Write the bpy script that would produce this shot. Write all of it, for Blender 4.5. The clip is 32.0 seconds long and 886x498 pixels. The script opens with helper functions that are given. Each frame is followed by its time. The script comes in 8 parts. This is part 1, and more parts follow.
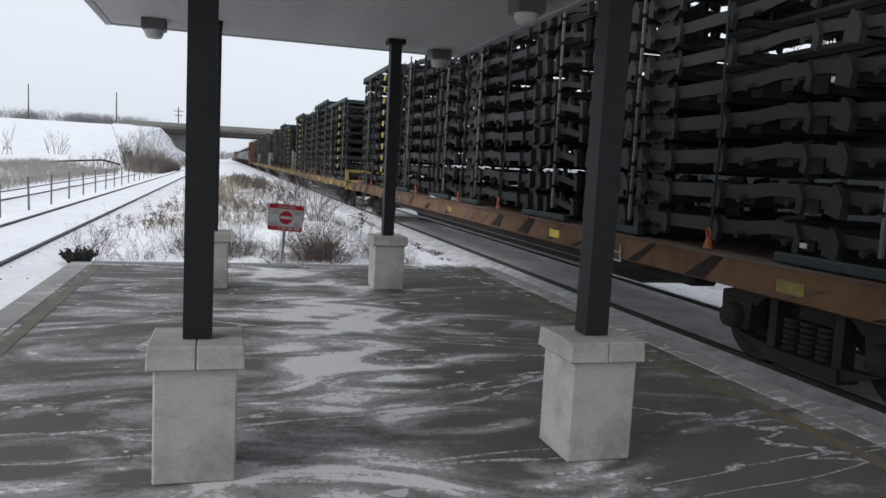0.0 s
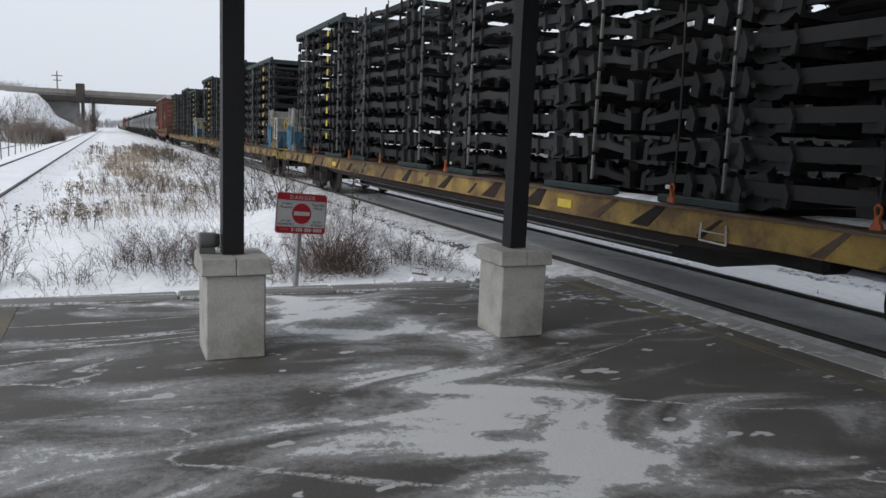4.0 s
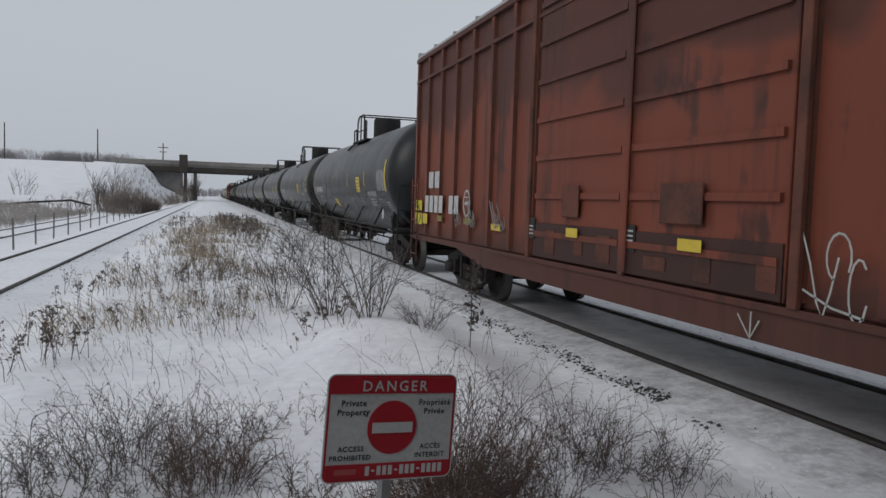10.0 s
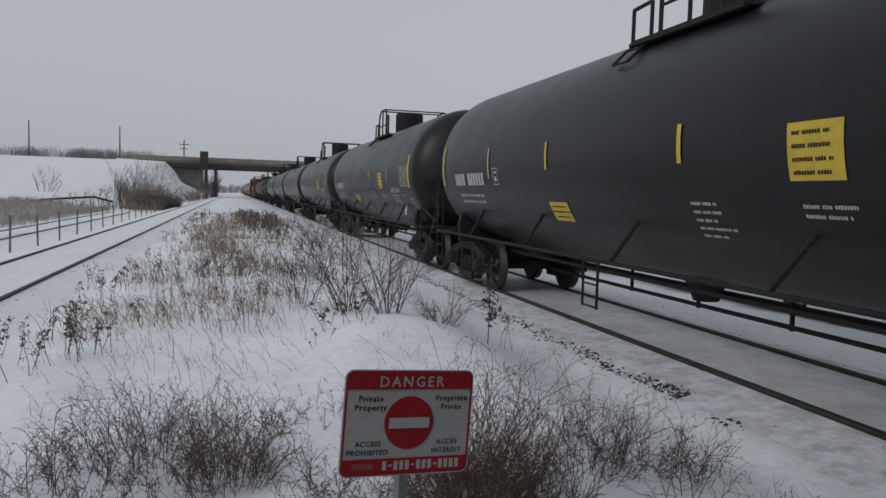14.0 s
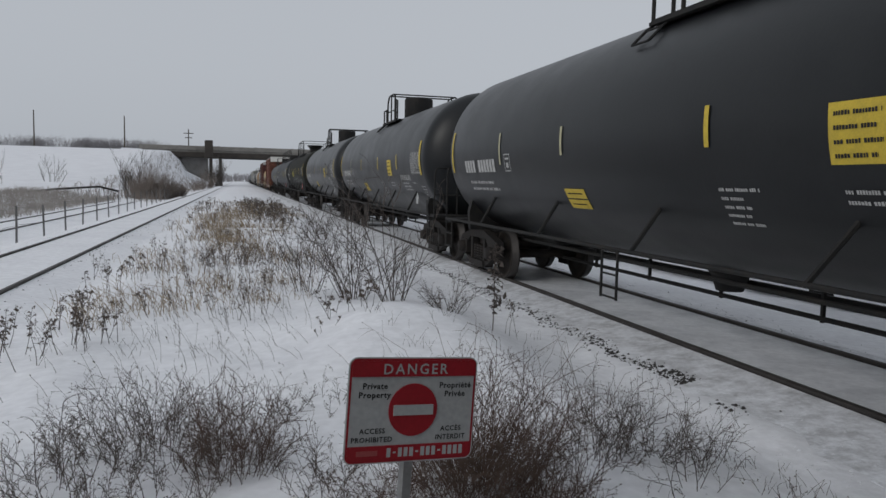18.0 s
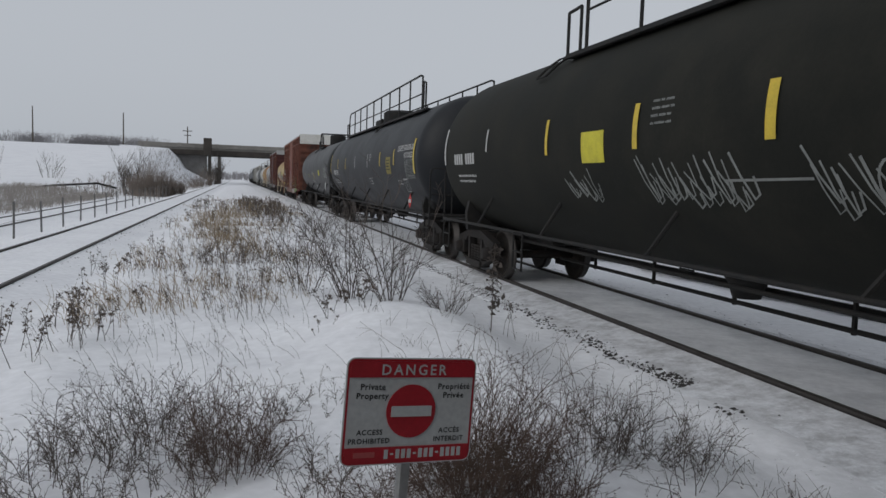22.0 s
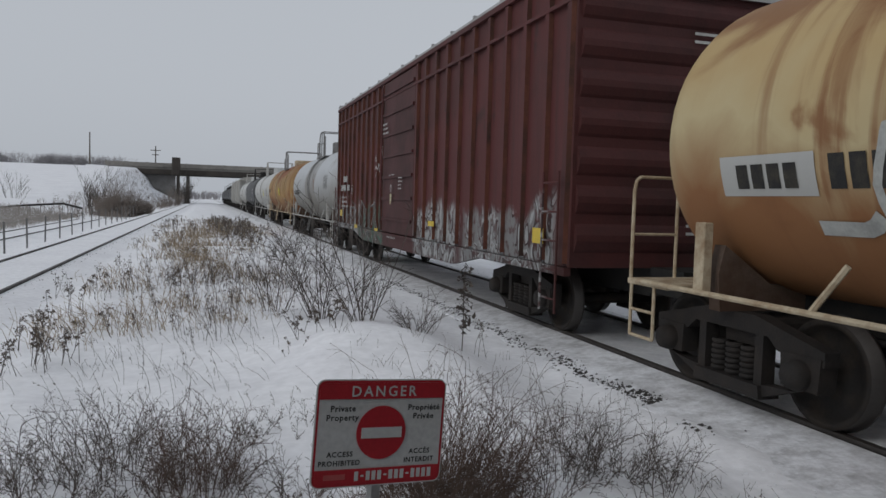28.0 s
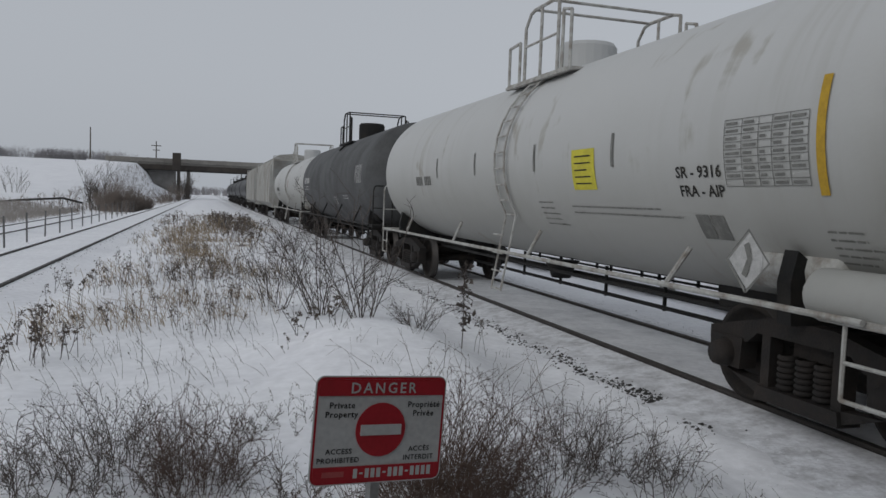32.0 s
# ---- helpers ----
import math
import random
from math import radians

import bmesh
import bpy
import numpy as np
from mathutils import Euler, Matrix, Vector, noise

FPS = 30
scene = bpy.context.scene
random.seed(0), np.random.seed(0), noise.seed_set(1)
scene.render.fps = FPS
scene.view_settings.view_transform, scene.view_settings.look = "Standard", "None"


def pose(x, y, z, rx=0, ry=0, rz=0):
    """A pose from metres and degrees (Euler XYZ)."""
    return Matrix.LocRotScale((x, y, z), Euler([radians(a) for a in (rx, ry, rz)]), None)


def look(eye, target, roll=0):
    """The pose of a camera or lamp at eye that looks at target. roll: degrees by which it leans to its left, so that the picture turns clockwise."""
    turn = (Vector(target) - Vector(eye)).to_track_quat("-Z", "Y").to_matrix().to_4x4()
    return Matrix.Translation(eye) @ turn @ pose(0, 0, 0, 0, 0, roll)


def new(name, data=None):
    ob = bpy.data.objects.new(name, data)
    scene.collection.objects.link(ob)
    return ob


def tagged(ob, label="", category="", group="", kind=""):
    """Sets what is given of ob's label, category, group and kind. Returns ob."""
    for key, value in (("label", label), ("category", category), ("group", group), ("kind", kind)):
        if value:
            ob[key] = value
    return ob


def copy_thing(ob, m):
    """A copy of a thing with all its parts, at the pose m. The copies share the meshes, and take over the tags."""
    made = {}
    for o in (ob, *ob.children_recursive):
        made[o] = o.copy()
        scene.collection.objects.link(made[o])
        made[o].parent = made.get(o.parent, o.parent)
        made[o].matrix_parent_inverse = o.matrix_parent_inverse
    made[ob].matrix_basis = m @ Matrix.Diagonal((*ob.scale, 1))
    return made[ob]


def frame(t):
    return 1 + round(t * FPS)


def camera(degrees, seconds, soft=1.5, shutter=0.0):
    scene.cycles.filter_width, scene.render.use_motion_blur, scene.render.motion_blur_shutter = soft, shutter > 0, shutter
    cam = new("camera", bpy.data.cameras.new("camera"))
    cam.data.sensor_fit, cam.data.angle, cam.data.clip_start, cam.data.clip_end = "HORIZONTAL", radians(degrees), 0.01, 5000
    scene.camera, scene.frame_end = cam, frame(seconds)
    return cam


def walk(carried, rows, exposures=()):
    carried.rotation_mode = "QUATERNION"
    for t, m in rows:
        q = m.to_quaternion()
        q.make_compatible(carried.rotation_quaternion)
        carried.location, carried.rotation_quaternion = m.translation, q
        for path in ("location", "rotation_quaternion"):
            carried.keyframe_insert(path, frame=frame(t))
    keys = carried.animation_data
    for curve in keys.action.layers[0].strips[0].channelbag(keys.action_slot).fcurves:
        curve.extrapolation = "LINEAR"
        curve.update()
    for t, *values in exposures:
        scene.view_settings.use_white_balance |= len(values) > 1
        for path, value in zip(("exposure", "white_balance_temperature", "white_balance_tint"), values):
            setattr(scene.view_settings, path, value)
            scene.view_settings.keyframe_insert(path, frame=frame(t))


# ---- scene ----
from mathutils import Quaternion

cam = camera(60.9, 32.0)

PATH = [
    (0, (-5.949, 0.769, 1.736), (-5.39, 2.677, 1.524), 3.0),
    (0.5, (-6.135, 1.325, 1.742), (-5.607, 3.241, 1.52), 3.8),
    (1, (-6.319, 1.857, 1.73), (-5.615, 3.725, 1.596), 2.1),
    (1.5, (-6.397, 2.432, 1.701), (-5.63, 4.276, 1.59), 3.6),
    (2, (-6.497, 3.019, 1.67), (-5.677, 4.835, 1.509), 3.6),
    (2.5, (-6.617, 3.505, 1.7), (-5.803, 5.329, 1.595), 2.7),
    (3, (-6.721, 3.916, 1.694), (-5.992, 5.776, 1.589), 4.1),
    (3.5, (-6.847, 4.551, 1.656), (-6.061, 6.367, 1.361), 2.7),
    (5.5, (-6.641, 6.982, 1.686), (-5.799, 8.781, 1.453), 2.5),
    (6, (-6.423, 7.541, 1.678), (-5.598, 9.351, 1.471), 2.5),
    (6.5, (-6.258, 8.059, 1.741), (-5.447, 9.884, 1.635), 2.7),
    (7, (-6.088, 8.541, 1.715), (-5.303, 10.375, 1.568), 1.9),
    (7.5, (-5.921, 8.89, 1.719), (-5.285, 10.776, 1.521), 3.5),
    (8, (-5.844, 9.234, 1.73), (-5.244, 11.133, 1.548), 2.0),
    (8.5, (-5.721, 9.595, 1.72), (-5.18, 11.511, 1.527), 1.2),
    (9, (-5.665, 9.875, 1.729), (-5.13, 11.792, 1.526), 2.6),
    (9.5, (-5.717, 10.058, 1.745), (-5.085, 11.95, 1.6), 0.5),
    (10, (-5.702, 10.139, 1.742), (-5.118, 12.048, 1.616), 1.8),
    (10.5, (-5.694, 10.123, 1.749), (-5.186, 12.052, 1.608), 1.9),
    (11, (-5.692, 10.129, 1.75), (-5.193, 12.061, 1.626), 1.5),
    (11.5, (-5.693, 10.122, 1.749), (-5.163, 12.047, 1.633), 1.6),
    (12, (-5.694, 10.108, 1.752), (-5.149, 12.029, 1.635), 1.3),
    (12.5, (-5.699, 10.108, 1.748), (-5.142, 12.025, 1.63), 1.4),
    (13, (-5.691, 10.118, 1.75), (-5.125, 12.03, 1.605), 1.0),
    (13.5, (-5.691, 10.127, 1.748), (-5.143, 12.044, 1.598), 1.3),
    (14, (-5.697, 10.125, 1.745), (-5.161, 12.046, 1.607), 1.7),
    (14.5, (-5.7, 10.108, 1.749), (-5.153, 12.027, 1.624), 1.6),
    (15, (-5.696, 10.106, 1.75), (-5.159, 12.028, 1.613), 1.4),
    (15.5, (-5.699, 10.102, 1.751), (-5.172, 12.028, 1.627), 1.2),
    (17.5, (-5.694, 10.117, 1.748), (-5.178, 12.045, 1.614), 1.5),
    (18, (-5.687, 10.123, 1.746), (-5.164, 12.046, 1.574), 1.3),
    (18.5, (-5.687, 10.143, 1.743), (-5.165, 12.064, 1.548), 1.2),
    (19, (-5.681, 10.151, 1.737), (-5.161, 12.067, 1.494), 1.0),
    (19.5, (-5.682, 10.147, 1.74), (-5.171, 12.066, 1.502), 1.3),
    (20, (-5.686, 10.146, 1.74), (-5.169, 12.067, 1.531), 1.4),
    (20.5, (-5.689, 10.149, 1.739), (-5.163, 12.068, 1.539), 1.7),
    (21, (-5.686, 10.141, 1.742), (-5.167, 12.06, 1.527), 1.3),
    (21.5, (-5.685, 10.151, 1.741), (-5.166, 12.072, 1.543), 2.0),
    (22, (-5.686, 10.157, 1.741), (-5.158, 12.079, 1.57), 1.9),
    (22.5, (-5.684, 10.164, 1.739), (-5.119, 12.077, 1.586), 2.0),
    (23, (-5.687, 10.151, 1.744), (-5.087, 12.054, 1.611), 2.1),
    (23.5, (-5.68, 10.141, 1.747), (-5.056, 12.035, 1.598), 1.8),
    (24, (-5.679, 10.138, 1.743), (-5.065, 12.036, 1.589), 1.6),
    (24.5, (-5.683, 10.139, 1.746), (-5.075, 12.039, 1.606), 1.9),
    (25, (-5.684, 10.146, 1.745), (-5.079, 12.046, 1.592), 1.9),
    (25.5, (-5.68, 10.151, 1.741), (-5.081, 12.054, 1.601), 1.9),
    (27.5, (-5.685, 10.143, 1.747), (-5.071, 12.042, 1.617), 2.1),
    (28, (-5.686, 10.123, 1.755), (-5.086, 12.027, 1.636), 1.7),
    (28.5, (-5.687, 10.123, 1.754), (-5.083, 12.026, 1.633), 1.7),
    (29, (-5.689, 10.132, 1.75), (-5.088, 12.034, 1.608), 1.8),
    (29.5, (-5.683, 10.137, 1.751), (-5.093, 12.044, 1.632), 1.5),
    (30, (-5.683, 10.143, 1.751), (-5.107, 12.055, 1.638), 1.7),
    (30.5, (-5.685, 10.146, 1.747), (-5.101, 12.056, 1.638), 2.0),
    (31, (-5.686, 10.141, 1.746), (-5.091, 12.046, 1.618), 1.8),
    (31.5, (-5.687, 10.146, 1.745), (-5.091, 12.05, 1.608), 2.1),
    (32, (-5.681, 10.154, 1.747), (-5.081, 12.058, 1.621), 2.1),
]
walk(cam, [(t, look(eye, aim, lean)) for t, eye, aim, lean in PATH],
     exposures=[(0, 0.42), (2.2, 0.44), (3, 0.28), (3.5, 0.30), (6, 0.30), (7, 0.20), (8, 0.02), (9, -0.21), (10.2, -0.32), (12, -0.46), (13, -0.49), (15.5, -0.47), (20, -0.38), (25, -0.37), (28, -0.39), (29, -0.41), (30, -0.61), (31, -0.55), (32, -0.53)])

# ---------------------------------------------------------------- world and light
SPEED = 13.1          # metres a second, towards -y
world = bpy.data.worlds.new("overcast")
scene.world = world
world.use_nodes = True
wn, wl = world.node_tree.nodes, world.node_tree.links
sky = wn.new("ShaderNodeTexSky")
sky.sky_type, sky.sun_disc = "NISHITA", False
sky.sun_elevation, sky.sun_rotation = radians(31.8), radians(245.6)
sky.dust_density, sky.air_density = 4.0, 1.0
pale = wn.new("ShaderNodeHueSaturation")
pale.inputs["Saturation"].default_value = 0.10
cloud = wn.new("ShaderNodeMix")
cloud.data_type = "RGBA"
cloud.inputs["Factor"].default_value = 0.80
cloud.inputs["B"].default_value = (5.5, 5.9, 6.5, 1)
wl.new(sky.outputs["Color"], pale.inputs["Color"])
wl.new(pale.outputs["Color"], cloud.inputs["A"])
wl.new(cloud.outputs["Result"], wn["Background"].inputs["Color"])
wn["Background"].inputs["Strength"].default_value = 0.119
sun_data = bpy.data.lights.new("sun", "SUN")
sun_data.energy, sun_data.angle, sun_data.color = 0.65, radians(25), (1.0, 0.97, 0.93)
sun = new("sun", sun_data)
sun.matrix_world = look((0, 0, 30), (44, 20, 0))


# ---------------------------------------------------------------- materials
def material(name, color, rough=0.8, metal=0.0, dirt=None, scale=3.0, amount=0.5, grain=40.0, bump=0.15, spec=0.3, vary=0.0):
    """Two scales of variation: broad stains of the colour dirt, and fine grain; bump from the grain."""
    m = bpy.data.materials.new(name)
    m.use_nodes = True
    n, k = m.node_tree.nodes, m.node_tree.links
    b = n["Principled BSDF"]
    b.inputs["Metallic"].default_value = metal
    b.inputs["Specular IOR Level"].default_value = spec
    co = n.new("ShaderNodeTexCoord")
    big, fine = n.new("ShaderNodeTexNoise"), n.new("ShaderNodeTexNoise")
    big.inputs["Scale"].default_value, big.inputs["Detail"].default_value, big.inputs["Roughness"].default_value = scale, 6, 0.65
    fine.inputs["Scale"].default_value, fine.inputs["Detail"].default_value = grain, 4
    for t in (big, fine):
        k.new(co.outputs["Object"], t.inputs["Vector"])
    ramp = n.new("ShaderNodeValToRGB")
    ramp.color_ramp.elements[0].position, ramp.color_ramp.elements[1].position = 0.42, 0.68
    ramp.color_ramp.elements[0].color = (0, 0, 0, 1)
    ramp.color_ramp.elements[1].color = (amount, amount, amount, 1)
    k.new(big.outputs["Fac"], ramp.inputs["Fac"])
    mix = n.new("ShaderNodeMix")
    mix.data_type = "RGBA"
    d = dirt or [c * 0.55 for c in color]
    mix.inputs["A"].default_value, mix.inputs["B"].default_value = (*color, 1), (*d, 1)
    k.new(ramp.outputs["Color"], mix.inputs["Factor"])
    hsv = n.new("ShaderNodeHueSaturation")
    span = n.new("ShaderNodeMapRange")
    span.inputs["To Min"].default_value, span.inputs["To Max"].default_value = 0.82, 1.18
    k.new(fine.outputs["Fac"], span.inputs["Value"])
    if vary:
        info, span2, mul = n.new("ShaderNodeObjectInfo"), n.new("ShaderNodeMapRange"), n.new("ShaderNodeMath")
        span2.inputs["To Min"].default_value, span2.inputs["To Max"].default_value = 1 - vary, 1 + vary
        mul.operation = "MULTIPLY"
        k.new(info.outputs["Random"], span2.inputs["Value"])
        k.new(span.outputs["Result"], mul.inputs[0])
        k.new(span2.outputs["Result"], mul.inputs[1])
        k.new(mul.outputs["Value"], hsv.inputs["Value"])
    else:
        k.new(span.outputs["Result"], hsv.inputs["Value"])
    k.new(mix.outputs["Result"], hsv.inputs["Color"])
    k.new(hsv.outputs["Color"], b.inputs["Base Color"])
    r = n.new("ShaderNodeMapRange")
    r.inputs["To Min"].default_value, r.inputs["To Max"].default_value = max(rough - 0.12, 0.05), min(rough + 0.15, 1)
    k.new(big.outputs["Fac"], r.inputs["Value"])
    k.new(r.outputs["Result"], b.inputs["Roughness"])
    bp = n.new("ShaderNodeBump")
    bp.inputs["Strength"].default_value, bp.inputs["Distance"].default_value = bump, 0.02
    k.new(fine.outputs["Fac"], bp.inputs["Height"])
    k.new(bp.outputs["Normal"], b.inputs["Normal"])
    return m


SNOW = material("snow", (0.83, 0.835, 0.86), 0.9, dirt=(0.69, 0.69, 0.725), scale=0.5, amount=0.5, grain=9, bump=0.5)
SHOULDER = material("trodden_snow", (0.78, 0.79, 0.82), 0.85, dirt=(0.44, 0.44, 0.45), scale=4.5, amount=0.9, grain=14, bump=0.8)
ICE = material("dirty_ice", (0.80, 0.81, 0.835), 0.5, dirt=(0.54, 0.55, 0.575), scale=1.6, amount=0.8, grain=14, bump=0.2, spec=0.25)
CONCRETE = material("concrete", (0.42, 0.41, 0.385), 0.85, dirt=(0.21, 0.205, 0.18), scale=2.6, amount=0.85, grain=60, bump=0.2)
KERB = material("kerb_concrete", (0.34, 0.33, 0.32), 0.85, dirt=(0.20, 0.19, 0.18), scale=2.5, amount=0.7, grain=60, bump=0.25)
BLACK_POST = material("black_paint", (0.015, 0.015, 0.016), 0.5, dirt=(0.024, 0.024, 0.024), scale=4, amount=0.5, grain=50, bump=0.05, spec=0.2)
SOFFIT = material("soffit_metal", (0.42, 0.42, 0.41), 0.6, dirt=(0.33, 0.33, 0.32), scale=1.2, amount=0.6, grain=30, bump=0.05)
FASCIA = material("fascia_metal", (0.30, 0.31, 0.31), 0.5, scale=1.2, amount=0.3, grain=30, bump=0.05)
LAMP_GREY = material("lamp_grey", (0.10, 0.10, 0.10), 0.5, scale=4, amount=0.4, grain=40)
LENS = material("frosted_lens", (0.45, 0.45, 0.43), 0.4, scale=4, amount=0.3, grain=40)
RAIL = material("rail_steel", (0.062, 0.056, 0.052), 0.55, 0.4, dirt=(0.040, 0.034, 0.030), scale=3, amount=0.8, grain=60)
BOGIE = material("bogie_iron", (0.019, 0.017, 0.016), 0.8, dirt=(0.036, 0.029, 0.025), scale=4, amount=0.8, grain=40, bump=0.3)
WHEEL = material("wheel_steel", (0.020, 0.018, 0.017), 0.7, 0.3, dirt=(0.045, 0.035, 0.027), scale=5, amount=0.8, grain=40)
TREAD = material("wheel_tread", (0.060, 0.055, 0.052), 0.5, 0.5, scale=5, amount=0.3, grain=40)
TANK_BLACK = material("tank_black", (0.0080, 0.0090, 0.0100), 0.33, dirt=(0.017, 0.018, 0.019), scale=0.9, amount=0.7, grain=25, bump=0.03, spec=0.30)
PAINT_YELLOW = material("yellow_paint", (0.48, 0.30, 0.025), 0.55, dirt=(0.30, 0.18, 0.03), scale=6, amount=0.7, grain=40)
LINE_YELLOW = material("worn_line_paint", (0.135, 0.118, 0.076), 0.7, dirt=(0.098, 0.092, 0.086), scale=2.2, amount=1.0, grain=60)
FRAME_BLACK = material("chassis_black", (0.0165, 0.0165, 0.017), 0.6, dirt=(0.028, 0.0275, 0.0275), scale=1.6, amount=0.8, grain=30, spec=0.18, vary=0.5)
DECK_YELLOW = material("flatcar_yellow", (0.115, 0.072, 0.036), 0.8, dirt=(0.33, 0.225, 0.065), scale=1.5, amount=1.0, grain=30, bump=0.3)


def snowy(name, color, dirt):
    """A paved surface with wind-blown streaks of thin snow, thickest along the platform's middle."""
    m = material(name, color, 0.7, dirt=dirt, scale=0.9, amount=0.8, grain=90, bump=0.25)
    n, k = m.node_tree.nodes, m.node_tree.links
    b = n["Principled BSDF"]
    co = n.new("ShaderNodeTexCoord")

    def noise_at(sx, sy, turn, scale, detail, rough, twist):
        at, tex = n.new("ShaderNodeMapping"), n.new("ShaderNodeTexNoise")
        at.inputs["Scale"].default_value = (sx, sy, 1.0)
        at.inputs["Rotation"].default_value = (0, 0, radians(turn))
        for key, v in (("Scale", scale), ("Detail", detail), ("Roughness", rough), ("Distortion", twist)):
            tex.inputs[key].default_value = v
        k.new(co.outputs["Object"], at.inputs["Vector"])
        k.new(at.outputs["Vector"], tex.inputs["Vector"])
        return tex.outputs["Fac"]

    def calc(op, a, v):
        q = n.new("ShaderNodeMath")
        q.operation = op
        k.new(a, q.inputs[0])
        if isinstance(v, float):
            q.inputs[1].default_value = v
        else:
            k.new(v, q.inputs[1])
        return q.outputs["Value"]

    def step(a, lo, hi):
        q = n.new("ShaderNodeMapRange")
        q.interpolation_type = "SMOOTHSTEP"
        q.inputs["From Min"].default_value, q.inputs["From Max"].default_value = lo, hi
        k.new(a, q.inputs["Value"])
        return q.outputs["Result"]

    streak = noise_at(0.62, 1.30, -14, 1.05, 7, 0.52, 1.9)
    dust = noise_at(1.0, 1.0, 0, 26.0, 6, 0.75, 0.4)
    speck = noise_at(0.7, 1.2, -12, 5.5, 2, 0.5, 0.0)
    line = noise_at(0.22, 0.60, -24, 1.0, 4, 0.5, 0.9)
    xyz, span, hump = n.new("ShaderNodeSeparateXYZ"), n.new("ShaderNodeMapRange"), n.new("ShaderNodeValToRGB")
    k.new(co.outputs["Object"], xyz.inputs["Vector"])
    span.inputs["From Min"].default_value, span.inputs["From Max"].default_value = -8.0, -1.6
    wave = n.new("ShaderNodeMath")
    wave.operation = "SINE"
    k.new(calc("MULTIPLY", calc("SUBTRACT", xyz.outputs["Y"], 6.4), 0.71), wave.inputs[0])
    k.new(calc("SUBTRACT", xyz.outputs["X"], calc("MULTIPLY", wave.outputs["Value"], 0.35)), span.inputs["Value"])
    e = hump.color_ramp.elements
    e[0].color, e[1].color = (0.0, 0.0, 0.0, 1), (0.03, 0.03, 0.03, 1)
    for p, v in ((0.18, 0.0), (0.33, 0.03), (0.39, 0.13), (0.46, 0.19), (0.53, 0.15), (0.59, 0.02), (0.66, 0.0), (0.80, 0.0), (0.91, 0.01)):
        q = e.new(p)
        q.color = (v, v, v, 1)
    k.new(span.outputs["Result"], hump.inputs["Fac"])
    bare = calc("MULTIPLY", step(xyz.outputs["X"], -3.9, -2.9), 0.075)
    depth = calc("SUBTRACT", calc("SUBTRACT", calc("ADD", streak, hump.outputs["Color"]), bare), 0.025)
    rough = calc("ADD", depth, calc("MULTIPLY", calc("SUBTRACT", dust, 0.5), 0.30))
    film = calc("MULTIPLY", step(rough, 0.43, 0.66), 0.42)
    drift = calc("MULTIPLY", step(rough, 0.585, 0.675), 1.0)
    crumbs = calc("MULTIPLY", step(speck, 0.685, 0.715), 0.75)
    vein = calc("MULTIPLY", step(calc("ABSOLUTE", calc("SUBTRACT", line, 0.5), 0.0), 0.0075, 0.002), step(dust, 0.40, 0.56))
    cover = calc("MAXIMUM", calc("MAXIMUM", film, drift), calc("MAXIMUM", crumbs, calc("MULTIPLY", vein, 0.7)))
    mix = n.new("ShaderNodeMix")
    mix.data_type = "RGBA"
    old = b.inputs["Base Color"].links[0].from_socket
    k.new(old, mix.inputs["A"])
    mix.inputs["B"].default_value = (0.64, 0.645, 0.655, 1)
    k.new(cover, mix.inputs["Factor"])
    k.new(mix.outputs["Result"], b.inputs["Base Color"])
    return m


PLATFORM = snowy("snowy_asphalt", (0.083, 0.077, 0.071), (0.125, 0.119, 0.113))
KERB_SNOWY = snowy("snowy_kerb", (0.30, 0.29, 0.28), (0.18, 0.17, 0.165))
KERB_END = snowy("snowy_end_kerb", (0.19, 0.185, 0.18), (0.12, 0.115, 0.11))


# ---------------------------------------------------------------- mesh helpers
def box(bm, x0, y0, z0, x1, y1, z1, bevel=0.0):
    vs = [bm.verts.new((x, y, z)) for z in (z0, z1) for x, y in ((x0, y0), (x1, y0), (x1, y1), (x0, y1))]
    for f in ((3, 2, 1, 0), (4, 5, 6, 7), (0, 1, 5, 4), (1, 2, 6, 5), (2, 3, 7, 6), (3, 0, 4, 7)):
        bm.faces.new([vs[i] for i in f])
    if bevel:
        es = [e for e in bm.edges if e.verts[0] in vs and e.verts[1] in vs]
        bmesh.ops.bevel(bm, geom=es, offset=bevel, segments=1, affect="EDGES")
    return bm


def boxed(*a, bevel=0.0):
    return box(bmesh.new(), *a, bevel=bevel)


def prism(bm, points, axis, a, b):
    """A closed outline (in the two other axes, in order) drawn out from a to b along the axis."""
    order = {"x": lambda p, c: (c, p[0], p[1]), "y": lambda p, c: (p[0], c, p[1]), "z": lambda p, c: (p[0], p[1], c)}[axis]
    lo, hi = [bm.verts.new(order(p, a)) for p in points], [bm.verts.new(order(p, b)) for p in points]
    n = len(points)
    faces = [bm.faces.new((lo[i], lo[(i + 1) % n], hi[(i + 1) % n], hi[i])) for i in range(n)]
    faces += [bm.faces.new(lo[::-1]), bm.faces.new(hi)]
    bmesh.ops.recalc_face_normals(bm, faces=faces)
    return bm


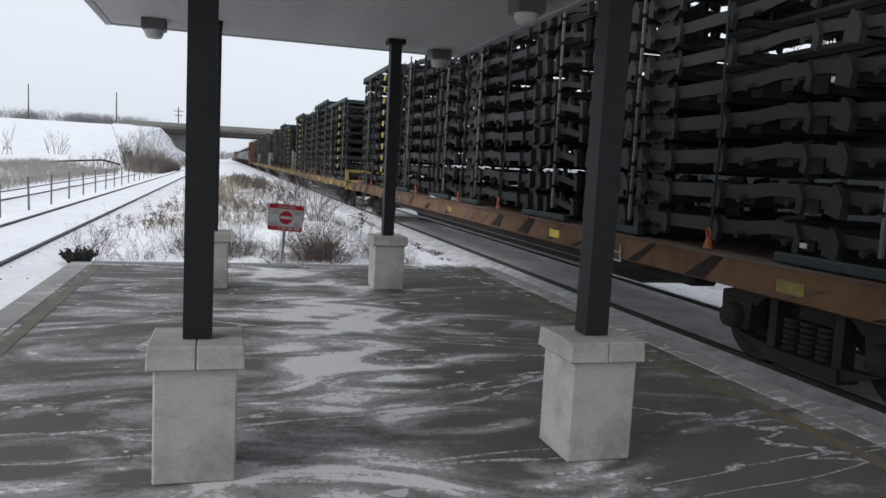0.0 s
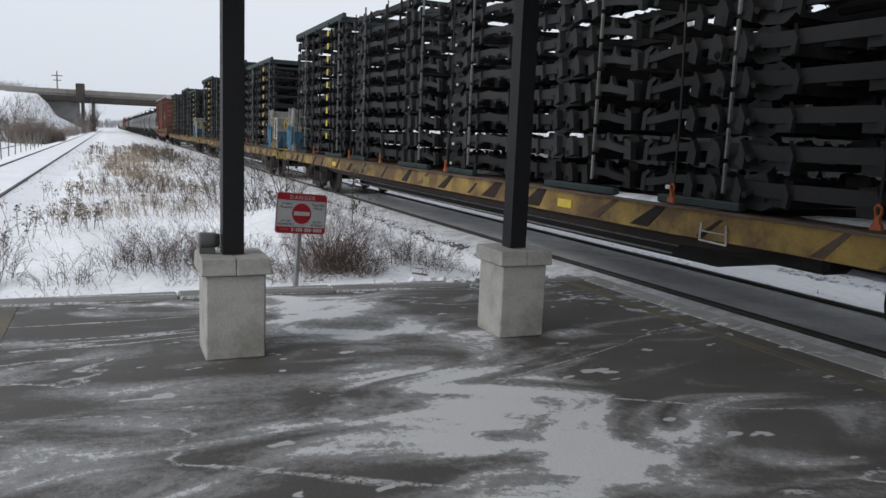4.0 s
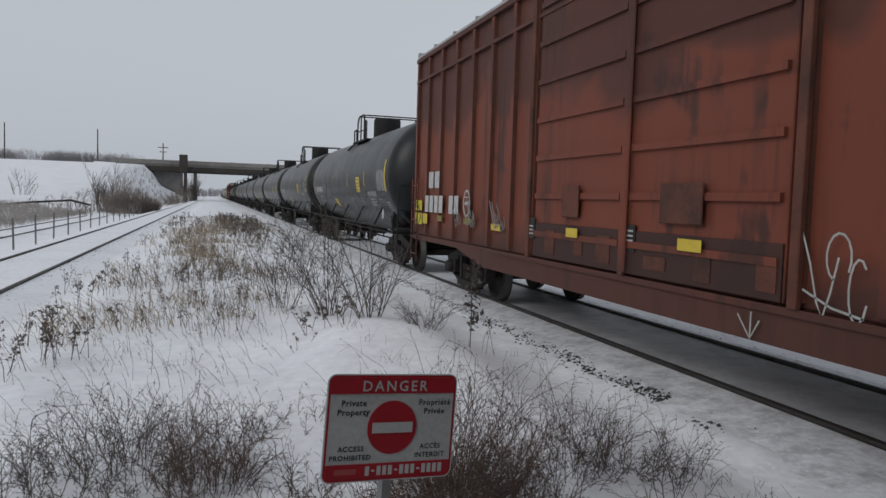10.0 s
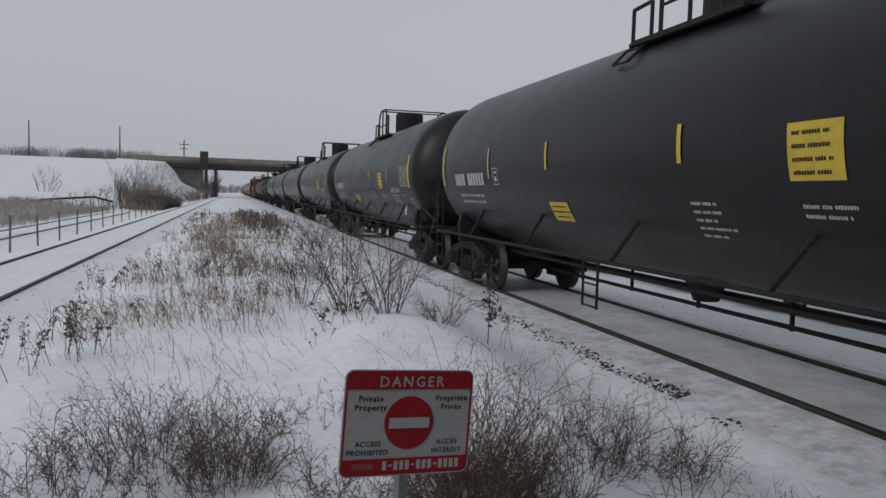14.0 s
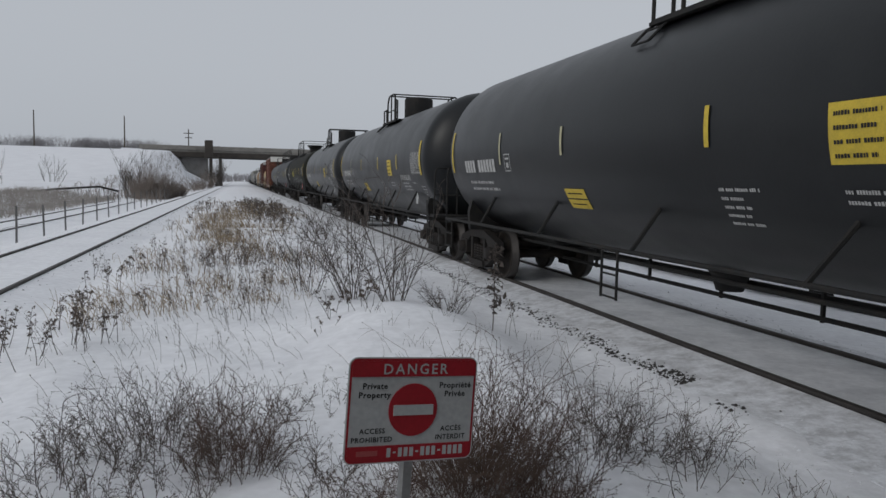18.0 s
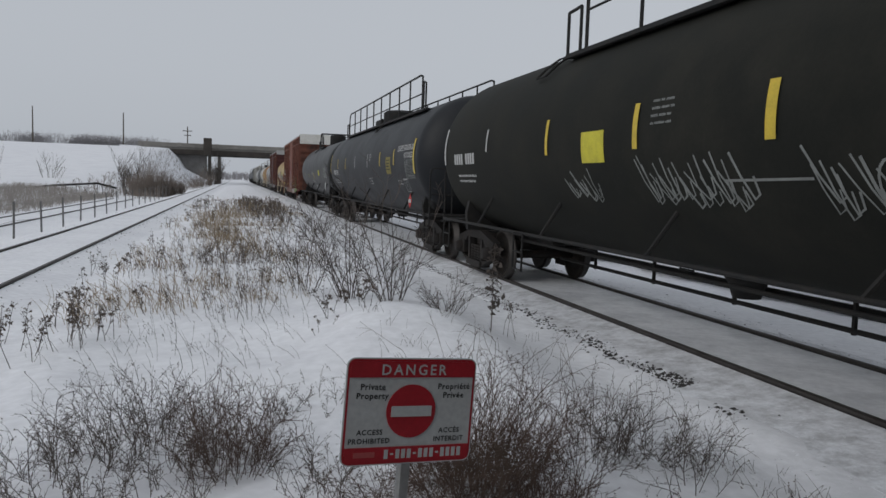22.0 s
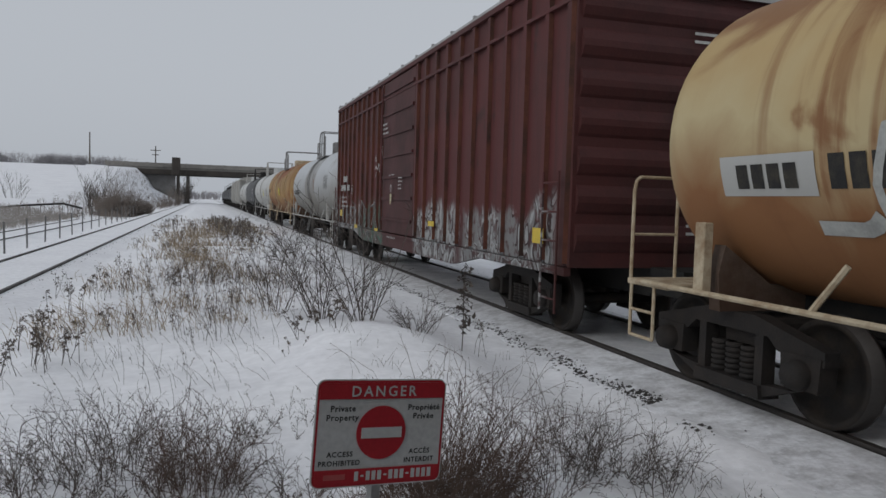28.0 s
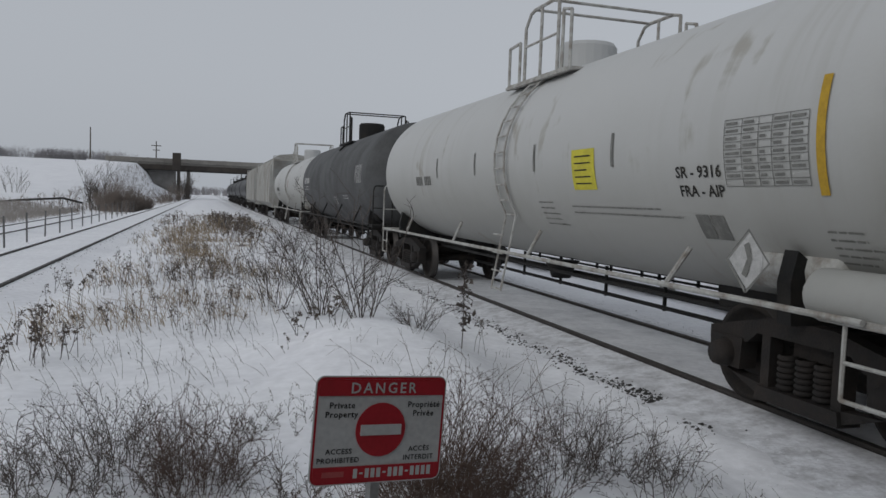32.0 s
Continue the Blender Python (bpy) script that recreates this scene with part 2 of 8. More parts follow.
def rod(bm, a, b, r, n=6, r2=None, caps=True):
    a, b = Vector(a), Vector(b)
    d = (b - a).normalized()
    u = d.cross(Vector((0, 0, 1)) if abs(d.z) < 0.9 else Vector((1, 0, 0))).normalized()
    w = d.cross(u)
    r2 = r if r2 is None else r2
    rings = []
    for c, q in ((a, r), (b, r2)):
        rings.append([bm.verts.new(c + q * (math.cos(2 * math.pi * i / n) * u + math.sin(2 * math.pi * i / n) * w)) for i in range(n)])
    for i in range(n):
        bm.faces.new((rings[0][i], rings[0][(i + 1) % n], rings[1][(i + 1) % n], rings[1][i]))
    if caps:
        bm.faces.new(rings[0][::-1])
        bm.faces.new(rings[1])
    return bm


def path_rod(bm, points, r, n=6):
    for a, b in zip(points, points[1:]):
        rod(bm, a, b, r, n)
    return bm


def lathe(bm, profile, n, axis="y", centre=(0, 0, 0), smooth=True):
    """Rings of (place along the axis, radius) round a line; radius 0 closes an end."""
    cx, cy, cz = centre
    def at(s, r, a):
        p, q = r * math.cos(a), r * math.sin(a)
        return {"y": (cx + p, cy + s, cz + q), "x": (cx + s, cy + p, cz + q), "z": (cx + p, cy + q, cz + s)}[axis]
    rings = []
    for s, r in profile:
        rings.append([bm.verts.new(at(s, 0, 0))] if r == 0 else [bm.verts.new(at(s, r, 2 * math.pi * i / n)) for i in range(n)])
    made = []
    for p, q in zip(rings, rings[1:]):
        for i in range(n):
            j = (i + 1) % n
            if len(p) == 1:
                made.append(bm.faces.new((p[0], q[j], q[i])))
            elif len(q) == 1:
                made.append(bm.faces.new((p[i], p[j], q[0])))
            else:
                made.append(bm.faces.new((p[i], p[j], q[j], q[i])))
    for f in made:
        f.smooth = smooth
    bmesh.ops.recalc_face_normals(bm, faces=made)
    return bm


def finish(name, bm, mat):
    me = bpy.data.meshes.new(name)
    bm.to_mesh(me)
    bm.free()
    for m in (mat if isinstance(mat, (list, tuple)) else (mat,)):
        me.materials.append(m)
    return me


def thing(name, label, category, group="", m=None, bm=None, mat=None, kind=""):
    """A top-level thing: an Empty, or one mesh."""
    ob = new(name, finish(name, bm, mat) if bm else None)
    if m is not None:
        ob.matrix_world = m
    if not bm:
        ob.empty_display_size = 0.2
    return tagged(ob, label, category, group, kind)


def part(name, bm, mat, parent, label="", m=None):
    ob = new(name, bm if isinstance(bm, bpy.types.Mesh) else finish(name, bm, mat) if bm else None)
    ob.parent = parent
    if m is not None:
        ob.matrix_basis = m
    if label:
        ob["label"] = label
    if name in ("small_print", "notice_print", "data_panel", "end_print", "graffiti"):
        tagged(ob, label, kind="stuff")
    return ob


def setting(name, bm, mat, label, category=""):
    return tagged(new(name, finish(name, bm, mat)), label, category or name.split("_")[0], kind="structure")


# ---------------------------------------------------------------- ground
PLAT = 0.13                      # platform's top
EDGE_L, EDGE_R, END_Y = -8.05, -1.62, 12.55


def smooth(a, b, v):
    t = min(max((v - a) / (b - a), 0), 1)
    return t * t * (3 - 2 * t)


def height(x, y):
    """The ground, in metres over the rails."""
    z = -0.22
    n = noise.noise((x * 0.35, y * 0.35, 3.1)) * 0.10 + noise.noise((x * 1.1, y * 1.1, 7.7)) * 0.04 + noise.noise((x * 2.7, y * 2.2, 1.9)) * 0.022
    mid = smooth(-8.4, -7.2, x) * (1 - smooth(-3.4, -1.7, x))
    z += mid * (0.20 + n * 1.4)
    z += 0.32 * math.exp(-((x + 3.9) / 1.1) ** 2 - ((y - 18.4) / 1.6) ** 2)
    z += (1 - mid) * n * 0.25
    for c in (0.0, -9.9):
        z += 0.06 * (1 - smooth(1.5, 2.4, abs(x - c)))
        z += 0.05 * noise.noise((x * 2.2, y * 1.6, 6.1)) * smooth(0.9, 1.3, abs(x - c)) * (1 - smooth(1.9, 2.6, abs(x - c)))
    if x < -11.5:
        z += -0.22 * smooth(-11.3, -12.6, x) - 0.20 * smooth(-16.2, -17.5, x) + n * 0.5
        z += smooth(-15, -23, x) * (0.8 + 8.6 * smooth(75, 225, y)) * smooth(30, 60, y) * (1 - smooth(260, 420, y))
    if x > 2.5:
        z += -0.3 * smooth(2.5, 5, x) + n * smooth(2.5, 5, x)
    if y < END_Y - 0.4 and EDGE_L < x < EDGE_R:
        z = -0.35
    return z


def cover(x, y):
    """The top of the ground or of the main and side tracks' shoulders."""
    z = height(x, y)
    for c in (0.0, -9.9):
        d = abs(x - c)
        if 0.795 < d < 1.6:
            z = max(z, -0.045 - 0.153 * (d - 0.795))
    return z


def steps(*runs):
    out = []
    for a, b, n in runs:
        out += list(np.linspace(a, b, n, endpoint=False))
    return out + [runs[-1][1]]


def ground():
    xs = steps((-4000, -300, 6), (-300, -60, 10), (-60, -16, 20), (-16, -9, 28), (-9, -1, 54), (-1, 3, 14), (3, 12, 12), (12, 60, 12), (60, 400, 6), (400, 4000, 5))
    ys = steps((-4000, -200, 5), (-200, -20, 8), (-20, 12, 32), (12, 32, 110), (32, 70, 90), (70, 260, 70), (260, 600, 12), (600, 4500, 8))
    verts = [(x, y, height(x, y)) for y in ys for x in xs]
    w = len(xs)
    faces = [(j * w + i, j * w + i + 1, (j + 1) * w + i + 1, (j + 1) * w + i) for j in range(len(ys) - 1) for i in range(w - 1)]
    me = bpy.data.meshes.new("ground")
    me.from_pydata(verts, [], faces)
    me.polygons.foreach_set("use_smooth", [True] * len(faces))
    me.materials.append(SNOW)
    tagged(new("ground", me), "snow-covered trackside ground with low drifts", "ground", kind="structure")


def railway(name, cx, y0, y1, bed_mat, bed_label, dz=0.0):
    setting(name + "_bed", boxed(cx - 0.70, y0, dz - 0.3, cx + 0.70, y1, dz - 0.040), bed_mat, bed_label, "track bed")
    for s, q in (("a", -1), ("b", 1)):
        lo, hi = sorted((cx + q * 0.795, cx + q * 1.6))
        z = [(lo, dz - 0.30), (hi, dz - 0.30), (hi, dz - (0.17 if q > 0 else 0.045)), (lo, dz - (0.045 if q > 0 else 0.17))]
        setting(f"{name}_shoulder_{s}", prism(bmesh.new(), z, "y", y0, y1), SHOULDER if bed_mat is ICE else SNOW, "trodden snow along the rail", "track bed")
    for s, x in (("a", cx - 0.7525), ("b", cx + 0.7525)):
        bm = bmesh.new()
        prism(bm, [(x - 0.07, dz - 0.17), (x + 0.07, dz - 0.17), (x + 0.07, dz - 0.155), (x + 0.012, dz - 0.14), (x + 0.012, dz - 0.045), (x + 0.035, dz - 0.035),
                   (x + 0.035, dz - 0.006), (x + 0.025, dz), (x - 0.025, dz), (x - 0.035, dz - 0.006), (x - 0.035, dz - 0.035), (x - 0.012, dz - 0.045),
                   (x - 0.012, dz - 0.14), (x - 0.07, dz - 0.155)], "y", y0, y1)
        setting(f"{name}_rail_{s}", bm, RAIL, "worn steel rail edged with snow", "rail")


ground()
railway("main_track", 0.0, -150, 900, ICE, "track bed packed level with grey trodden ice")
railway("side_track", -9.9, -150, 900, SNOW, "track bed covered by clean snow")
railway("spur_track", -14.87, -20, 78, SNOW, "spur track bed covered by snow", -0.32)


# ---------------------------------------------------------------- platform and shelter
def platform():
    bm = bmesh.new()
    box(bm, EDGE_L + 0.3, -40, -0.4, EDGE_R - 0.3, END_Y - 0.3, PLAT)
    setting("platform", bm, PLATFORM, "asphalt platform with blown streaks of snow", "platform")
    for x0, x1, nm in ((EDGE_L, EDGE_L + 0.3, "edge_left"), (EDGE_R - 0.3, EDGE_R, "edge_right")):
        run = setting("platform_" + nm, boxed(x0 + 0.03, -40, -0.4, x1 - 0.03, END_Y - 0.02, 0.0), KERB, "worn concrete platform edge", "kerb")
        stone = finish("edge_stone", boxed(x0, -1.19, -0.15, x1, 1.19, PLAT + 0.004, bevel=0.014), KERB_SNOWY)
        for i in range(14):
            part("edge_stone", stone, None, run, m=pose(0, END_Y - 1.2 - 2.4 * i, 0))
    run = setting("platform_edge_end", boxed(EDGE_L + 0.3, END_Y - 0.27, -0.4, EDGE_R - 0.3, END_Y - 0.03, 0.0), KERB, "concrete kerb at the platform's end", "kerb")
    w = (EDGE_R - EDGE_L - 0.6) / 4
    stone = finish("kerb_stone", boxed(-w / 2 + 0.006, END_Y - 0.3, -0.15, w / 2 - 0.006, END_Y, PLAT + 0.018, bevel=0.016), KERB_END)
    for i in range(4):
        part("kerb_stone", stone, None, run, m=pose(EDGE_L + 0.3 + w * (i + 0.5), 0, 0.006 * (i % 2)))
    for x in (EDGE_L + 0.42, EDGE_R - 0.55):
        setting("painted_line", boxed(x - 0.06, -40, PLAT, x + 0.06, END_Y - 0.3, PLAT + 0.004), LINE_YELLOW, "worn yellow line painted on the platform", "line")


def column(x, y):
    c = thing("shelter_column", "black steel column on a grey concrete plinth with a cap", "column", "columns of the shelter", pose(x, y, PLAT))
    part("plinth", boxed(-0.197, -0.197, 0, 0.197, 0.197, 0.58, bevel=0.010), CONCRETE, c)
    for q0, q1 in ((-0.23, -0.002), (0.002, 0.23)):
        bm = boxed(q0, -0.23, 0.58, q1, 0.23, 0.695)
        for v in bm.verts:
            if v.co.z > 0.6:
                v.co.y *= 0.972
                v.co.x = v.co.x * 0.972 if abs(v.co.x) > 0.1 else v.co.x
        bmesh.ops.bevel(bm, geom=list(bm.edges), offset=0.006, segments=1, affect="EDGES")
        part("cap_stone", bm, CONCRETE, c, "pale precast concrete cap half")
    part("post", boxed(-0.070, -0.070, 0.70, 0.070, 0.070, 3.22), BLACK_POST, c, "black painted steel post")
    return c


def shelter():
    first = column(-3.88, 10.47)
    for x, y in ((-6.088, 10.47), (-3.88, 4.67), (-6.065, 4.71), (-3.88, -1.13), (-6.12, -1.13), (-3.88, -6.93), (-6.12, -6.93)):
        copy_thing(first, pose(x, y, PLAT))
    roof = thing("canopy", "flat shelter canopy with grey ribbed metal soffit", "canopy")
    under = part("soffit", boxed(-7.36, -9.96, 3.37, -2.84, 11.36, 3.42), SOFFIT, roof)
    board = finish("soffit_board", boxed(-7.36, 0.008, 3.345, -2.84, 0.142, 3.3695, bevel=0.004), SOFFIT)
    for i in range(142):
        part("soffit_board", board, None, under, m=pose(0, -9.95 + 0.15 * i, 0))
    part("roof_slab", boxed(-7.38, -9.98, 3.42, -2.82, 11.38, 3.62), FASCIA, roof)
    for x0, y0, x1, y1 in ((-7.46, -10.06, -7.36, 11.46), (-2.84, -10.06, -2.74, 11.46), (-7.36, 11.36, -2.84, 11.46), (-7.36, -10.06, -2.84, -9.96)):
        part("fascia", boxed(x0, y0, 3.335, x1, y1, 3.66, bevel=0.01), FASCIA, roof)
    for y in (10.47, 4.67, -1.13, -6.93):
        for x in (-6.12, -3.88):
            part("column_head", boxed(x - 0.11, y - 0.11, 3.28, x + 0.11, y + 0.11, 3.345), BLACK_POST, roof)
    lamp = thing("ceiling_lamp", "grey square canopy lamp with a frosted drop lens", "lamp", "lamps under the canopy", pose(-6.81, 10.75, 3.345))
    part("housing", boxed(-0.14, -0.14, -0.13, 0.14, 0.14, 0.0, bevel=0.012), LAMP_GREY, lamp)
    part("lens", lathe(bmesh.new(), [(-0.13, 0.115), (-0.17, 0.11), (-0.22, 0.085), (-0.235, 0)], 16, "z"), LENS, lamp, "frosted lens")
    for x, y in ((-3.15, 11.0), (-3.27, 7.55), (-6.81, 7.3), (-3.27, 4.2), (-6.81, 3.9)):
        copy_thing(lamp, pose(x, y, 3.345))
    pipe = thing("drain_pipe", "black bent drain pipe from the soffit to a column", "pipe")
    part("elbow", path_rod(bmesh.new(), [(-6.36, 10.44, 3.345), (-6.36, 10.44, 3.20), (-6.31, 10.45, 3.10), (-6.20, 10.46, 2.98), (-6.17, 10.47, 2.90)], 0.045, 8), BLACK_POST, pipe)
    unit = thing("speaker_box", "small grey horn loudspeaker on a column plinth", "loudspeaker")
    part("horn", lathe(bmesh.new(), [(-0.07, 0), (-0.07, 0.052), (-0.06, 0.057), (0.02, 0.053), (0.06, 0.045), (0.06, 0)], 16, "x", (-6.23, 10.50, 0.915)), LAMP_GREY, unit)
    part("bracket", boxed(-6.30, 10.46, 0.828, -6.20, 10.54, 0.87), LAMP_GREY, unit)


def drift():
    """Blown snow lying over the platform's end kerb, and crumbled snow beside it."""
    xs, ys = np.linspace(-7.6, -1.65, 150), np.linspace(11.75, 12.95, 36)
    def top(x, y):
        n = noise.noise((x * 0.9, y * 1.1, 4.4)) + 0.5 * noise.noise((x * 3.1, y * 3.1, 8.4)) + 0.25 * noise.noise((x * 9, y * 9, 2.4))
        k = 0.85 * math.exp(-((x + 3.55) / 0.55) ** 2) + 0.30 * math.exp(-((x + 5.0) / 0.5) ** 2) + 0.12
        return PLAT + 0.006 + 0.075 * (n * 0.8 + 1.1 * (y - 12.42)) * k - 0.055 * (1 - k) - (0.30 * max(0, y - 12.6))
    verts = [(x, y, top(x, y)) for y in ys for x in xs]
    w = len(xs)
    me = bpy.data.meshes.new("snow_drift")
    me.from_pydata(verts, [], [(j * w + i, j * w + i + 1, (j + 1) * w + i + 1, (j + 1) * w + i) for j in range(len(ys) - 1) for i in range(w - 1)])
    me.polygons.foreach_set("use_smooth", [True] * len(me.polygons))
    me.materials.append(SNOW)
    tagged(new("snow_drift", me), "drifted snow lying over the platform's end kerb", "snow", kind="structure")
    rng, v, f = random.Random(8), [], []
    for i in range(2600):
        if i > 1500:
            x, y = 1.15 + abs(rng.gauss(0, 0.45)), rng.uniform(4, 40)
        elif i < 620:
            x, y = rng.uniform(-3.3, -1.65), 12.6 + 2.2 * rng.random() ** 1.5
        else:
            x, y = rng.gauss(-1.7, 0.4), 13 + 20 * rng.random() ** 1.4
            if x > -0.95:
                continue
        r = (0.008 + 0.024 * rng.random() ** 2) * (2.0 if i > 1500 else 1.0)
        z, b = cover(x, y) if y > 12.55 else PLAT, len(v)
        for k in range(6):
            q = 1.047 * k + rng.uniform(-0.3, 0.3)
            v.append((x + r * math.cos(q) * rng.uniform(0.7, 1.3), y + r * math.sin(q) * rng.uniform(0.7, 1.3), z - 0.01))
        v.append((x + r * rng.uniform(-0.3, 0.3), y, z + r * rng.uniform(0.15, 0.4)))
        f += [(b + k, b + (k + 1) % 6, b + 6) for k in range(6)]
    for i in range(900):
        x, y = rng.gauss(-2.75, 0.55), rng.gauss(12.74, 0.16)
        if not (-4.2 < x < -1.7 and 12.3 < y < 13.3):
            continue
        r = 0.014 + 0.045 * rng.random() ** 2
        z, b = max(top(x, y), cover(x, y) if y > 12.55 else PLAT), len(v)
        for k in range(6):
            q = 1.047 * k + rng.uniform(-0.3, 0.3)
            v.append((x + r * math.cos(q) * rng.uniform(0.7, 1.4), y + r * math.sin(q) * rng.uniform(0.7, 1.4), z - 0.01))
        for k in range(6):
            p = v[b + k]
            v.append((x + (p[0] - x) * 0.7, y + (p[1] - y) * 0.7, z + r * rng.uniform(0.5, 1.1)))
        f += [(b + k, b + (k + 1) % 6, b + 6 + (k + 1) % 6, b + 6 + k) for k in range(6)] + [tuple(b + 6 + k for k in range(6))]
    me = bpy.data.meshes.new("snow_crumbs")
    me.from_pydata(v, [], f)
    me.materials.append(SHOULDER)
    tagged(new("snow_crumbs", me), "crumbled lumps of trodden snow", "snow", kind="stuff")


platform()
drift()
shelter()


# ---------------------------------------------------------------- danger sign by the platform's end
SIGN_FAINT = material("sign_faint_print", (0.33, 0.07, 0.07), 0.5, scale=6, amount=0.4, grain=50, bump=0.03)
SIGN_WHITE = material("sign_white", (0.37, 0.38, 0.38), 0.55, dirt=(0.30, 0.30, 0.29), scale=6, amount=0.4, grain=50, bump=0.03)
SIGN_RED = material("sign_red", (0.29, 0.012, 0.020), 0.5, dirt=(0.20, 0.012, 0.016), scale=6, amount=0.4, grain=50, bump=0.03)
SIGN_BLACK = material("sign_black", (0.015, 0.015, 0.016), 0.6, scale=6, amount=0.3, grain=50, bump=0.02)
GALVANISED = material("galvanised_steel", (0.30, 0.30, 0.30), 0.45, 0.7, dirt=(0.18, 0.17, 0.16), scale=8, amount=0.6, grain=40)


def words(text, size, bold=0.03, space=1.16):
    """The flat faces of a text in the built-in font: corners as (u, v), centred on u, from the base line up, and faces."""
    cu = bpy.data.curves.new("words", "FONT")
    cu.body, cu.size, cu.align_x, cu.resolution_u = text, size, "CENTER", 2
    cu.offset, cu.space_character = size * bold, space
    ob = bpy.data.objects.new("words", cu)
    me = bpy.data.meshes.new_from_object(ob)
    out = [(v.co.x, v.co.y) for v in me.vertices], [tuple(p.vertices) for p in me.polygons]
    bpy.data.meshes.remove(me)
    bpy.data.objects.remove(ob)
    bpy.data.curves.remove(cu)
    return out


def rounded(w, h, r, n=5):
    pts = []
    for cx, cy, a in ((w / 2 - r, h / 2 - r, 0), (-w / 2 + r, h / 2 - r, 90), (-w / 2 + r, -h / 2 + r, 180), (w / 2 - r, -h / 2 + r, 270)):
        for i in range(n + 1):
            q = radians(a + 90 * i / n)
            pts.append((cx + r * math.cos(q), cy + r * math.sin(q)))
    return pts


def plate(points, y0, y1):
    return prism(bmesh.new(), points, "y", y0, y1)


def danger_sign():
    s = thing("danger_sign", "red and white danger sign on a leaning steel post in snow", "sign", m=pose(-5.062, 13.051, -0.038, -3.0, 4.5, 10.0))
    part("post", boxed(-0.025, -0.020, -0.25, 0.025, 0.020, 1.02, bevel=0.008), GALVANISED, s, "grey galvanised steel post")
    Z = 0.86
    p = part("panel", plate([(x, z + Z) for x, z in rounded(0.572, 0.430, 0.035)], -0.034, -0.026), SIGN_WHITE, s, "white panel with rounded corners")
    out, inn = rounded(0.562, 0.420, 0.030), rounded(0.545, 0.403, 0.024)
    bm = bmesh.new()
    a, b = [bm.verts.new((x, -0.0350, z + Z)) for x, z in out], [bm.verts.new((x, -0.0350, z + Z)) for x, z in inn]
    for i in range(len(a)):
        j = (i + 1) % len(a)
        bm.faces.new((a[i], a[j], b[j], b[i]))
    part("border", bm, SIGN_RED, p, "thin red border")
    for nm, z0, z1 in (("header", 0.137, 0.201), ("footer", -0.201, -0.143)):
        part(nm, plate([(-0.272, Z + z0), (0.272, Z + z0), (0.272, Z + z1), (-0.272, Z + z1)], -0.0385, -0.034), SIGN_RED, p, "red band")
    part("disc", plate([(0.108 * math.cos(q * math.pi / 20), Z + 0.108 * math.sin(q * math.pi / 20)) for q in range(40)], -0.0385, -0.034), SIGN_RED, p, "red no-entry disc")
    part("disc_bar", plate([(-0.088, Z - 0.021), (0.088, Z - 0.021), (0.088, Z + 0.021), (-0.088, Z + 0.021)], -0.043, -0.0385), SIGN_WHITE, p)
    for text, size, u, v, m, y in (("DANGER", 0.060, 0.0, 0.148, SIGN_WHITE, -0.0405), ("Private", 0.034, -0.172, 0.088, SIGN_BLACK, -0.0362), ("Property", 0.034, -0.172, 0.052, SIGN_BLACK, -0.0362),
                                   ("Propri\u00e9t\u00e9", 0.034, 0.186, 0.088, SIGN_BLACK, -0.0362), ("Priv\u00e9e", 0.034, 0.186, 0.052, SIGN_BLACK, -0.0362), ("ACCESS", 0.029, -0.172, -0.092, SIGN_BLACK, -0.0362),
                                   ("PROHIBITED", 0.029, -0.172, -0.127, SIGN_BLACK, -0.0362), ("ACC\u00c8S", 0.029, 0.178, -0.092, SIGN_BLACK, -0.0362), ("INTERDIT", 0.029, 0.178, -0.127, SIGN_BLACK, -0.0362)):
        vs, fs = words(text, size, *((0.012, 1.30) if text == "DANGER" else (0.018, 1.12)))
        bm = bmesh.new()
        made = [bm.verts.new((u + a, y, Z + v + b)) for a, b in vs]
        for f in fs:
            bm.faces.new([made[i] for i in f])
        part("lettering", bm, m, p)
    for k in (0, 2, 3, 4, 6, 7, 8, 10, 11, 12, 13):
        part("phone_bar", boxed(-0.105 + 0.0250 * k, -0.0400, Z - 0.190, -0.105 + 0.0250 * k + 0.0165, -0.0385, Z - 0.153), SIGN_WHITE, p)
    for k in (1, 5, 9):
        part("phone_dash", boxed(-0.103 + 0.0250 * k, -0.0400, Z - 0.175, -0.103 + 0.0250 * k + 0.013, -0.0385, Z - 0.168), SIGN_WHITE, p)
    part("owner_bar", boxed(-0.235, -0.0400, Z - 0.182, -0.145, -0.0385, Z - 0.161), SIGN_FAINT, p)


danger_sign()


# ---------------------------------------------------------------- dry winter plants
POLE_WOOD = material("pole_wood", (0.10, 0.085, 0.07), 0.9, scale=2, amount=0.5, grain=30)
TWIG = material("bare_twig", (0.072, 0.060, 0.053), 0.9, dirt=(0.14, 0.12, 0.108), scale=3, amount=0.6, grain=60)
TWIG_RED = material("reddish_twig", (0.098, 0.066, 0.052), 0.9, dirt=(0.10, 0.075, 0.065), scale=3, amount=0.6, grain=60)
STRAW = material("dry_straw", (0.31, 0.245, 0.165), 0.9, dirt=(0.20, 0.155, 0.11), scale=0.8, amount=0.8, grain=60)
SEED = material("seed_head", (0.10, 0.080, 0.066), 0.95, dirt=(0.18, 0.145, 0.115), scale=2, amount=0.7, grain=60)
BARK = material("bare_bark", (0.10, 0.088, 0.078), 0.9, dirt=(0.06, 0.052, 0.046), scale=2, amount=0.7, grain=40)
NEEDLE = material("dark_needles", (0.032, 0.038, 0.032), 0.9, dirt=(0.075, 0.072, 0.064), scale=3, amount=0.6, grain=60)


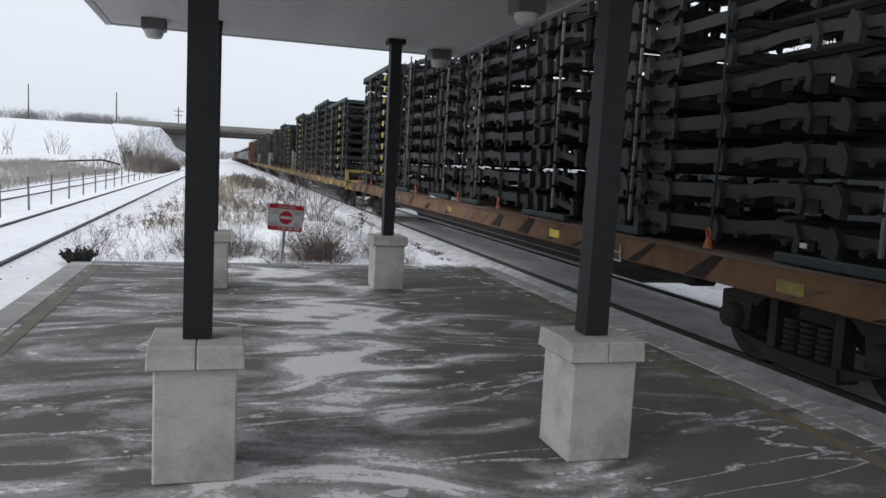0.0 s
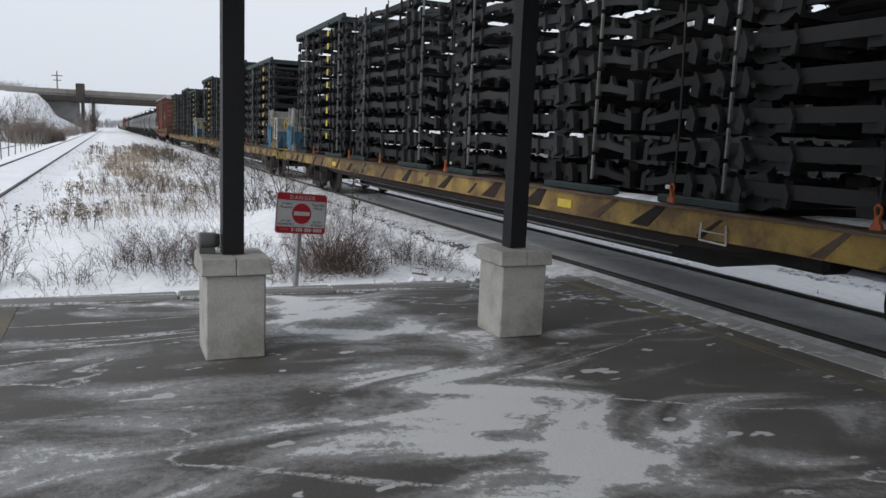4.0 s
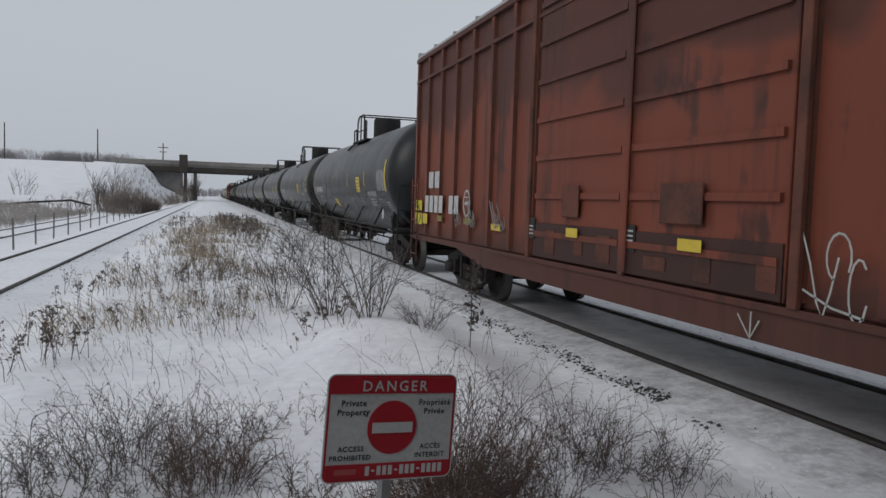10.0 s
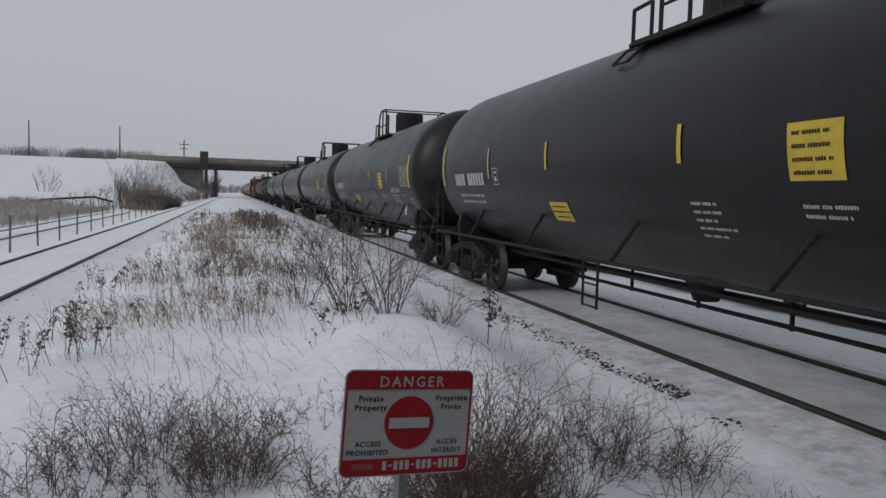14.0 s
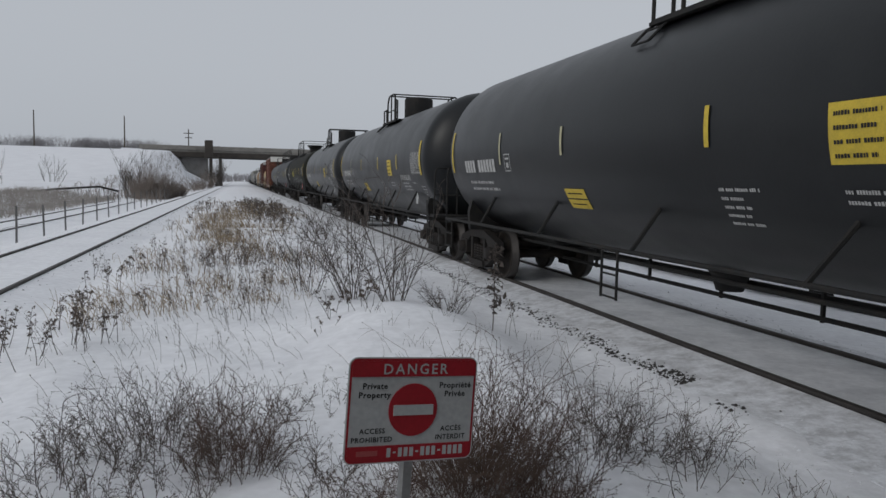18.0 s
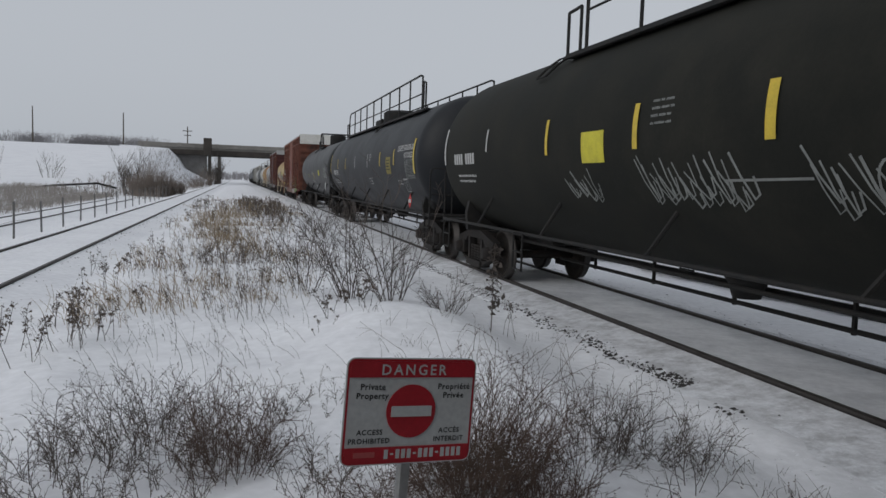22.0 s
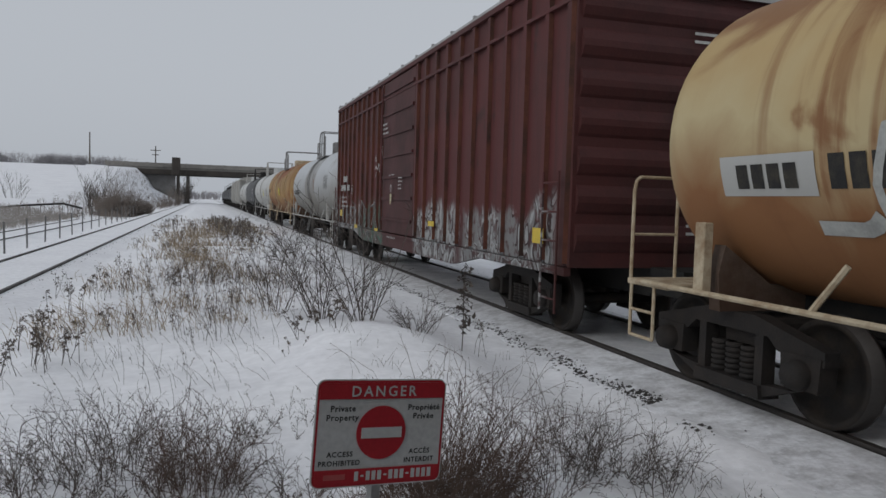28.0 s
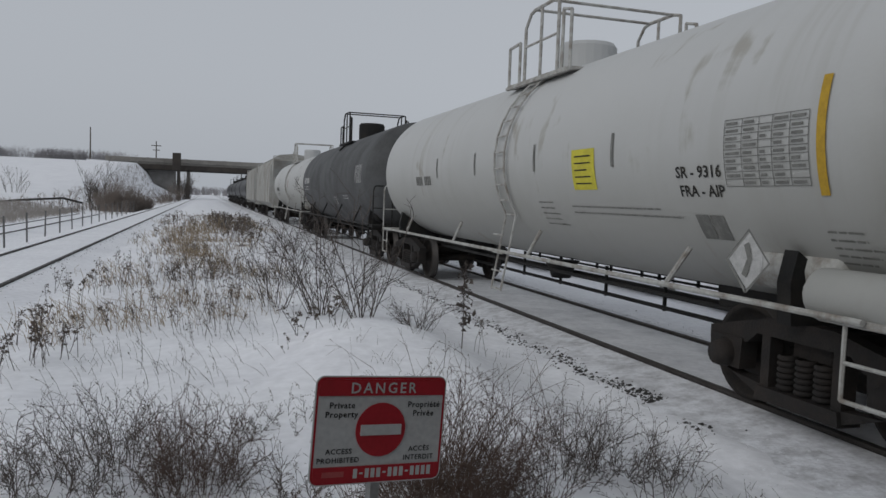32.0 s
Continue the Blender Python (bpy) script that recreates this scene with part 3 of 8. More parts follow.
class Twigs:
    """Gathers thin three-sided tubes and small flat flakes into one mesh."""

    def __init__(self):
        self.v, self.f, self.m = [], [], []

    def tube(self, pts, r0, r1, mat=0):
        base, n = len(self.v), len(pts)
        for i, p in enumerate(pts):
            d = (pts[min(i + 1, n - 1)] - pts[max(i - 1, 0)])
            d = d.normalized() if d.length > 1e-9 else Vector((0, 0, 1))
            u = d.orthogonal().normalized()
            w = d.cross(u)
            r = r0 + (r1 - r0) * i / (n - 1)
            for k in range(3):
                q = 2.094 * k
                self.v.append(tuple(p + r * (math.cos(q) * u + math.sin(q) * w)))
        for i in range(n - 1):
            for k in range(3):
                a, b = base + 3 * i + k, base + 3 * i + (k + 1) % 3
                self.f.append((a, b, b + 3, a + 3))
                self.m.append(mat)

    def flake(self, p, s, rng, mat=1):
        base = len(self.v)
        a = Vector((rng.uniform(-1, 1), rng.uniform(-1, 1), rng.uniform(-1, 1))) * s
        b = Vector((rng.uniform(-1, 1), rng.uniform(-1, 1), rng.uniform(-1, 1))) * s
        c = Vector((rng.uniform(-1, 1), rng.uniform(-1, 1), rng.uniform(-1, 1))) * s
        self.v += [tuple(p), tuple(p + a), tuple(p + a * 0.4 + b), tuple(p + c)]
        self.f += [(base, base + 1, base + 2), (base, base + 2, base + 3), (base, base + 3, base + 1)]
        self.m += [mat] * 3

    def branch(self, p, d, length, r, rng, depth, wander=0.35, lift=0.15, kids=4, flakes=0.0, mat=0):
        n = 4
        pts = [p.copy()]
        for i in range(n):
            d = (d + Vector((rng.uniform(-1, 1), rng.uniform(-1, 1), rng.uniform(-0.6, 1) * 0.6 + lift)) * wander / n * 2).normalized()
            p = p + d * (length / n)
            pts.append(p)
        self.tube(pts, r, r * 0.45, mat)
        if depth:
            for _ in range(kids):
                i = rng.randint(1, n)
                side = Vector((rng.uniform(-1, 1), rng.uniform(-1, 1), rng.uniform(-0.1, 0.9))).normalized()
                self.branch(pts[i], (d + side * 0.9).normalized(), length * rng.uniform(0.35, 0.6), r * 0.6, rng, depth - 1, wander, lift, kids, flakes, mat)
        elif rng.random() < flakes:
            for _ in range(3):
                self.flake(pts[-1] - d * rng.uniform(0, length * 0.4), rng.uniform(0.008, 0.018), rng)

    def mesh(self, name, mats):
        me = bpy.data.meshes.new(name)
        me.from_pydata(self.v, [], self.f)
        for m in mats:
            me.materials.append(m)
        me.polygons.foreach_set("material_index", self.m)
        return me


def wand(t, p, d, length, r, rng, depth, curl, droop, kids, buds):
    """A bending twig of short pieces with side twigs and dead buds along it."""
    n = (3, 4, 6)[depth]
    side = d.orthogonal().normalized()
    side.rotate(Quaternion(d, rng.uniform(0, 6.283)))
    pts, ways = [p.copy()], [d]
    for _ in range(n):
        d = (d + side * (curl / n) + Vector((rng.uniform(-1, 1), rng.uniform(-1, 1), rng.uniform(-1, 1))) * 0.15 - Vector((0, 0, droop / n))).normalized()
        p = p + d * (length / n)
        pts.append(p)
        ways.append(d)
    t.tube(pts, r, r * 0.5, 0)
    for k in range(kids if depth else 0):
        i = min(n, 1 + int((k + rng.random()) * n / kids))
        out = ways[i].orthogonal().normalized()
        out.rotate(Quaternion(ways[i], rng.uniform(0, 6.283)))
        wand(t, pts[i], (ways[i] * 0.7 + out * rng.uniform(0.5, 1.0) + Vector((0, 0, 0.12))).normalized(), length * rng.uniform(0.28, 0.5) * (1.15 - 0.5 * i / n), r * 0.66, rng, depth - 1, curl, droop, max(2, kids - 3), buds)
    for q in pts[1:]:
        if rng.random() < buds:
            t.flake(q, rng.uniform(0.004, 0.009), rng)


def shrub(x, y, high, wide, stems, seed, label, mats=(TWIG, SEED), r=0.0028, buds=0.25, tilt=0.62, curl=0.45, droop=0.06, kids=6, clumps=4, depth=2, name="shrub"):
    rng = random.Random(seed)
    s = thing(name, label, "shrub" if name == "shrub" else "weed", "dry shrubs beside the track", pose(x, y, height(x, y)))
    for k in range(clumps):
        t = Twigs()
        for _ in range(max(1, stems // clumps)):
            q, e = rng.uniform(0, 6.283 / clumps) + 6.283 * k / clumps, rng.random() ** 0.6
            px, py = math.cos(q) * e * wide * 0.45, math.sin(q) * e * wide * 0.45
            turn = q + rng.gauss(0, 0.7)
            d = Vector((math.cos(turn) * e * tilt, math.sin(turn) * e * tilt, 1)).normalized()
            wand(t, Vector((px, py, height(x + px, y + py) - height(x, y) - 0.03)), d, high * rng.uniform(0.35, 1.0) * (1.1 - 0.3 * e), r * rng.uniform(0.7, 1.15), rng, depth, curl, droop, kids, buds)
        tagged(part("branch", t.mesh("branch", mats), None, s), kind="stuff")
    return s


BUSHY = "leafless grey-brown shrub rising out of the snow"
shrub(-6.20, 15.20, 0.58, 1.05, 92, 1, BUSHY)
shrub(-5.72, 14.80, 0.60, 0.62, 100, 2, "dense brown leafless shrub rising out of the snow", mats=(TWIG_RED, SEED), tilt=0.5)
shrub(-6.65, 14.65, 0.46, 0.9, 52, 3, BUSHY)
shrub(-6.15, 14.05, 0.40, 1.1, 44, 23, BUSHY)
shrub(-7.25, 13.9, 0.42, 0.9, 28, 24, BUSHY, tilt=0.9)
shrub(-5.36, 15.65, 0.30, 0.28, 14, 25, "small leafless sprig poking through the snow")
shrub(-4.98, 15.85, 0.26, 0.85, 26, 26, "small leafless sprig poking through the snow", tilt=1.1)
shrub(-5.20, 14.25, 0.40, 0.55, 30, 27, BUSHY, tilt=1.0)
shrub(-4.86, 13.75, 0.40, 0.75, 64, 22, BUSHY, mats=(TWIG_RED, SEED), tilt=1.0)
shrub(-4.40, 14.05, 0.92, 0.62, 200, 4, "dense reddish-brown leafless shrub behind the danger sign", mats=(TWIG_RED, SEED), tilt=0.85)
shrub(-4.12, 13.72, 0.55, 0.55, 80, 28, BUSHY, mats=(TWIG_RED, SEED), tilt=0.9)
shrub(-3.50, 14.35, 0.62, 0.55, 40, 5, BUSHY, tilt=0.8)
shrub(-3.10, 14.55, 0.62, 0.55, 40, 6, BUSHY, tilt=0.9)
shrub(-3.05, 13.95, 0.80, 0.4, 10, 7, "low shrub with long arching bare branches", tilt=1.5, curl=0.6, droop=0.5, r=0.0036)
shrub(-2.78, 14.35, 0.44, 0.5, 16, 32, BUSHY, tilt=1.0)
shrub(-2.45, 13.75, 0.20, 0.5, 10, 29, "small leafless sprig poking through the snow", kids=4)
shrub(-2.55, 14.5, 0.22, 0.4, 8, 30, "small leafless sprig poking through the snow", kids=4)
TALL = "tall thin-stemmed bare shrub on a snow bank"
shrub(-3.52, 20.8, 1.95, 0.40, 20, 8, TALL, r=0.0085, buds=0.05, tilt=0.62, curl=0.25, droop=0.0, kids=5)
shrub(-3.98, 21.7, 1.95, 0.45, 22, 9, TALL, r=0.0085, buds=0.05, tilt=0.62, curl=0.25, droop=0.0, kids=5)
shrub(-4.62, 22.4, 1.6, 0.50, 12, 31, TALL, r=0.0080, buds=0.05, tilt=0.6, curl=0.25, droop=0.0, kids=4)
shrub(-2.88, 20.1, 0.75, 0.40, 20, 10, BUSHY, r=0.0050, tilt=1.1, curl=0.4, droop=0.0)
shrub(-4.3, 25.5, 1.0, 1.0, 20, 16, BUSHY, r=0.006, droop=0.0)
shrub(-5.9, 27.0, 0.8, 1.2, 20, 17, BUSHY, r=0.006, droop=0.0)
shrub(-3.3, 33.0, 1.0, 1.2, 22, 18, BUSHY, r=0.009, droop=0.0)
shrub(-8.05, 14.75, 0.80, 0.6, 26, 15, BUSHY, r=0.004, droop=0.0, curl=0.4)
for x, y, q in ((-4.4, 48.3, 19),):
    shrub(x, y, 1.0, 1.5, 64, q, "dark low thicket between the tracks", r=0.013, buds=0.0, droop=0.0, kids=5)


def seed_stalk(t, x, y, high, rng, lean=0.25, heads=7, r=0.0032, size=0.016):
    """A withered stalk with a drooping crown of dark seed heads and shrivelled leaves."""
    p = Vector((x, y, height(x, y) - 0.03))
    d = Vector((rng.uniform(-lean, lean), rng.uniform(-lean, lean), 1)).normalized()
    top = p + d * high + Vector((rng.uniform(-0.06, 0.06), rng.uniform(-0.06, 0.06), 0))
    pts = [p, p.lerp(top, 0.4) + Vector((rng.uniform(-0.02, 0.02), rng.uniform(-0.02, 0.02), 0)), p.lerp(top, 0.75), top]
    t.tube(pts, r, r * 0.6, 0)
    for _ in range(heads):
        q = pts[1].lerp(top, rng.random() ** 0.5)
        e = q + Vector((rng.uniform(-1, 1), rng.uniform(-1, 1), rng.uniform(-0.4, 0.8))) * high * 0.13
        t.tube([q, e], r * 0.5, r * 0.4, 0)
        for _ in range(4):
            t.flake(e + Vector((rng.uniform(-1, 1), rng.uniform(-1, 1), rng.uniform(-1, 1))) * size * 0.6, size * rng.uniform(0.5, 1.1), rng)


def weed(x, y, high, count, spread, seed, label, heads=7, lean=0.25, r=0.0036, size=0.016):
    rng = random.Random(seed)
    w = thing("weed", label, "weed", "withered weeds beside the track", pose(x, y, height(x, y)))
    for _ in range(count):
        t = Twigs()
        seed_stalk(t, x + rng.gauss(0, spread), y + rng.gauss(0, spread), high * rng.uniform(0.6, 1.1), rng, lean, heads, r, size)
        t.v = [(a - x, b - y, c - height(x, y)) for a, b, c in t.v]
        part("stalk", t.mesh("stalk", (TWIG, SEED)), None, w)


SEEDY = "withered weed with dark drooping seed heads"


def leafy_weed(x, y, high, seed):
    """One stiff stem with whorls of shrivelled leaves and a seed head at its tip."""
    rng, z = random.Random(seed), height(x, y)
    w = thing("weed", "single tall dry weed with withered leaves and seed head", "weed", "withered weeds beside the track", pose(x, y, z))
    t, tip = Twigs(), Vector((0.03, 0.02, high))
    t.tube([Vector((0, 0, -0.04)), Vector((0.01, 0, high * 0.4)), Vector((0.0, 0.01, high * 0.75)), tip], 0.0085, 0.005, 0)
    part("stem", t.mesh("stem", (TWIG, SEED)), None, w)
    for k in range(11):
        t, q = Twigs(), Vector((0.01, 0.005, high * (0.30 + 0.07 * k)))
        for _ in range(7):
            e = q + Vector((rng.uniform(-1, 1), rng.uniform(-1, 1), rng.uniform(-1.1, 0.5))) * 0.075
            t.tube([q, e], 0.004, 0.003, 0)
            t.flake(e, rng.uniform(0.03, 0.055), rng)
        tagged(part("leaf_whorl", t.mesh("leaf_whorl", (TWIG, TWIG)), None, w), kind="stuff")


leafy_weed(-2.86, 18.25, 0.98, 81)
weed(-2.70, 18.4, 0.5, 3, 0.12, 82, SEEDY)
weed(-4.42, 18.7, 0.38, 10, 0.14, 83, SEEDY, 6, 0.5, 0.0045, 0.026)
weed(-4.85, 18.2, 0.16, 4, 0.10, 84, SEEDY, 3)
for k, (x, y, n) in enumerate(((-7.35, 18.5, 8), (-7.05, 18.8, 5), (-7.75, 18.0, 7), (-7.7, 20.0, 7), (-8.1, 16.9, 6), (-8.2, 19.0, 5), (-6.6, 20.3, 4), (-7.6, 22.2, 6), (-7.3, 24.0, 7), (-6.2, 24.8, 6))):
    weed(x, y, 0.50, n, 0.17, 90 + k, SEEDY, 8, 0.25, 0.0045, 0.023)


def juniper(x, y, high, seed):
    """A low evergreen of short dense sprays."""
    rng, t = random.Random(seed), Twigs()
    for _ in range(130):
        q, e = rng.uniform(0, 6.283), rng.random()
        d = Vector((math.cos(q) * e * 1.3, math.sin(q) * e * 1.3, 1)).normalized()
        p = Vector((math.cos(q) * 0.10, math.sin(q) * 0.10, 0))
        tip = p + d * high * rng.uniform(0.35, 1.0)
        t.tube([p, p.lerp(tip, 0.5), tip], 0.005, 0.002, 0)
        for _ in range(26):
            t.flake(p.lerp(tip, rng.uniform(0.3, 1.0)), rng.uniform(0.015, 0.035), rng)
    ob = new("evergreen_bush", t.mesh("evergreen_bush", (TWIG, NEEDLE)))
    ob.matrix_world = pose(x, y, height(x, y))
    tagged(ob, "small dark evergreen bush by the platform corner", "bush")


juniper(-8.25, 14.3, 0.30, 5)


def weeds():
    """Tufts of straw and withered seed stalks over the strip between the tracks."""
    rng, t, g = random.Random(77), Twigs(), Twigs()
    made = 0
    while made < 190:
        x, y = rng.uniform(-8.3, -2.2), 19.5 + 45 * rng.random() ** 1.35
        mid = math.exp(-((x + 5.4) / 2.1) ** 2)
        if rng.random() > mid or noise.noise((x * 0.5, y * 0.25, 1.7)) < -0.12:
            continue
        made += 1
        for _ in range(rng.randint(2, 6)):
            seed_stalk(t, x + rng.gauss(0, 0.16), y + rng.gauss(0, 0.25), rng.uniform(0.25, 0.62), rng, 0.3, rng.randint(2, 6), 0.0027 + 0.00016 * (y - 18), 0.0145 + 0.0007 * (y - 18))
    tufts = [(-6.3, 38.0, 0.55, 170, 0.75), (-6.0, 33.0, 0.5, 120, 0.6), (-5.6, 45.0, 0.6, 150, 0.8), (-5.3, 28.5, 0.5, 110, 0.5), (-6.65, 21.1, 0.42, 150, 0.46), (-5.35, 21.3, 0.22, 70, 0.30), (-6.1, 22.8, 0.3, 80, 0.42), (-5.0, 23.6, 0.3, 70, 0.4), (-7.0, 25.0, 0.4, 80, 0.45)]
    for _ in range(330):
        x, y = rng.uniform(-8.2, -2.4), 19.5 + 50 * rng.random() ** 1.3
        if rng.random() < math.exp(-((x + 5.4) / 2.2) ** 2) and noise.noise((x * 0.4, y * 0.22, 9.3)) > -0.1:
            tufts.append((x, y, rng.uniform(0.12, 0.4), rng.randint(8, 26), rng.uniform(0.2, 0.42)))
    for cx, cy, wide, count, tall in tufts:
        for _ in range(count):
            x, y = cx + rng.gauss(0, wide), cy + rng.gauss(0, wide)
            h, wd = tall * rng.uniform(0.4, 1.1), 0.0032 + 0.00022 * max(y - 16, 0)
            lean = Vector((rng.gauss(-0.15, 0.35), rng.gauss(0, 0.35), 1)).normalized()
            p = Vector((x, y, height(x, y) - 0.02))
            g.tube([p, p + lean * h * 0.55, p + lean * h + Vector((rng.gauss(-0.02, 0.07), rng.gauss(0, 0.07), -0.03))], wd, wd * 0.5, 0)
    # thin leaning stalks on the near snow
    for _ in range(240):
        x, y = rng.gauss(-5.9, 0.95), rng.uniform(16.3, 21.5)
        if x > -4.9 and y > 17.2:
            continue
        h = rng.uniform(0.08, 0.38)
        p = Vector((x, y, height(x, y) - 0.02))
        q = p + Vector((rng.gauss(-0.45, 0.35), rng.gauss(0, 0.4), 1)).normalized() * h
        t.tube([p, p.lerp(q, 0.5) + Vector((0.01, 0, 0.01)), q], 0.0022, 0.0012, 0)
        for k in range(rng.randint(0, 3)):
            t.flake(p.lerp(q, rng.uniform(0.5, 1.0)), 0.012, rng)
    tagged(new("dry_weeds", t.mesh("dry_weeds", (TWIG, SEED))), "withered weeds and stalks standing in snow", "plants", kind="stuff")
    tagged(new("dry_grass", g.mesh("dry_grass", (STRAW, STRAW))), "pale dry grass showing through snow", "plants", kind="stuff")


weeds()


def sprigs():
    """Small tips of buried plants poking through the snow near the platform's end."""
    rng, t = random.Random(78), Twigs()
    for _ in range(230):
        cx, cy = rng.uniform(-8.2, -2.0), 12.9 + 6 * rng.random() ** 1.3
        if noise.noise((cx * 0.8, cy * 0.8, 5.5)) < 0.02:
            continue
        for _ in range(rng.randint(2, 7)):
            x, y = cx + rng.gauss(0, 0.07), cy + rng.gauss(0, 0.07)
            h = rng.uniform(0.04, 0.16)
            p = Vector((x, y, height(x, y) - 0.02))
            q = p + Vector((rng.uniform(-0.8, 0.8) * h, rng.uniform(-0.8, 0.8) * h, h))
            t.tube([p, p.lerp(q, 0.5) + Vector((0, 0, 0.01)), q], 0.0022, 0.0012, 0)
            if rng.random() < 0.6:
                t.flake(q, 0.010, rng)
    tagged(new("weed_tips", t.mesh("weed_tips", (TWIG, SEED))), "tips of withered weeds poking through snow", "plants", kind="stuff")


sprigs()
thing("board", "grey weathered board half buried in snow", "board", m=pose(-3.36, 13.72, height(-3.36, 13.72), 3, 4, -28), bm=boxed(-0.10, -0.025, -0.05, 0.10, 0.025, 0.014, bevel=0.006), mat=POLE_WOOD)


def trackside_stones():
    rng = random.Random(5)
    t_v, t_f = [], []
    for i in range(1900):
        y = 16.5 + 12 * rng.random() ** 1.8 if i > 20 else rng.uniform(15.4, 15.9)
        r = 0.008 + 0.022 * rng.random() ** 2
        x = -1.46 + rng.gauss(0, 0.07) + 0.05 * math.sin(y * 3.1)
        if i > 1000:
            x, y = -9.02 + rng.gauss(0, 0.09), 12 + 45 * rng.random()
        if i > 1260:
            x, y = rng.choice((-9.45, -10.35, -8.75, -11.2)) + rng.gauss(0, 0.16), 12 + 60 * rng.random()
            r *= 0.8
        if i > 1560:
            x, y = 1.30 + abs(rng.gauss(0, 0.35)), rng.uniform(4, 40)
            r *= 0.6
        z = cover(x, y) + 0.004
        b = len(t_v)
        for k in range(5):
            q = 1.2566 * k + rng.uniform(-0.3, 0.3)
            t_v.append((x + r * math.cos(q) * rng.uniform(0.7, 1.4), y + r * math.sin(q) * rng.uniform(0.8, 1.6), z - 0.01))
        t_v.append((x, y, z + r * rng.uniform(0.25, 0.6)))
        t_f += [(b + k, b + (k + 1) % 5, b + 5) for k in range(5)]
    me = bpy.data.meshes.new("ballast_stones")
    me.from_pydata(t_v, [], t_f)
    me.materials.append(DARK_STONE)
    tagged(new("ballast_stones", me), "dark ballast stones showing through the snow", "stones", kind="stuff")


DARK_STONE = material("dark_stone", (0.050, 0.047, 0.045), 0.9, scale=9, amount=0.5, grain=60)
trackside_stones()


# ---------------------------------------------------------------- left side: fence, slope, bridge, poles
FENCE_GREY = material("fence_steel", (0.16, 0.16, 0.16), 0.6, 0.4, dirt=(0.10, 0.09, 0.08), scale=4, amount=0.6, grain=40)
ABUTMENT = material("abutment_concrete", (0.30, 0.29, 0.28), 0.9, dirt=(0.19, 0.18, 0.175), scale=0.5, amount=0.8, grain=8)
BRIDGE_STONE = material("bridge_concrete", (0.24, 0.23, 0.21), 0.9, dirt=(0.15, 0.14, 0.13), scale=0.35, amount=0.8, grain=8)
GIRDER = material("bridge_girder", (0.060, 0.052, 0.045), 0.8, dirt=(0.035, 0.032, 0.03), scale=0.6, amount=0.8, grain=8)
DARK_RAIL = material("dark_rail", (0.035, 0.033, 0.031), 0.8, scale=2, amount=0.5, grain=20)
BRUSH = material("brown_brush", (0.23, 0.195, 0.17), 0.95, dirt=(0.15, 0.13, 0.115), scale=0.5, amount=0.8, grain=20)
GREY_BRUSH = material("grey_dead_brush", (0.34, 0.315, 0.29), 0.95, dirt=(0.22, 0.20, 0.185), scale=0.5, amount=0.8, grain=20)
# Lightened to grey so that the colour itself holds the haze of distance.
HAZED_TREES = material("hazed_bare_trees", (0.27, 0.26, 0.27), 0.95, dirt=(0.19, 0.185, 0.19), scale=0.05, amount=0.8, grain=3)


def fence():
    f = thing("fence", "plain grey steel post and wire fence in snow", "fence")
    post = finish("post", rod(bmesh.new(), (0, 0, -0.4), (0, 0, 1.15), 0.034, 6), FENCE_GREY)
    n = 27
    for i in range(n):
        x, y = -12.25, 8.5 + 3.4 * i
        part("post", post, None, f, m=pose(x, y, height(x, y), 0.8 * math.sin(i * 2.1), 1.1 * math.cos(i * 1.7)))
        if i:
            for z in (0.55, 1.08):
                part("wire", rod(bmesh.new(), (x, y - 3.4, height(x, y - 3.4) + z), (x, y, height(x, y) + z), 0.006, 4), FENCE_GREY, f)


def pipe_barrier():
    """A dark line of guard rail along the foot of the slope."""
    b = thing("guard_rail", "dark low guard rail along the foot of a snowy slope", "guard rail")
    pts = [(-44, 84, -0.15), (-23.6, 82, 0.19), (-20.9, 82, 0.56), (-17.5, 82, 0.83), (-16.0, 82.4, 0.45)]
    for (x0, y0, z0), (x1, y1, z1) in zip(pts, pts[1:]):
        part("rail", rod(bmesh.new(), (x0, y0, z0), (x1, y1, z1), 0.10, 6), DARK_RAIL, b)
        for k in range(4):
            q = k / 4
            x, y, z = x0 + (x1 - x0) * q, y0 + (y1 - y0) * q, z0 + (z1 - z0) * q
            part("post", rod(bmesh.new(), (x, y, min(z, height(x, y)) - 0.3), (x, y, z), 0.022, 5), DARK_RAIL, b)


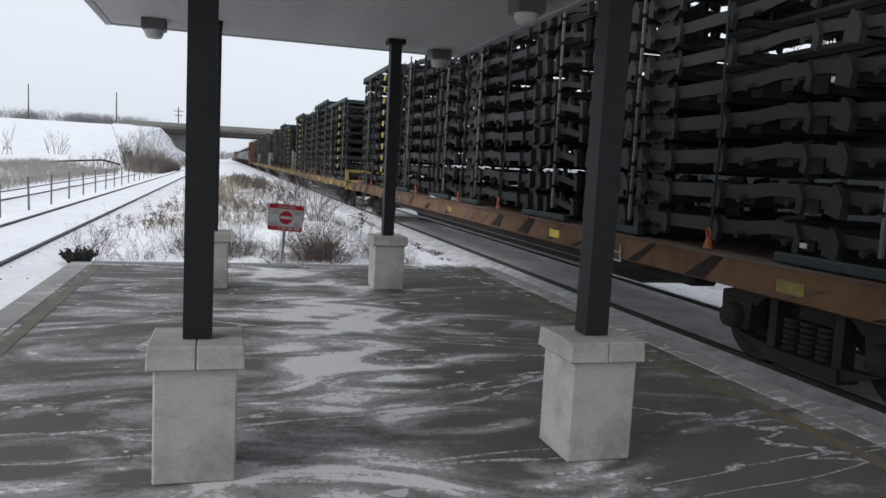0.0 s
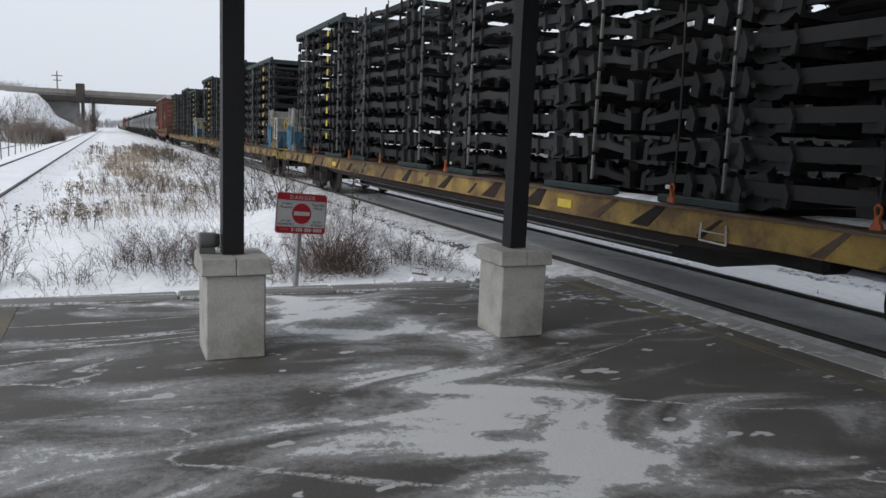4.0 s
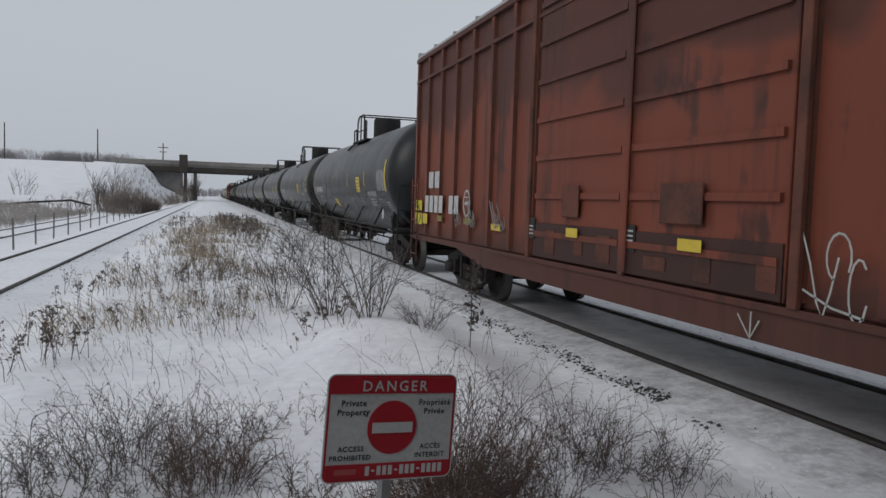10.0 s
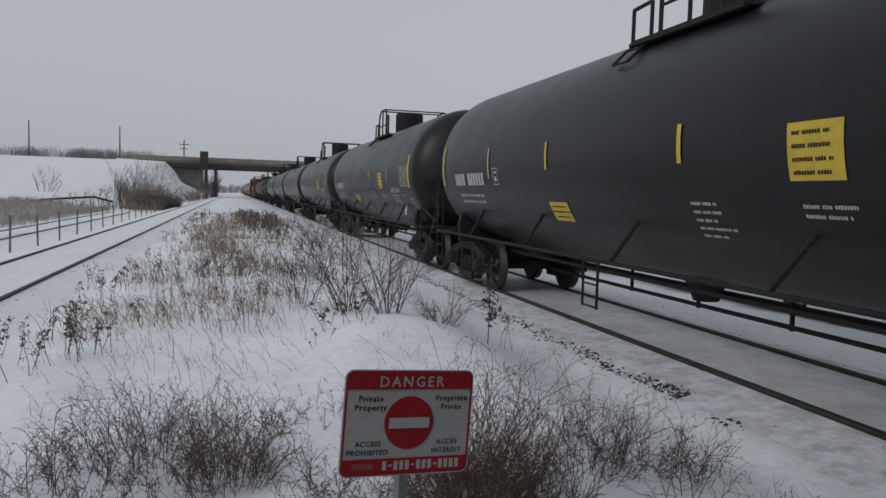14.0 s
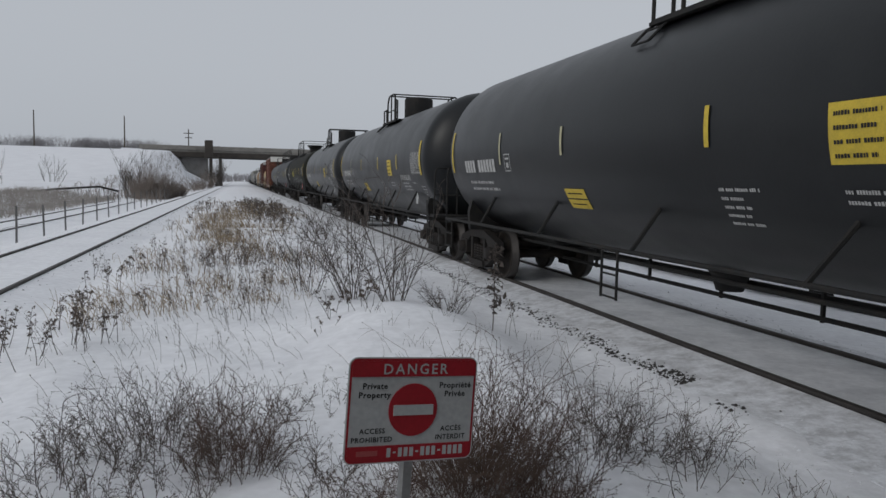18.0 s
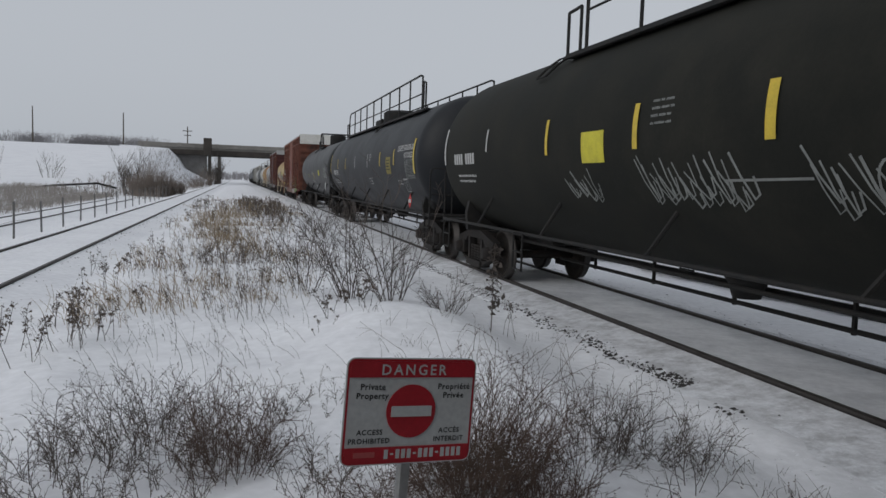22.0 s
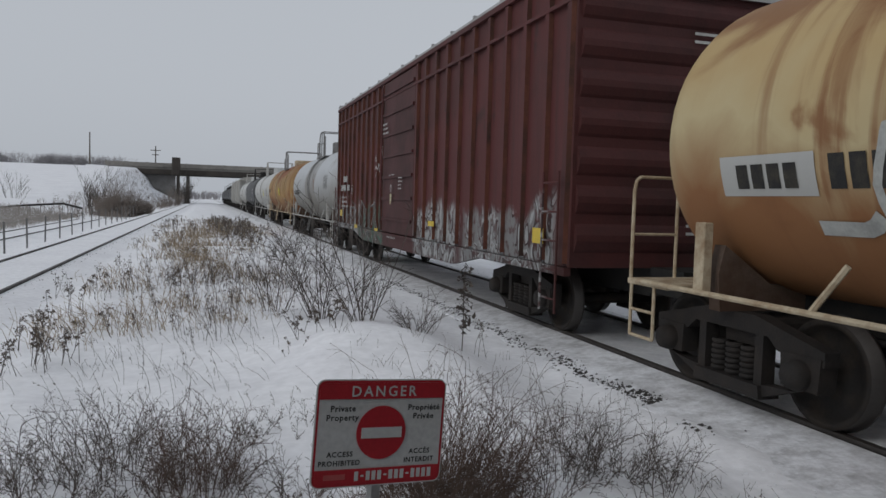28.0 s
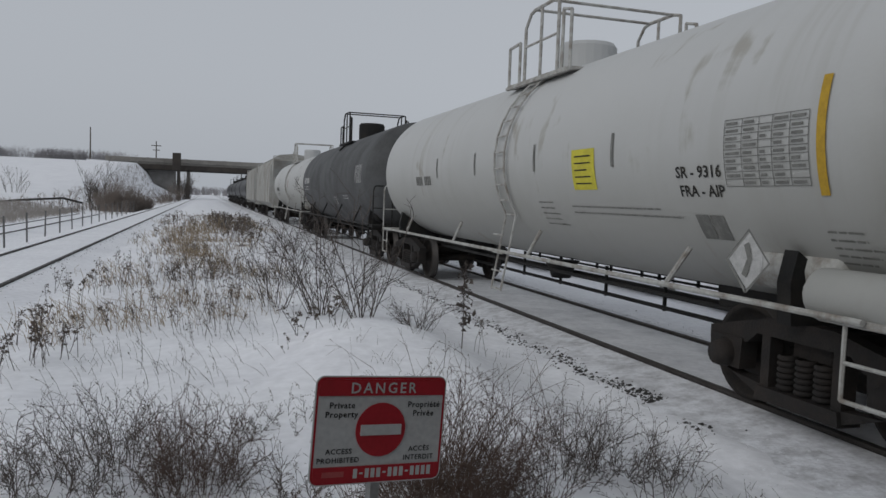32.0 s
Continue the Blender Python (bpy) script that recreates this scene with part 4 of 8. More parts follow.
def bridge():
    b = thing("road_bridge", "grey concrete road bridge over the tracks", "bridge")
    y0, y1 = 216, 226
    for lo, hi in ((y0 - 0.3, y0), (y1, y1 + 0.3)):
        part("parapet", boxed(-30, lo, 9.0, 60, hi, 10.10, bevel=0.05), BRIDGE_STONE, b)
        for k in range(10):
            part("parapet_post", boxed(-29.8 + 9.4 * k, lo - 0.06, 9.1, -29.3 + 9.4 * k, hi + 0.06, 10.18, bevel=0.03), BRIDGE_STONE, b)
    part("deck", boxed(-30, y0, 8.5, 60, y1, 9.2), BRIDGE_STONE, b)
    for k in range(5):
        y = y0 - 0.15 + 2.3 * k
        part("girder", boxed(-24.6, y, 7.25, 50, y + 0.5, 8.5), GIRDER, b)
        part("flange", boxed(-24.6, y - 0.12, 7.15, 50, y + 0.62, 7.25), DARK_RAIL, b)
    part("abutment", prism(bmesh.new(), [(-30, 8.5), (-24.2, 8.5), (-24.2, 7.15), (-13.6, 7.15), (-13.6, -0.8), (-30, -0.8)], "y", 218.5, 224), ABUTMENT, b)
    part("wing_wall", prism(bmesh.new(), [(-30, 9.15), (-24.6, 9.15), (-24.6, 7.0), (-30, 6.0)], "y", 215.9, 216.6), ABUTMENT, b)
    part("wing_slope", prism(bmesh.new(), [(-33, 8.7), (-28.5, 8.6), (-26.0, 7.9), (-24.0, 6.9), (-18.0, 3.2), (-13.2, 0.8), (-12.9, -0.8), (-33, -0.8)], "y", 206, 217.4), SNOW, b, "snowy slope beside the abutment")
    part("pier_head", boxed(-14.1, 212.5, 7.0, -12.1, 214, 11.5, bevel=0.1), GIRDER, b)
    part("pier", boxed(-13.0, 212.6, -0.8, -12.2, 213.9, 7.0, bevel=0.08), GIRDER, b)
    for x in (-10.8, 13.0):
        part("pier", boxed(x, 218, -0.8, x + 0.8, 224, 7.15, bevel=0.1), BRIDGE_STONE, b)
    part("abutment", boxed(24, 217, -0.8, 40, 224, 7.15), BRIDGE_STONE, b)


def pole(x, y, top, arm=False):
    z = height(x, y)
    p = thing("utility_pole", "tall bare utility pole standing beyond the snowy slope", "pole", "utility poles", pose(x, y, z))
    part("shaft", rod(bmesh.new(), (0, 0, -0.5), (0, 0, top - z), 0.20, 8, 0.13), POLE_WOOD, p)
    if arm:
        part("crossarm", boxed(-1.3, -0.08, top - z - 1.3, 1.3, 0.08, top - z - 1.1), POLE_WOOD, p)
        part("crossarm", boxed(-0.9, -0.08, top - z - 2.5, 0.9, 0.08, top - z - 2.3), POLE_WOOD, p)


fence()
pipe_barrier()
bridge()
pole(-55, 220, 17.8)
pole(-34, 220, 17.3)
pole(-19.0, 230, 15.2, True)


def far_bush(x, y, high, wide, stems, seed, label, r=0.03, mats=(BRUSH, BRUSH), tilt=0.9):
    rng, t = random.Random(seed), Twigs()
    for _ in range(stems):
        q, e = rng.uniform(0, 6.283), rng.random() ** 0.6
        px, py = math.cos(q) * e * wide * 0.5, math.sin(q) * e * wide * 0.4
        d = Vector((math.cos(q) * e * tilt, math.sin(q) * e * tilt, 1)).normalized()
        t.branch(Vector((px, py, height(x + px, y + py) - height(x, y) - 0.1)), d, high * rng.uniform(0.5, 1) * (1.1 - 0.5 * e), r, rng, 2, 0.5, 0.2, 4, 0.0)
    ob = new("bush", t.mesh("bush", mats))
    ob.matrix_world = pose(x, y, height(x, y))
    return tagged(ob, label, "bush", "bushes on the slope")


far_bush(-14.0, 91, 2.35, 3.6, 420, 31, "large dense brown leafless bush beside the side track", tilt=0.55, r=0.018)
far_bush(-12.3, 92, 1.5, 2.6, 240, 32, "brown leafless bush near the side track", tilt=0.5, r=0.018)
far_bush(-15.9, 93, 4.6, 2.2, 26, 33, "small bare tree beside a brown bush", r=0.035, mats=(BARK, BARK), tilt=0.4)
far_bush(-10.9, 205, 6.0, 3.0, 60, 35, "grey leafless bush beside a bridge pier", r=0.05, mats=(BARK, BARK), tilt=0.25)
far_bush(-12.3, 160, 3.0, 4.0, 50, 34, "brown leafless bush near the side track", r=0.04)
for i, (x, y, hh) in enumerate(((-31.5, 58, 5.6), (-33.0, 60, 6.0), (-35.0, 63, 5.0), (-30.2, 61, 3.8), (-30.5, 98, 2.6), (-34.0, 101, 3.0), (-26.0, 104, 2.2))):
    far_bush(x, y, hh, 2.4, 9, 40 + i, "thin bare sapling at the foot of the slope", r=0.028, mats=(BARK, BARK), tilt=0.35)


def scrub(name, label, count, seed, place, tall, mat, r):
    rng, t = random.Random(seed), Twigs()
    for _ in range(count):
        x, y = place(rng)
        z = height(x, y) - 0.05
        h = tall * rng.uniform(0.4, 1.1)
        p = Vector((x, y, z))
        d = Vector((rng.uniform(-0.4, 0.4), rng.uniform(-0.4, 0.4), 1)).normalized()
        t.tube([p, p + d * h * 0.6, p + d * h + Vector((rng.uniform(-0.2, 0.2) * h, 0, 0))], r, r * 0.4)
        for _ in range(3):
            a = p + d * h * rng.uniform(0.2, 0.8)
            t.tube([a, a + Vector((rng.uniform(-1, 1), rng.uniform(-1, 1), rng.uniform(0.3, 1))) * h * 0.4], r * 0.7, r * 0.4)
    tagged(new(name, t.mesh(name, (mat, mat))), label, "scrub", kind="stuff")


scrub("ditch_scrub", "grey-brown dead grass and brambles in the ditch", 6500, 61, lambda g: (-16.4 - 8 * g.random() ** 1.2, 22 + 62 * g.random() ** 0.7), 0.62, GREY_BRUSH, 0.010)
scrub("slope_foot_scrub", "brown scrub along the foot of the slope", 900, 62, lambda g: (-12.4 - 9 * g.random(), 78 + 125 * g.random()), 1.1, BRUSH, 0.022)
scrub("hilltop_hedge", "distant grey leafless hedge on the hilltop", 2000, 63, lambda g: (g.choice((-88, -80, -70, -58, -46, -40, -100, -108, -32)) + g.gauss(0, 2.8), 228 + 8 * g.random()), 3.2, HAZED_TREES, 0.05)
scrub("far_woods", "distant grey leafless woods on the horizon", 2600, 64, lambda g: (g.uniform(-420, 420), g.uniform(620, 760)), 7.0, HAZED_TREES, 0.35)


def bare_tree(x, y, high, seed):
    rng, t = random.Random(seed), Twigs()
    t.branch(Vector((0, 0, -0.3)), Vector((0, 0, 1)), high * 0.62, 0.16, rng, 4, 0.16, 0.5, 5, 0.0)
    ob = new("bare_tree", t.mesh("bare_tree", (BARK, BARK)))
    ob.matrix_world = pose(x, y, height(x, y))
    tagged(ob, "tall leafless tree with fine branches beyond the train", "tree", "bare trees beyond the train")


for i in range(11):
    bare_tree(33 + 9 * ((i * 37) % 10) / 10, 20 + 4.2 * i, 11.5 + (i * 53) % 30 / 10, 300 + i)
scrub("right_brush", "grey leafless brush beyond the train", 2600, 65, lambda g: (g.uniform(26, 44), g.uniform(-5, 90)), 3.2, HAZED_TREES, 0.03)


# ---------------------------------------------------------------- parked car on the far siding
GONDOLA = material("gondola_blue_grey", (0.046, 0.054, 0.058), 0.7, dirt=(0.028, 0.026, 0.024), scale=1.2, amount=0.8, grain=25)


def gondola(x, y0, y1):
    c = thing("gondola_car", "blue-grey ribbed gondola car parked with snow on its rim", "gondola car", m=pose(x, (y0 + y1) / 2, 0))
    a = (y1 - y0) / 2
    for sx in (-1, 1):
        lo, hi = sorted((sx * 1.35, sx * 1.42))
        part("side", boxed(lo, -a, 0.95, hi, a, 2.70), GONDOLA, c)
        part("snow_rim", boxed(lo - 0.05, -a, 2.70, hi + 0.05, a, 2.77, bevel=0.02), SNOW, c, "line of snow on the rim")
        for i in range(15):
            y = -a + 0.1 + (2 * a - 0.2) * i / 14
            lo2, hi2 = sorted((sx * 1.42, sx * 1.50))
            part("rib", boxed(lo2, y - 0.06, 0.95, hi2, y + 0.06, 2.66), GONDOLA, c)
    for s in (-1, 1):
        lo, hi = sorted((s * a, s * (a - 0.08)))
        part("end", boxed(-1.35, lo, 0.95, 1.35, hi, 2.6), GONDOLA, c)
        for y in (-0.9, 0.9):
            bm = bmesh.new()
            for sx in (-1, 1):
                lathe(bm, [(sx * 0.69, 0), (sx * 0.69, 0.455), (sx * 0.82, 0.455), (sx * 0.82, 0)], 20, "x", (0, s * (a - 2.2) + y, 0.455))
            part("wheelset", bm, WHEEL, c)
        part("bogie", boxed(-1.1, s * (a - 2.2) - 1.1, 0.4, 1.1, s * (a - 2.2) + 1.1, 0.8, bevel=0.05), BOGIE, c)
    part("floor", boxed(-1.35, -a, 0.8, 1.35, a, 0.95), GONDOLA, c)


railway("far_siding", 7.0, -60, 120, SNOW, "siding bed covered by snow")
gondola(7.0, 8.5, 23.5)


# ---------------------------------------------------------------- more materials for the train
DARK_IRON = material("dark_iron", (0.012, 0.012, 0.012), 0.7, dirt=(0.03, 0.026, 0.022), scale=4, amount=0.7, grain=40)
WHITE_MARK = material("white_stencil", (0.47, 0.47, 0.46), 0.7, dirt=(0.25, 0.25, 0.245), scale=9, amount=0.6, grain=60)
BLACK_MARK = material("black_stencil", (0.02, 0.02, 0.02), 0.7, dirt=(0.08, 0.07, 0.05), scale=9, amount=0.5, grain=60)
YELLOW_MARK = material("yellow_reflector", (0.60, 0.44, 0.05), 0.5, dirt=(0.36, 0.27, 0.05), scale=7, amount=0.5, grain=60)
PALE_MARK = material("pale_reflector", (0.50, 0.47, 0.30), 0.6, dirt=(0.32, 0.30, 0.20), scale=7, amount=0.5, grain=60)
DULL_YELLOW = material("faded_yellow_placard", (0.22, 0.185, 0.05), 0.7, dirt=(0.13, 0.11, 0.045), scale=7, amount=0.7, grain=60)
LIME_MARK = material("yellow_placard", (0.58, 0.52, 0.05), 0.6, dirt=(0.36, 0.32, 0.05), scale=7, amount=0.5, grain=60)
RED_MARK = material("red_mark", (0.50, 0.035, 0.03), 0.6, scale=7, amount=0.4, grain=60)
ORANGE_MARK = material("orange_hook", (0.30, 0.085, 0.03), 0.6, scale=7, amount=0.4, grain=60)
GREEN_BLACK = material("tank_olive_black", (0.0135, 0.014, 0.0115), 0.72, dirt=(0.027, 0.026, 0.021), scale=1.1, amount=0.8, grain=25, bump=0.05, spec=0.14)
BLUE_BLACK = material("tank_blue_black", (0.009, 0.0105, 0.013), 0.5, dirt=(0.020, 0.021, 0.023), scale=0.8, amount=0.7, grain=25, bump=0.05)
GREY_BLACK = material("tank_faded_black", (0.0075, 0.008, 0.008), 0.42, dirt=(0.020, 0.0205, 0.020), scale=1.3, amount=0.7, grain=25, bump=0.06, spec=0.34)
GREY_TANK = material("tank_dark_grey", (0.085, 0.087, 0.088), 0.65, dirt=(0.045, 0.045, 0.045), scale=0.9, amount=0.8, grain=20)
HOPPER_GREY = material("hopper_grey", (0.38, 0.38, 0.36), 0.7, dirt=(0.22, 0.20, 0.17), scale=0.8, amount=0.8, grain=20)
WHITE_IRON = material("white_painted_iron", (0.42, 0.42, 0.40), 0.65, dirt=(0.15, 0.12, 0.09), scale=5, amount=0.8, grain=30)
OLD_IRON = material("worn_grey_iron", (0.20, 0.20, 0.20), 0.65, dirt=(0.08, 0.07, 0.06), scale=5, amount=0.8, grain=30)
TAN_IRON = material("tan_painted_iron", (0.45, 0.38, 0.27), 0.7, dirt=(0.20, 0.12, 0.06), scale=5, amount=0.8, grain=30)
RUST_PATCH = material("faded_orange_patch", (0.24, 0.095, 0.05), 0.7, dirt=(0.30, 0.25, 0.21), scale=4, amount=0.9, grain=30)
# Brown for grimy plates; also puts shade into end walls and rib flanks.
GRIME_SHADE = material("grimy_shaded_brown", (0.125, 0.046, 0.030), 0.8, dirt=(0.035, 0.024, 0.020), scale=1.2, amount=0.9, grain=25, bump=0.2)
MAROON = material("boxcar_maroon", (0.064, 0.019, 0.018), 0.65, dirt=(0.034, 0.015, 0.014), scale=1.1, amount=0.8, grain=25)
ROOF_GREY = material("galvanised_roof", (0.40, 0.40, 0.40), 0.5, 0.3, dirt=(0.25, 0.24, 0.23), scale=1.5, amount=0.6, grain=20)
RUST_SILL = material("flatcar_rust_orange", (0.145, 0.082, 0.040), 0.8, dirt=(0.075, 0.040, 0.026), scale=1.8, amount=0.9, grain=30, bump=0.3)
CAP_WHITE = material("white_roof_end", (0.66, 0.65, 0.61), 0.6, dirt=(0.45, 0.43, 0.38), scale=1.5, amount=0.5, grain=20)
# Rusty brown taken near black, to hold the shadow under the sill.
SILL_BROWN_SHADE = material("rusty_shaded_sill", (0.014, 0.010, 0.009), 0.85, dirt=(0.034, 0.021, 0.015), scale=2.4, amount=0.8, grain=30, bump=0.3)
SIGN_YELLOW = material("flatcar_end_yellow", (0.29, 0.225, 0.065), 0.75, dirt=(0.12, 0.085, 0.035), scale=3.0, amount=0.9, grain=30, bump=0.2)
STEP_BROWN = material("rusty_deck", (0.075, 0.045, 0.030), 0.85, dirt=(0.15, 0.12, 0.10), scale=1.4, amount=0.7, grain=30, bump=0.3)
BLUE_PANEL = material("blue_panel", (0.022, 0.105, 0.18), 0.6, dirt=(0.018, 0.055, 0.085), scale=2.5, amount=0.7, grain=30)
SLAT_GREY = material("grey_slat", (0.27, 0.27, 0.25), 0.7, dirt=(0.12, 0.11, 0.09), scale=3, amount=0.8, grain=30, vary=0.25)
TEAL_STEEL = material("dark_teal_steel", (0.019, 0.032, 0.032), 0.6, dirt=(0.014, 0.02, 0.02), scale=3, amount=0.6, grain=30)
PIN_GREY = material("pale_spacer", (0.13, 0.13, 0.125), 0.6, dirt=(0.03, 0.03, 0.03), scale=5, amount=0.7, grain=30, vary=0.4)
GRAFFITI = [material("graffiti_" + n, c, 0.6, dirt=[q * 0.5 for q in c], scale=4, amount=0.6, grain=30) for n, c in
            (("white", (0.40, 0.41, 0.39)), ("green", (0.10, 0.17, 0.075)), ("blue", (0.05, 0.10, 0.24)), ("dark", (0.03, 0.035, 0.04)), ("orange", (0.27, 0.13, 0.06)), ("grey", (0.22, 0.23, 0.22)), ("pale", (0.27, 0.29, 0.27)), ("moss", (0.11, 0.125, 0.10)), ("haze", (0.14, 0.12, 0.11)))]


def stained(name, low, mid, high, rust, spread=0.5, drip=0.5, z0=1.2, z1=3.7, rough=0.65, patch=0.0, spill=None, rusty=0.68, runny=0.0, bulge=0.0):
    """Paint in three tones that run into one another up the shell, weathered with rust and drips that follow its girth.
    """
    m = material(name, mid, rough, dirt=rust, scale=0.8, amount=0.3, grain=18, bump=0.08)
    n, k = m.node_tree.nodes, m.node_tree.links
    b, co = n["Principled BSDF"], n.new("ShaderNodeTexCoord")

    def tex(sx, sy, sz, scale, detail):
        at, q = n.new("ShaderNodeMapping"), n.new("ShaderNodeTexNoise")
        at.inputs["Scale"].default_value = (sx, sy, sz)
        q.inputs["Scale"].default_value, q.inputs["Detail"].default_value, q.inputs["Distortion"].default_value = scale, detail, 0.6
        k.new(co.outputs["Object"], at.inputs["Vector"])
        k.new(at.outputs["Vector"], q.inputs["Vector"])
        return q.outputs["Fac"]

    def step(a, lo, hi, top=1.0):
        q = n.new("ShaderNodeMapRange")
        q.interpolation_type = "SMOOTHSTEP"
        for key, v in (("From Min", lo), ("From Max", hi), ("To Max", top)):
            q.inputs[key].default_value = v
        k.new(a, q.inputs["Value"])
        return q.outputs["Result"]

    def calc(op, a, v):
        q = n.new("ShaderNodeMath")
        q.operation = op
        k.new(a, q.inputs[0])
        if isinstance(v, float):
            q.inputs[1].default_value = v
        else:
            k.new(v, q.inputs[1])
        return q.outputs["Value"]

    xyz, ramp = n.new("ShaderNodeSeparateXYZ"), n.new("ShaderNodeValToRGB")
    k.new(co.outputs["Object"], xyz.inputs["Vector"])
    cloud = tex(1, 1, 1, 0.9, 8)
    runs = tex(0.25, 3.2, 0.25, 1.6, 8)
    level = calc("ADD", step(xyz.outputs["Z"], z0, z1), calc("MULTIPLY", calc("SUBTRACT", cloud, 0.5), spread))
    if bulge:
        # the tone shifts from one swelling of the jacket to the next
        swell = n.new("ShaderNodeMath")
        swell.operation = "SINE"
        k.new(calc("ADD", calc("MULTIPLY", xyz.outputs["Y"], 4.3), calc("MULTIPLY", tex(0.5, 0.5, 0.5, 0.8, 3), 9.0)), swell.inputs[0])
        level = calc("ADD", level, calc("MULTIPLY", swell.outputs["Value"], bulge))
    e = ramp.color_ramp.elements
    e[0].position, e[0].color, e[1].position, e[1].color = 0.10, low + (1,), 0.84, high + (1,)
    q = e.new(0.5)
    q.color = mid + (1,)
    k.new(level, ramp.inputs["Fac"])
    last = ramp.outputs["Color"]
    for fac, colour in ((calc("MULTIPLY", step(runs, 0.46, 0.66, drip), step(tex(0.15, 0.40, 0.15, 1.0, 4), 0.42, 0.58)), rust), (step(calc("ADD", cloud, calc("MULTIPLY", runs, 0.3)), 0.76, 0.86, 0.8), rust),
                        (step(calc("ADD", tex(1, 0.7, 1, 0.55, 7), calc("MULTIPLY", step(xyz.outputs["Z"], 2.3, 3.8), 0.30)), rusty, rusty + 0.13, patch), rust),
                        (calc("MULTIPLY", calc("MULTIPLY", step(tex(0.5, 7.0, 0.35, 1.5, 5), 0.50, 0.60, runny), step(xyz.outputs["Z"], 1.45, 1.75)), calc("MULTIPLY", step(calc("ADD", xyz.outputs["Z"], calc("MULTIPLY", runs, 0.9)), 2.85, 2.55), step(tex(0.1, 0.5, 0.1, 1.1, 3), 0.46, 0.56))), rust)):
        mix = n.new("ShaderNodeMix")
        mix.data_type = "RGBA"
        k.new(fac, mix.inputs["Factor"])
        k.new(last, mix.inputs["A"])
        mix.inputs["B"].default_value = tuple(colour) + (1,)
        last = mix.outputs["Result"]
    if spill:
        # dried cargo that ran down the shell below the hatch, from one edge of a jacket sheet to a ragged end
        place = calc("ADD", xyz.outputs["Y"], calc("MULTIPLY", calc("SUBTRACT", tex(0.9, 0.9, 0.7, 1.3, 6), 0.5), 0.9))
        inside = calc("MULTIPLY", step(place, spill[0] - 0.10, spill[0] + 0.12), step(place, spill[1] + 0.35, spill[1] - 0.45))
        drips = calc("MULTIPLY", step(tex(0.75, 4.6, 0.42, 1.35, 7), 0.40, 0.60), step(place, -0.9, 0.5))
        fac = calc("MULTIPLY", inside, calc("ADD", calc("ADD", calc("MULTIPLY", drips, 0.38), calc("MULTIPLY", step(tex(1.2, 1.2, 0.8, 1.5, 7), 0.40, 0.64), 0.30)), 0.34))
        mix = n.new("ShaderNodeMix")
        mix.data_type = "RGBA"
        k.new(fac, mix.inputs["Factor"])
        k.new(last, mix.inputs["A"])
        mix.inputs["B"].default_value = spill[2] + (1,)
        last = mix.outputs["Result"]
    k.new(last, b.inputs["Base Color"])
    return m


RED_SIDE = stained("boxcar_red", (0.085, 0.033, 0.024), (0.180, 0.050, 0.028), (0.165, 0.046, 0.027), (0.050, 0.024, 0.019), 0.9, 0.85, 0.8, 2.2, patch=0.7, rusty=0.64, runny=0.5)
BROWN_SIDE = stained("boxcar_brown_red", (0.11, 0.040, 0.030), (0.17, 0.047, 0.032), (0.15, 0.042, 0.030), (0.22, 0.10, 0.06), 0.6, 0.6, 0.8, 2.6, patch=0.5)
MAROON_SIDE = stained("boxcar_maroon", (0.060, 0.020, 0.019), (0.088, 0.023, 0.022), (0.085, 0.023, 0.022), (0.040, 0.018, 0.016), 0.5, 0.5, 0.8, 2.4, patch=0.4)
# Darker than the sides for the ends' grime and shade, most towards the bottom.
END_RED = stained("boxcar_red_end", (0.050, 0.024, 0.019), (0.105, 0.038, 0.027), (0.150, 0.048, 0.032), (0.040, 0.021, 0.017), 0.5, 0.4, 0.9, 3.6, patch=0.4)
TAN = stained("tank_tan_rust", (0.24, 0.11, 0.045), (0.47, 0.385, 0.22), (0.43, 0.31, 0.15), (0.20, 0.085, 0.035), 0.9, 0.6, patch=0.85, runny=0.6)
ORANGE = stained("tank_orange_rust", (0.185, 0.083, 0.034), (0.365, 0.232, 0.098), (0.270, 0.175, 0.078), (0.195, 0.068, 0.029), 1.0, 0.55, 1.0, 3.3, patch=0.88, rusty=0.63, runny=0.8, bulge=0.13)
# The white shells are darker towards the bottom and lighter towards the top.
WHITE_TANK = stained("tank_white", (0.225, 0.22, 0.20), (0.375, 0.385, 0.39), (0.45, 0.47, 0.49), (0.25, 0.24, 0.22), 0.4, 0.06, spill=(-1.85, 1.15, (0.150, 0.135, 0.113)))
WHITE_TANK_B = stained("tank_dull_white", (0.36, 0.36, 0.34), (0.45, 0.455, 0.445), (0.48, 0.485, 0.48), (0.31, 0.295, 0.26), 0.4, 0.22)


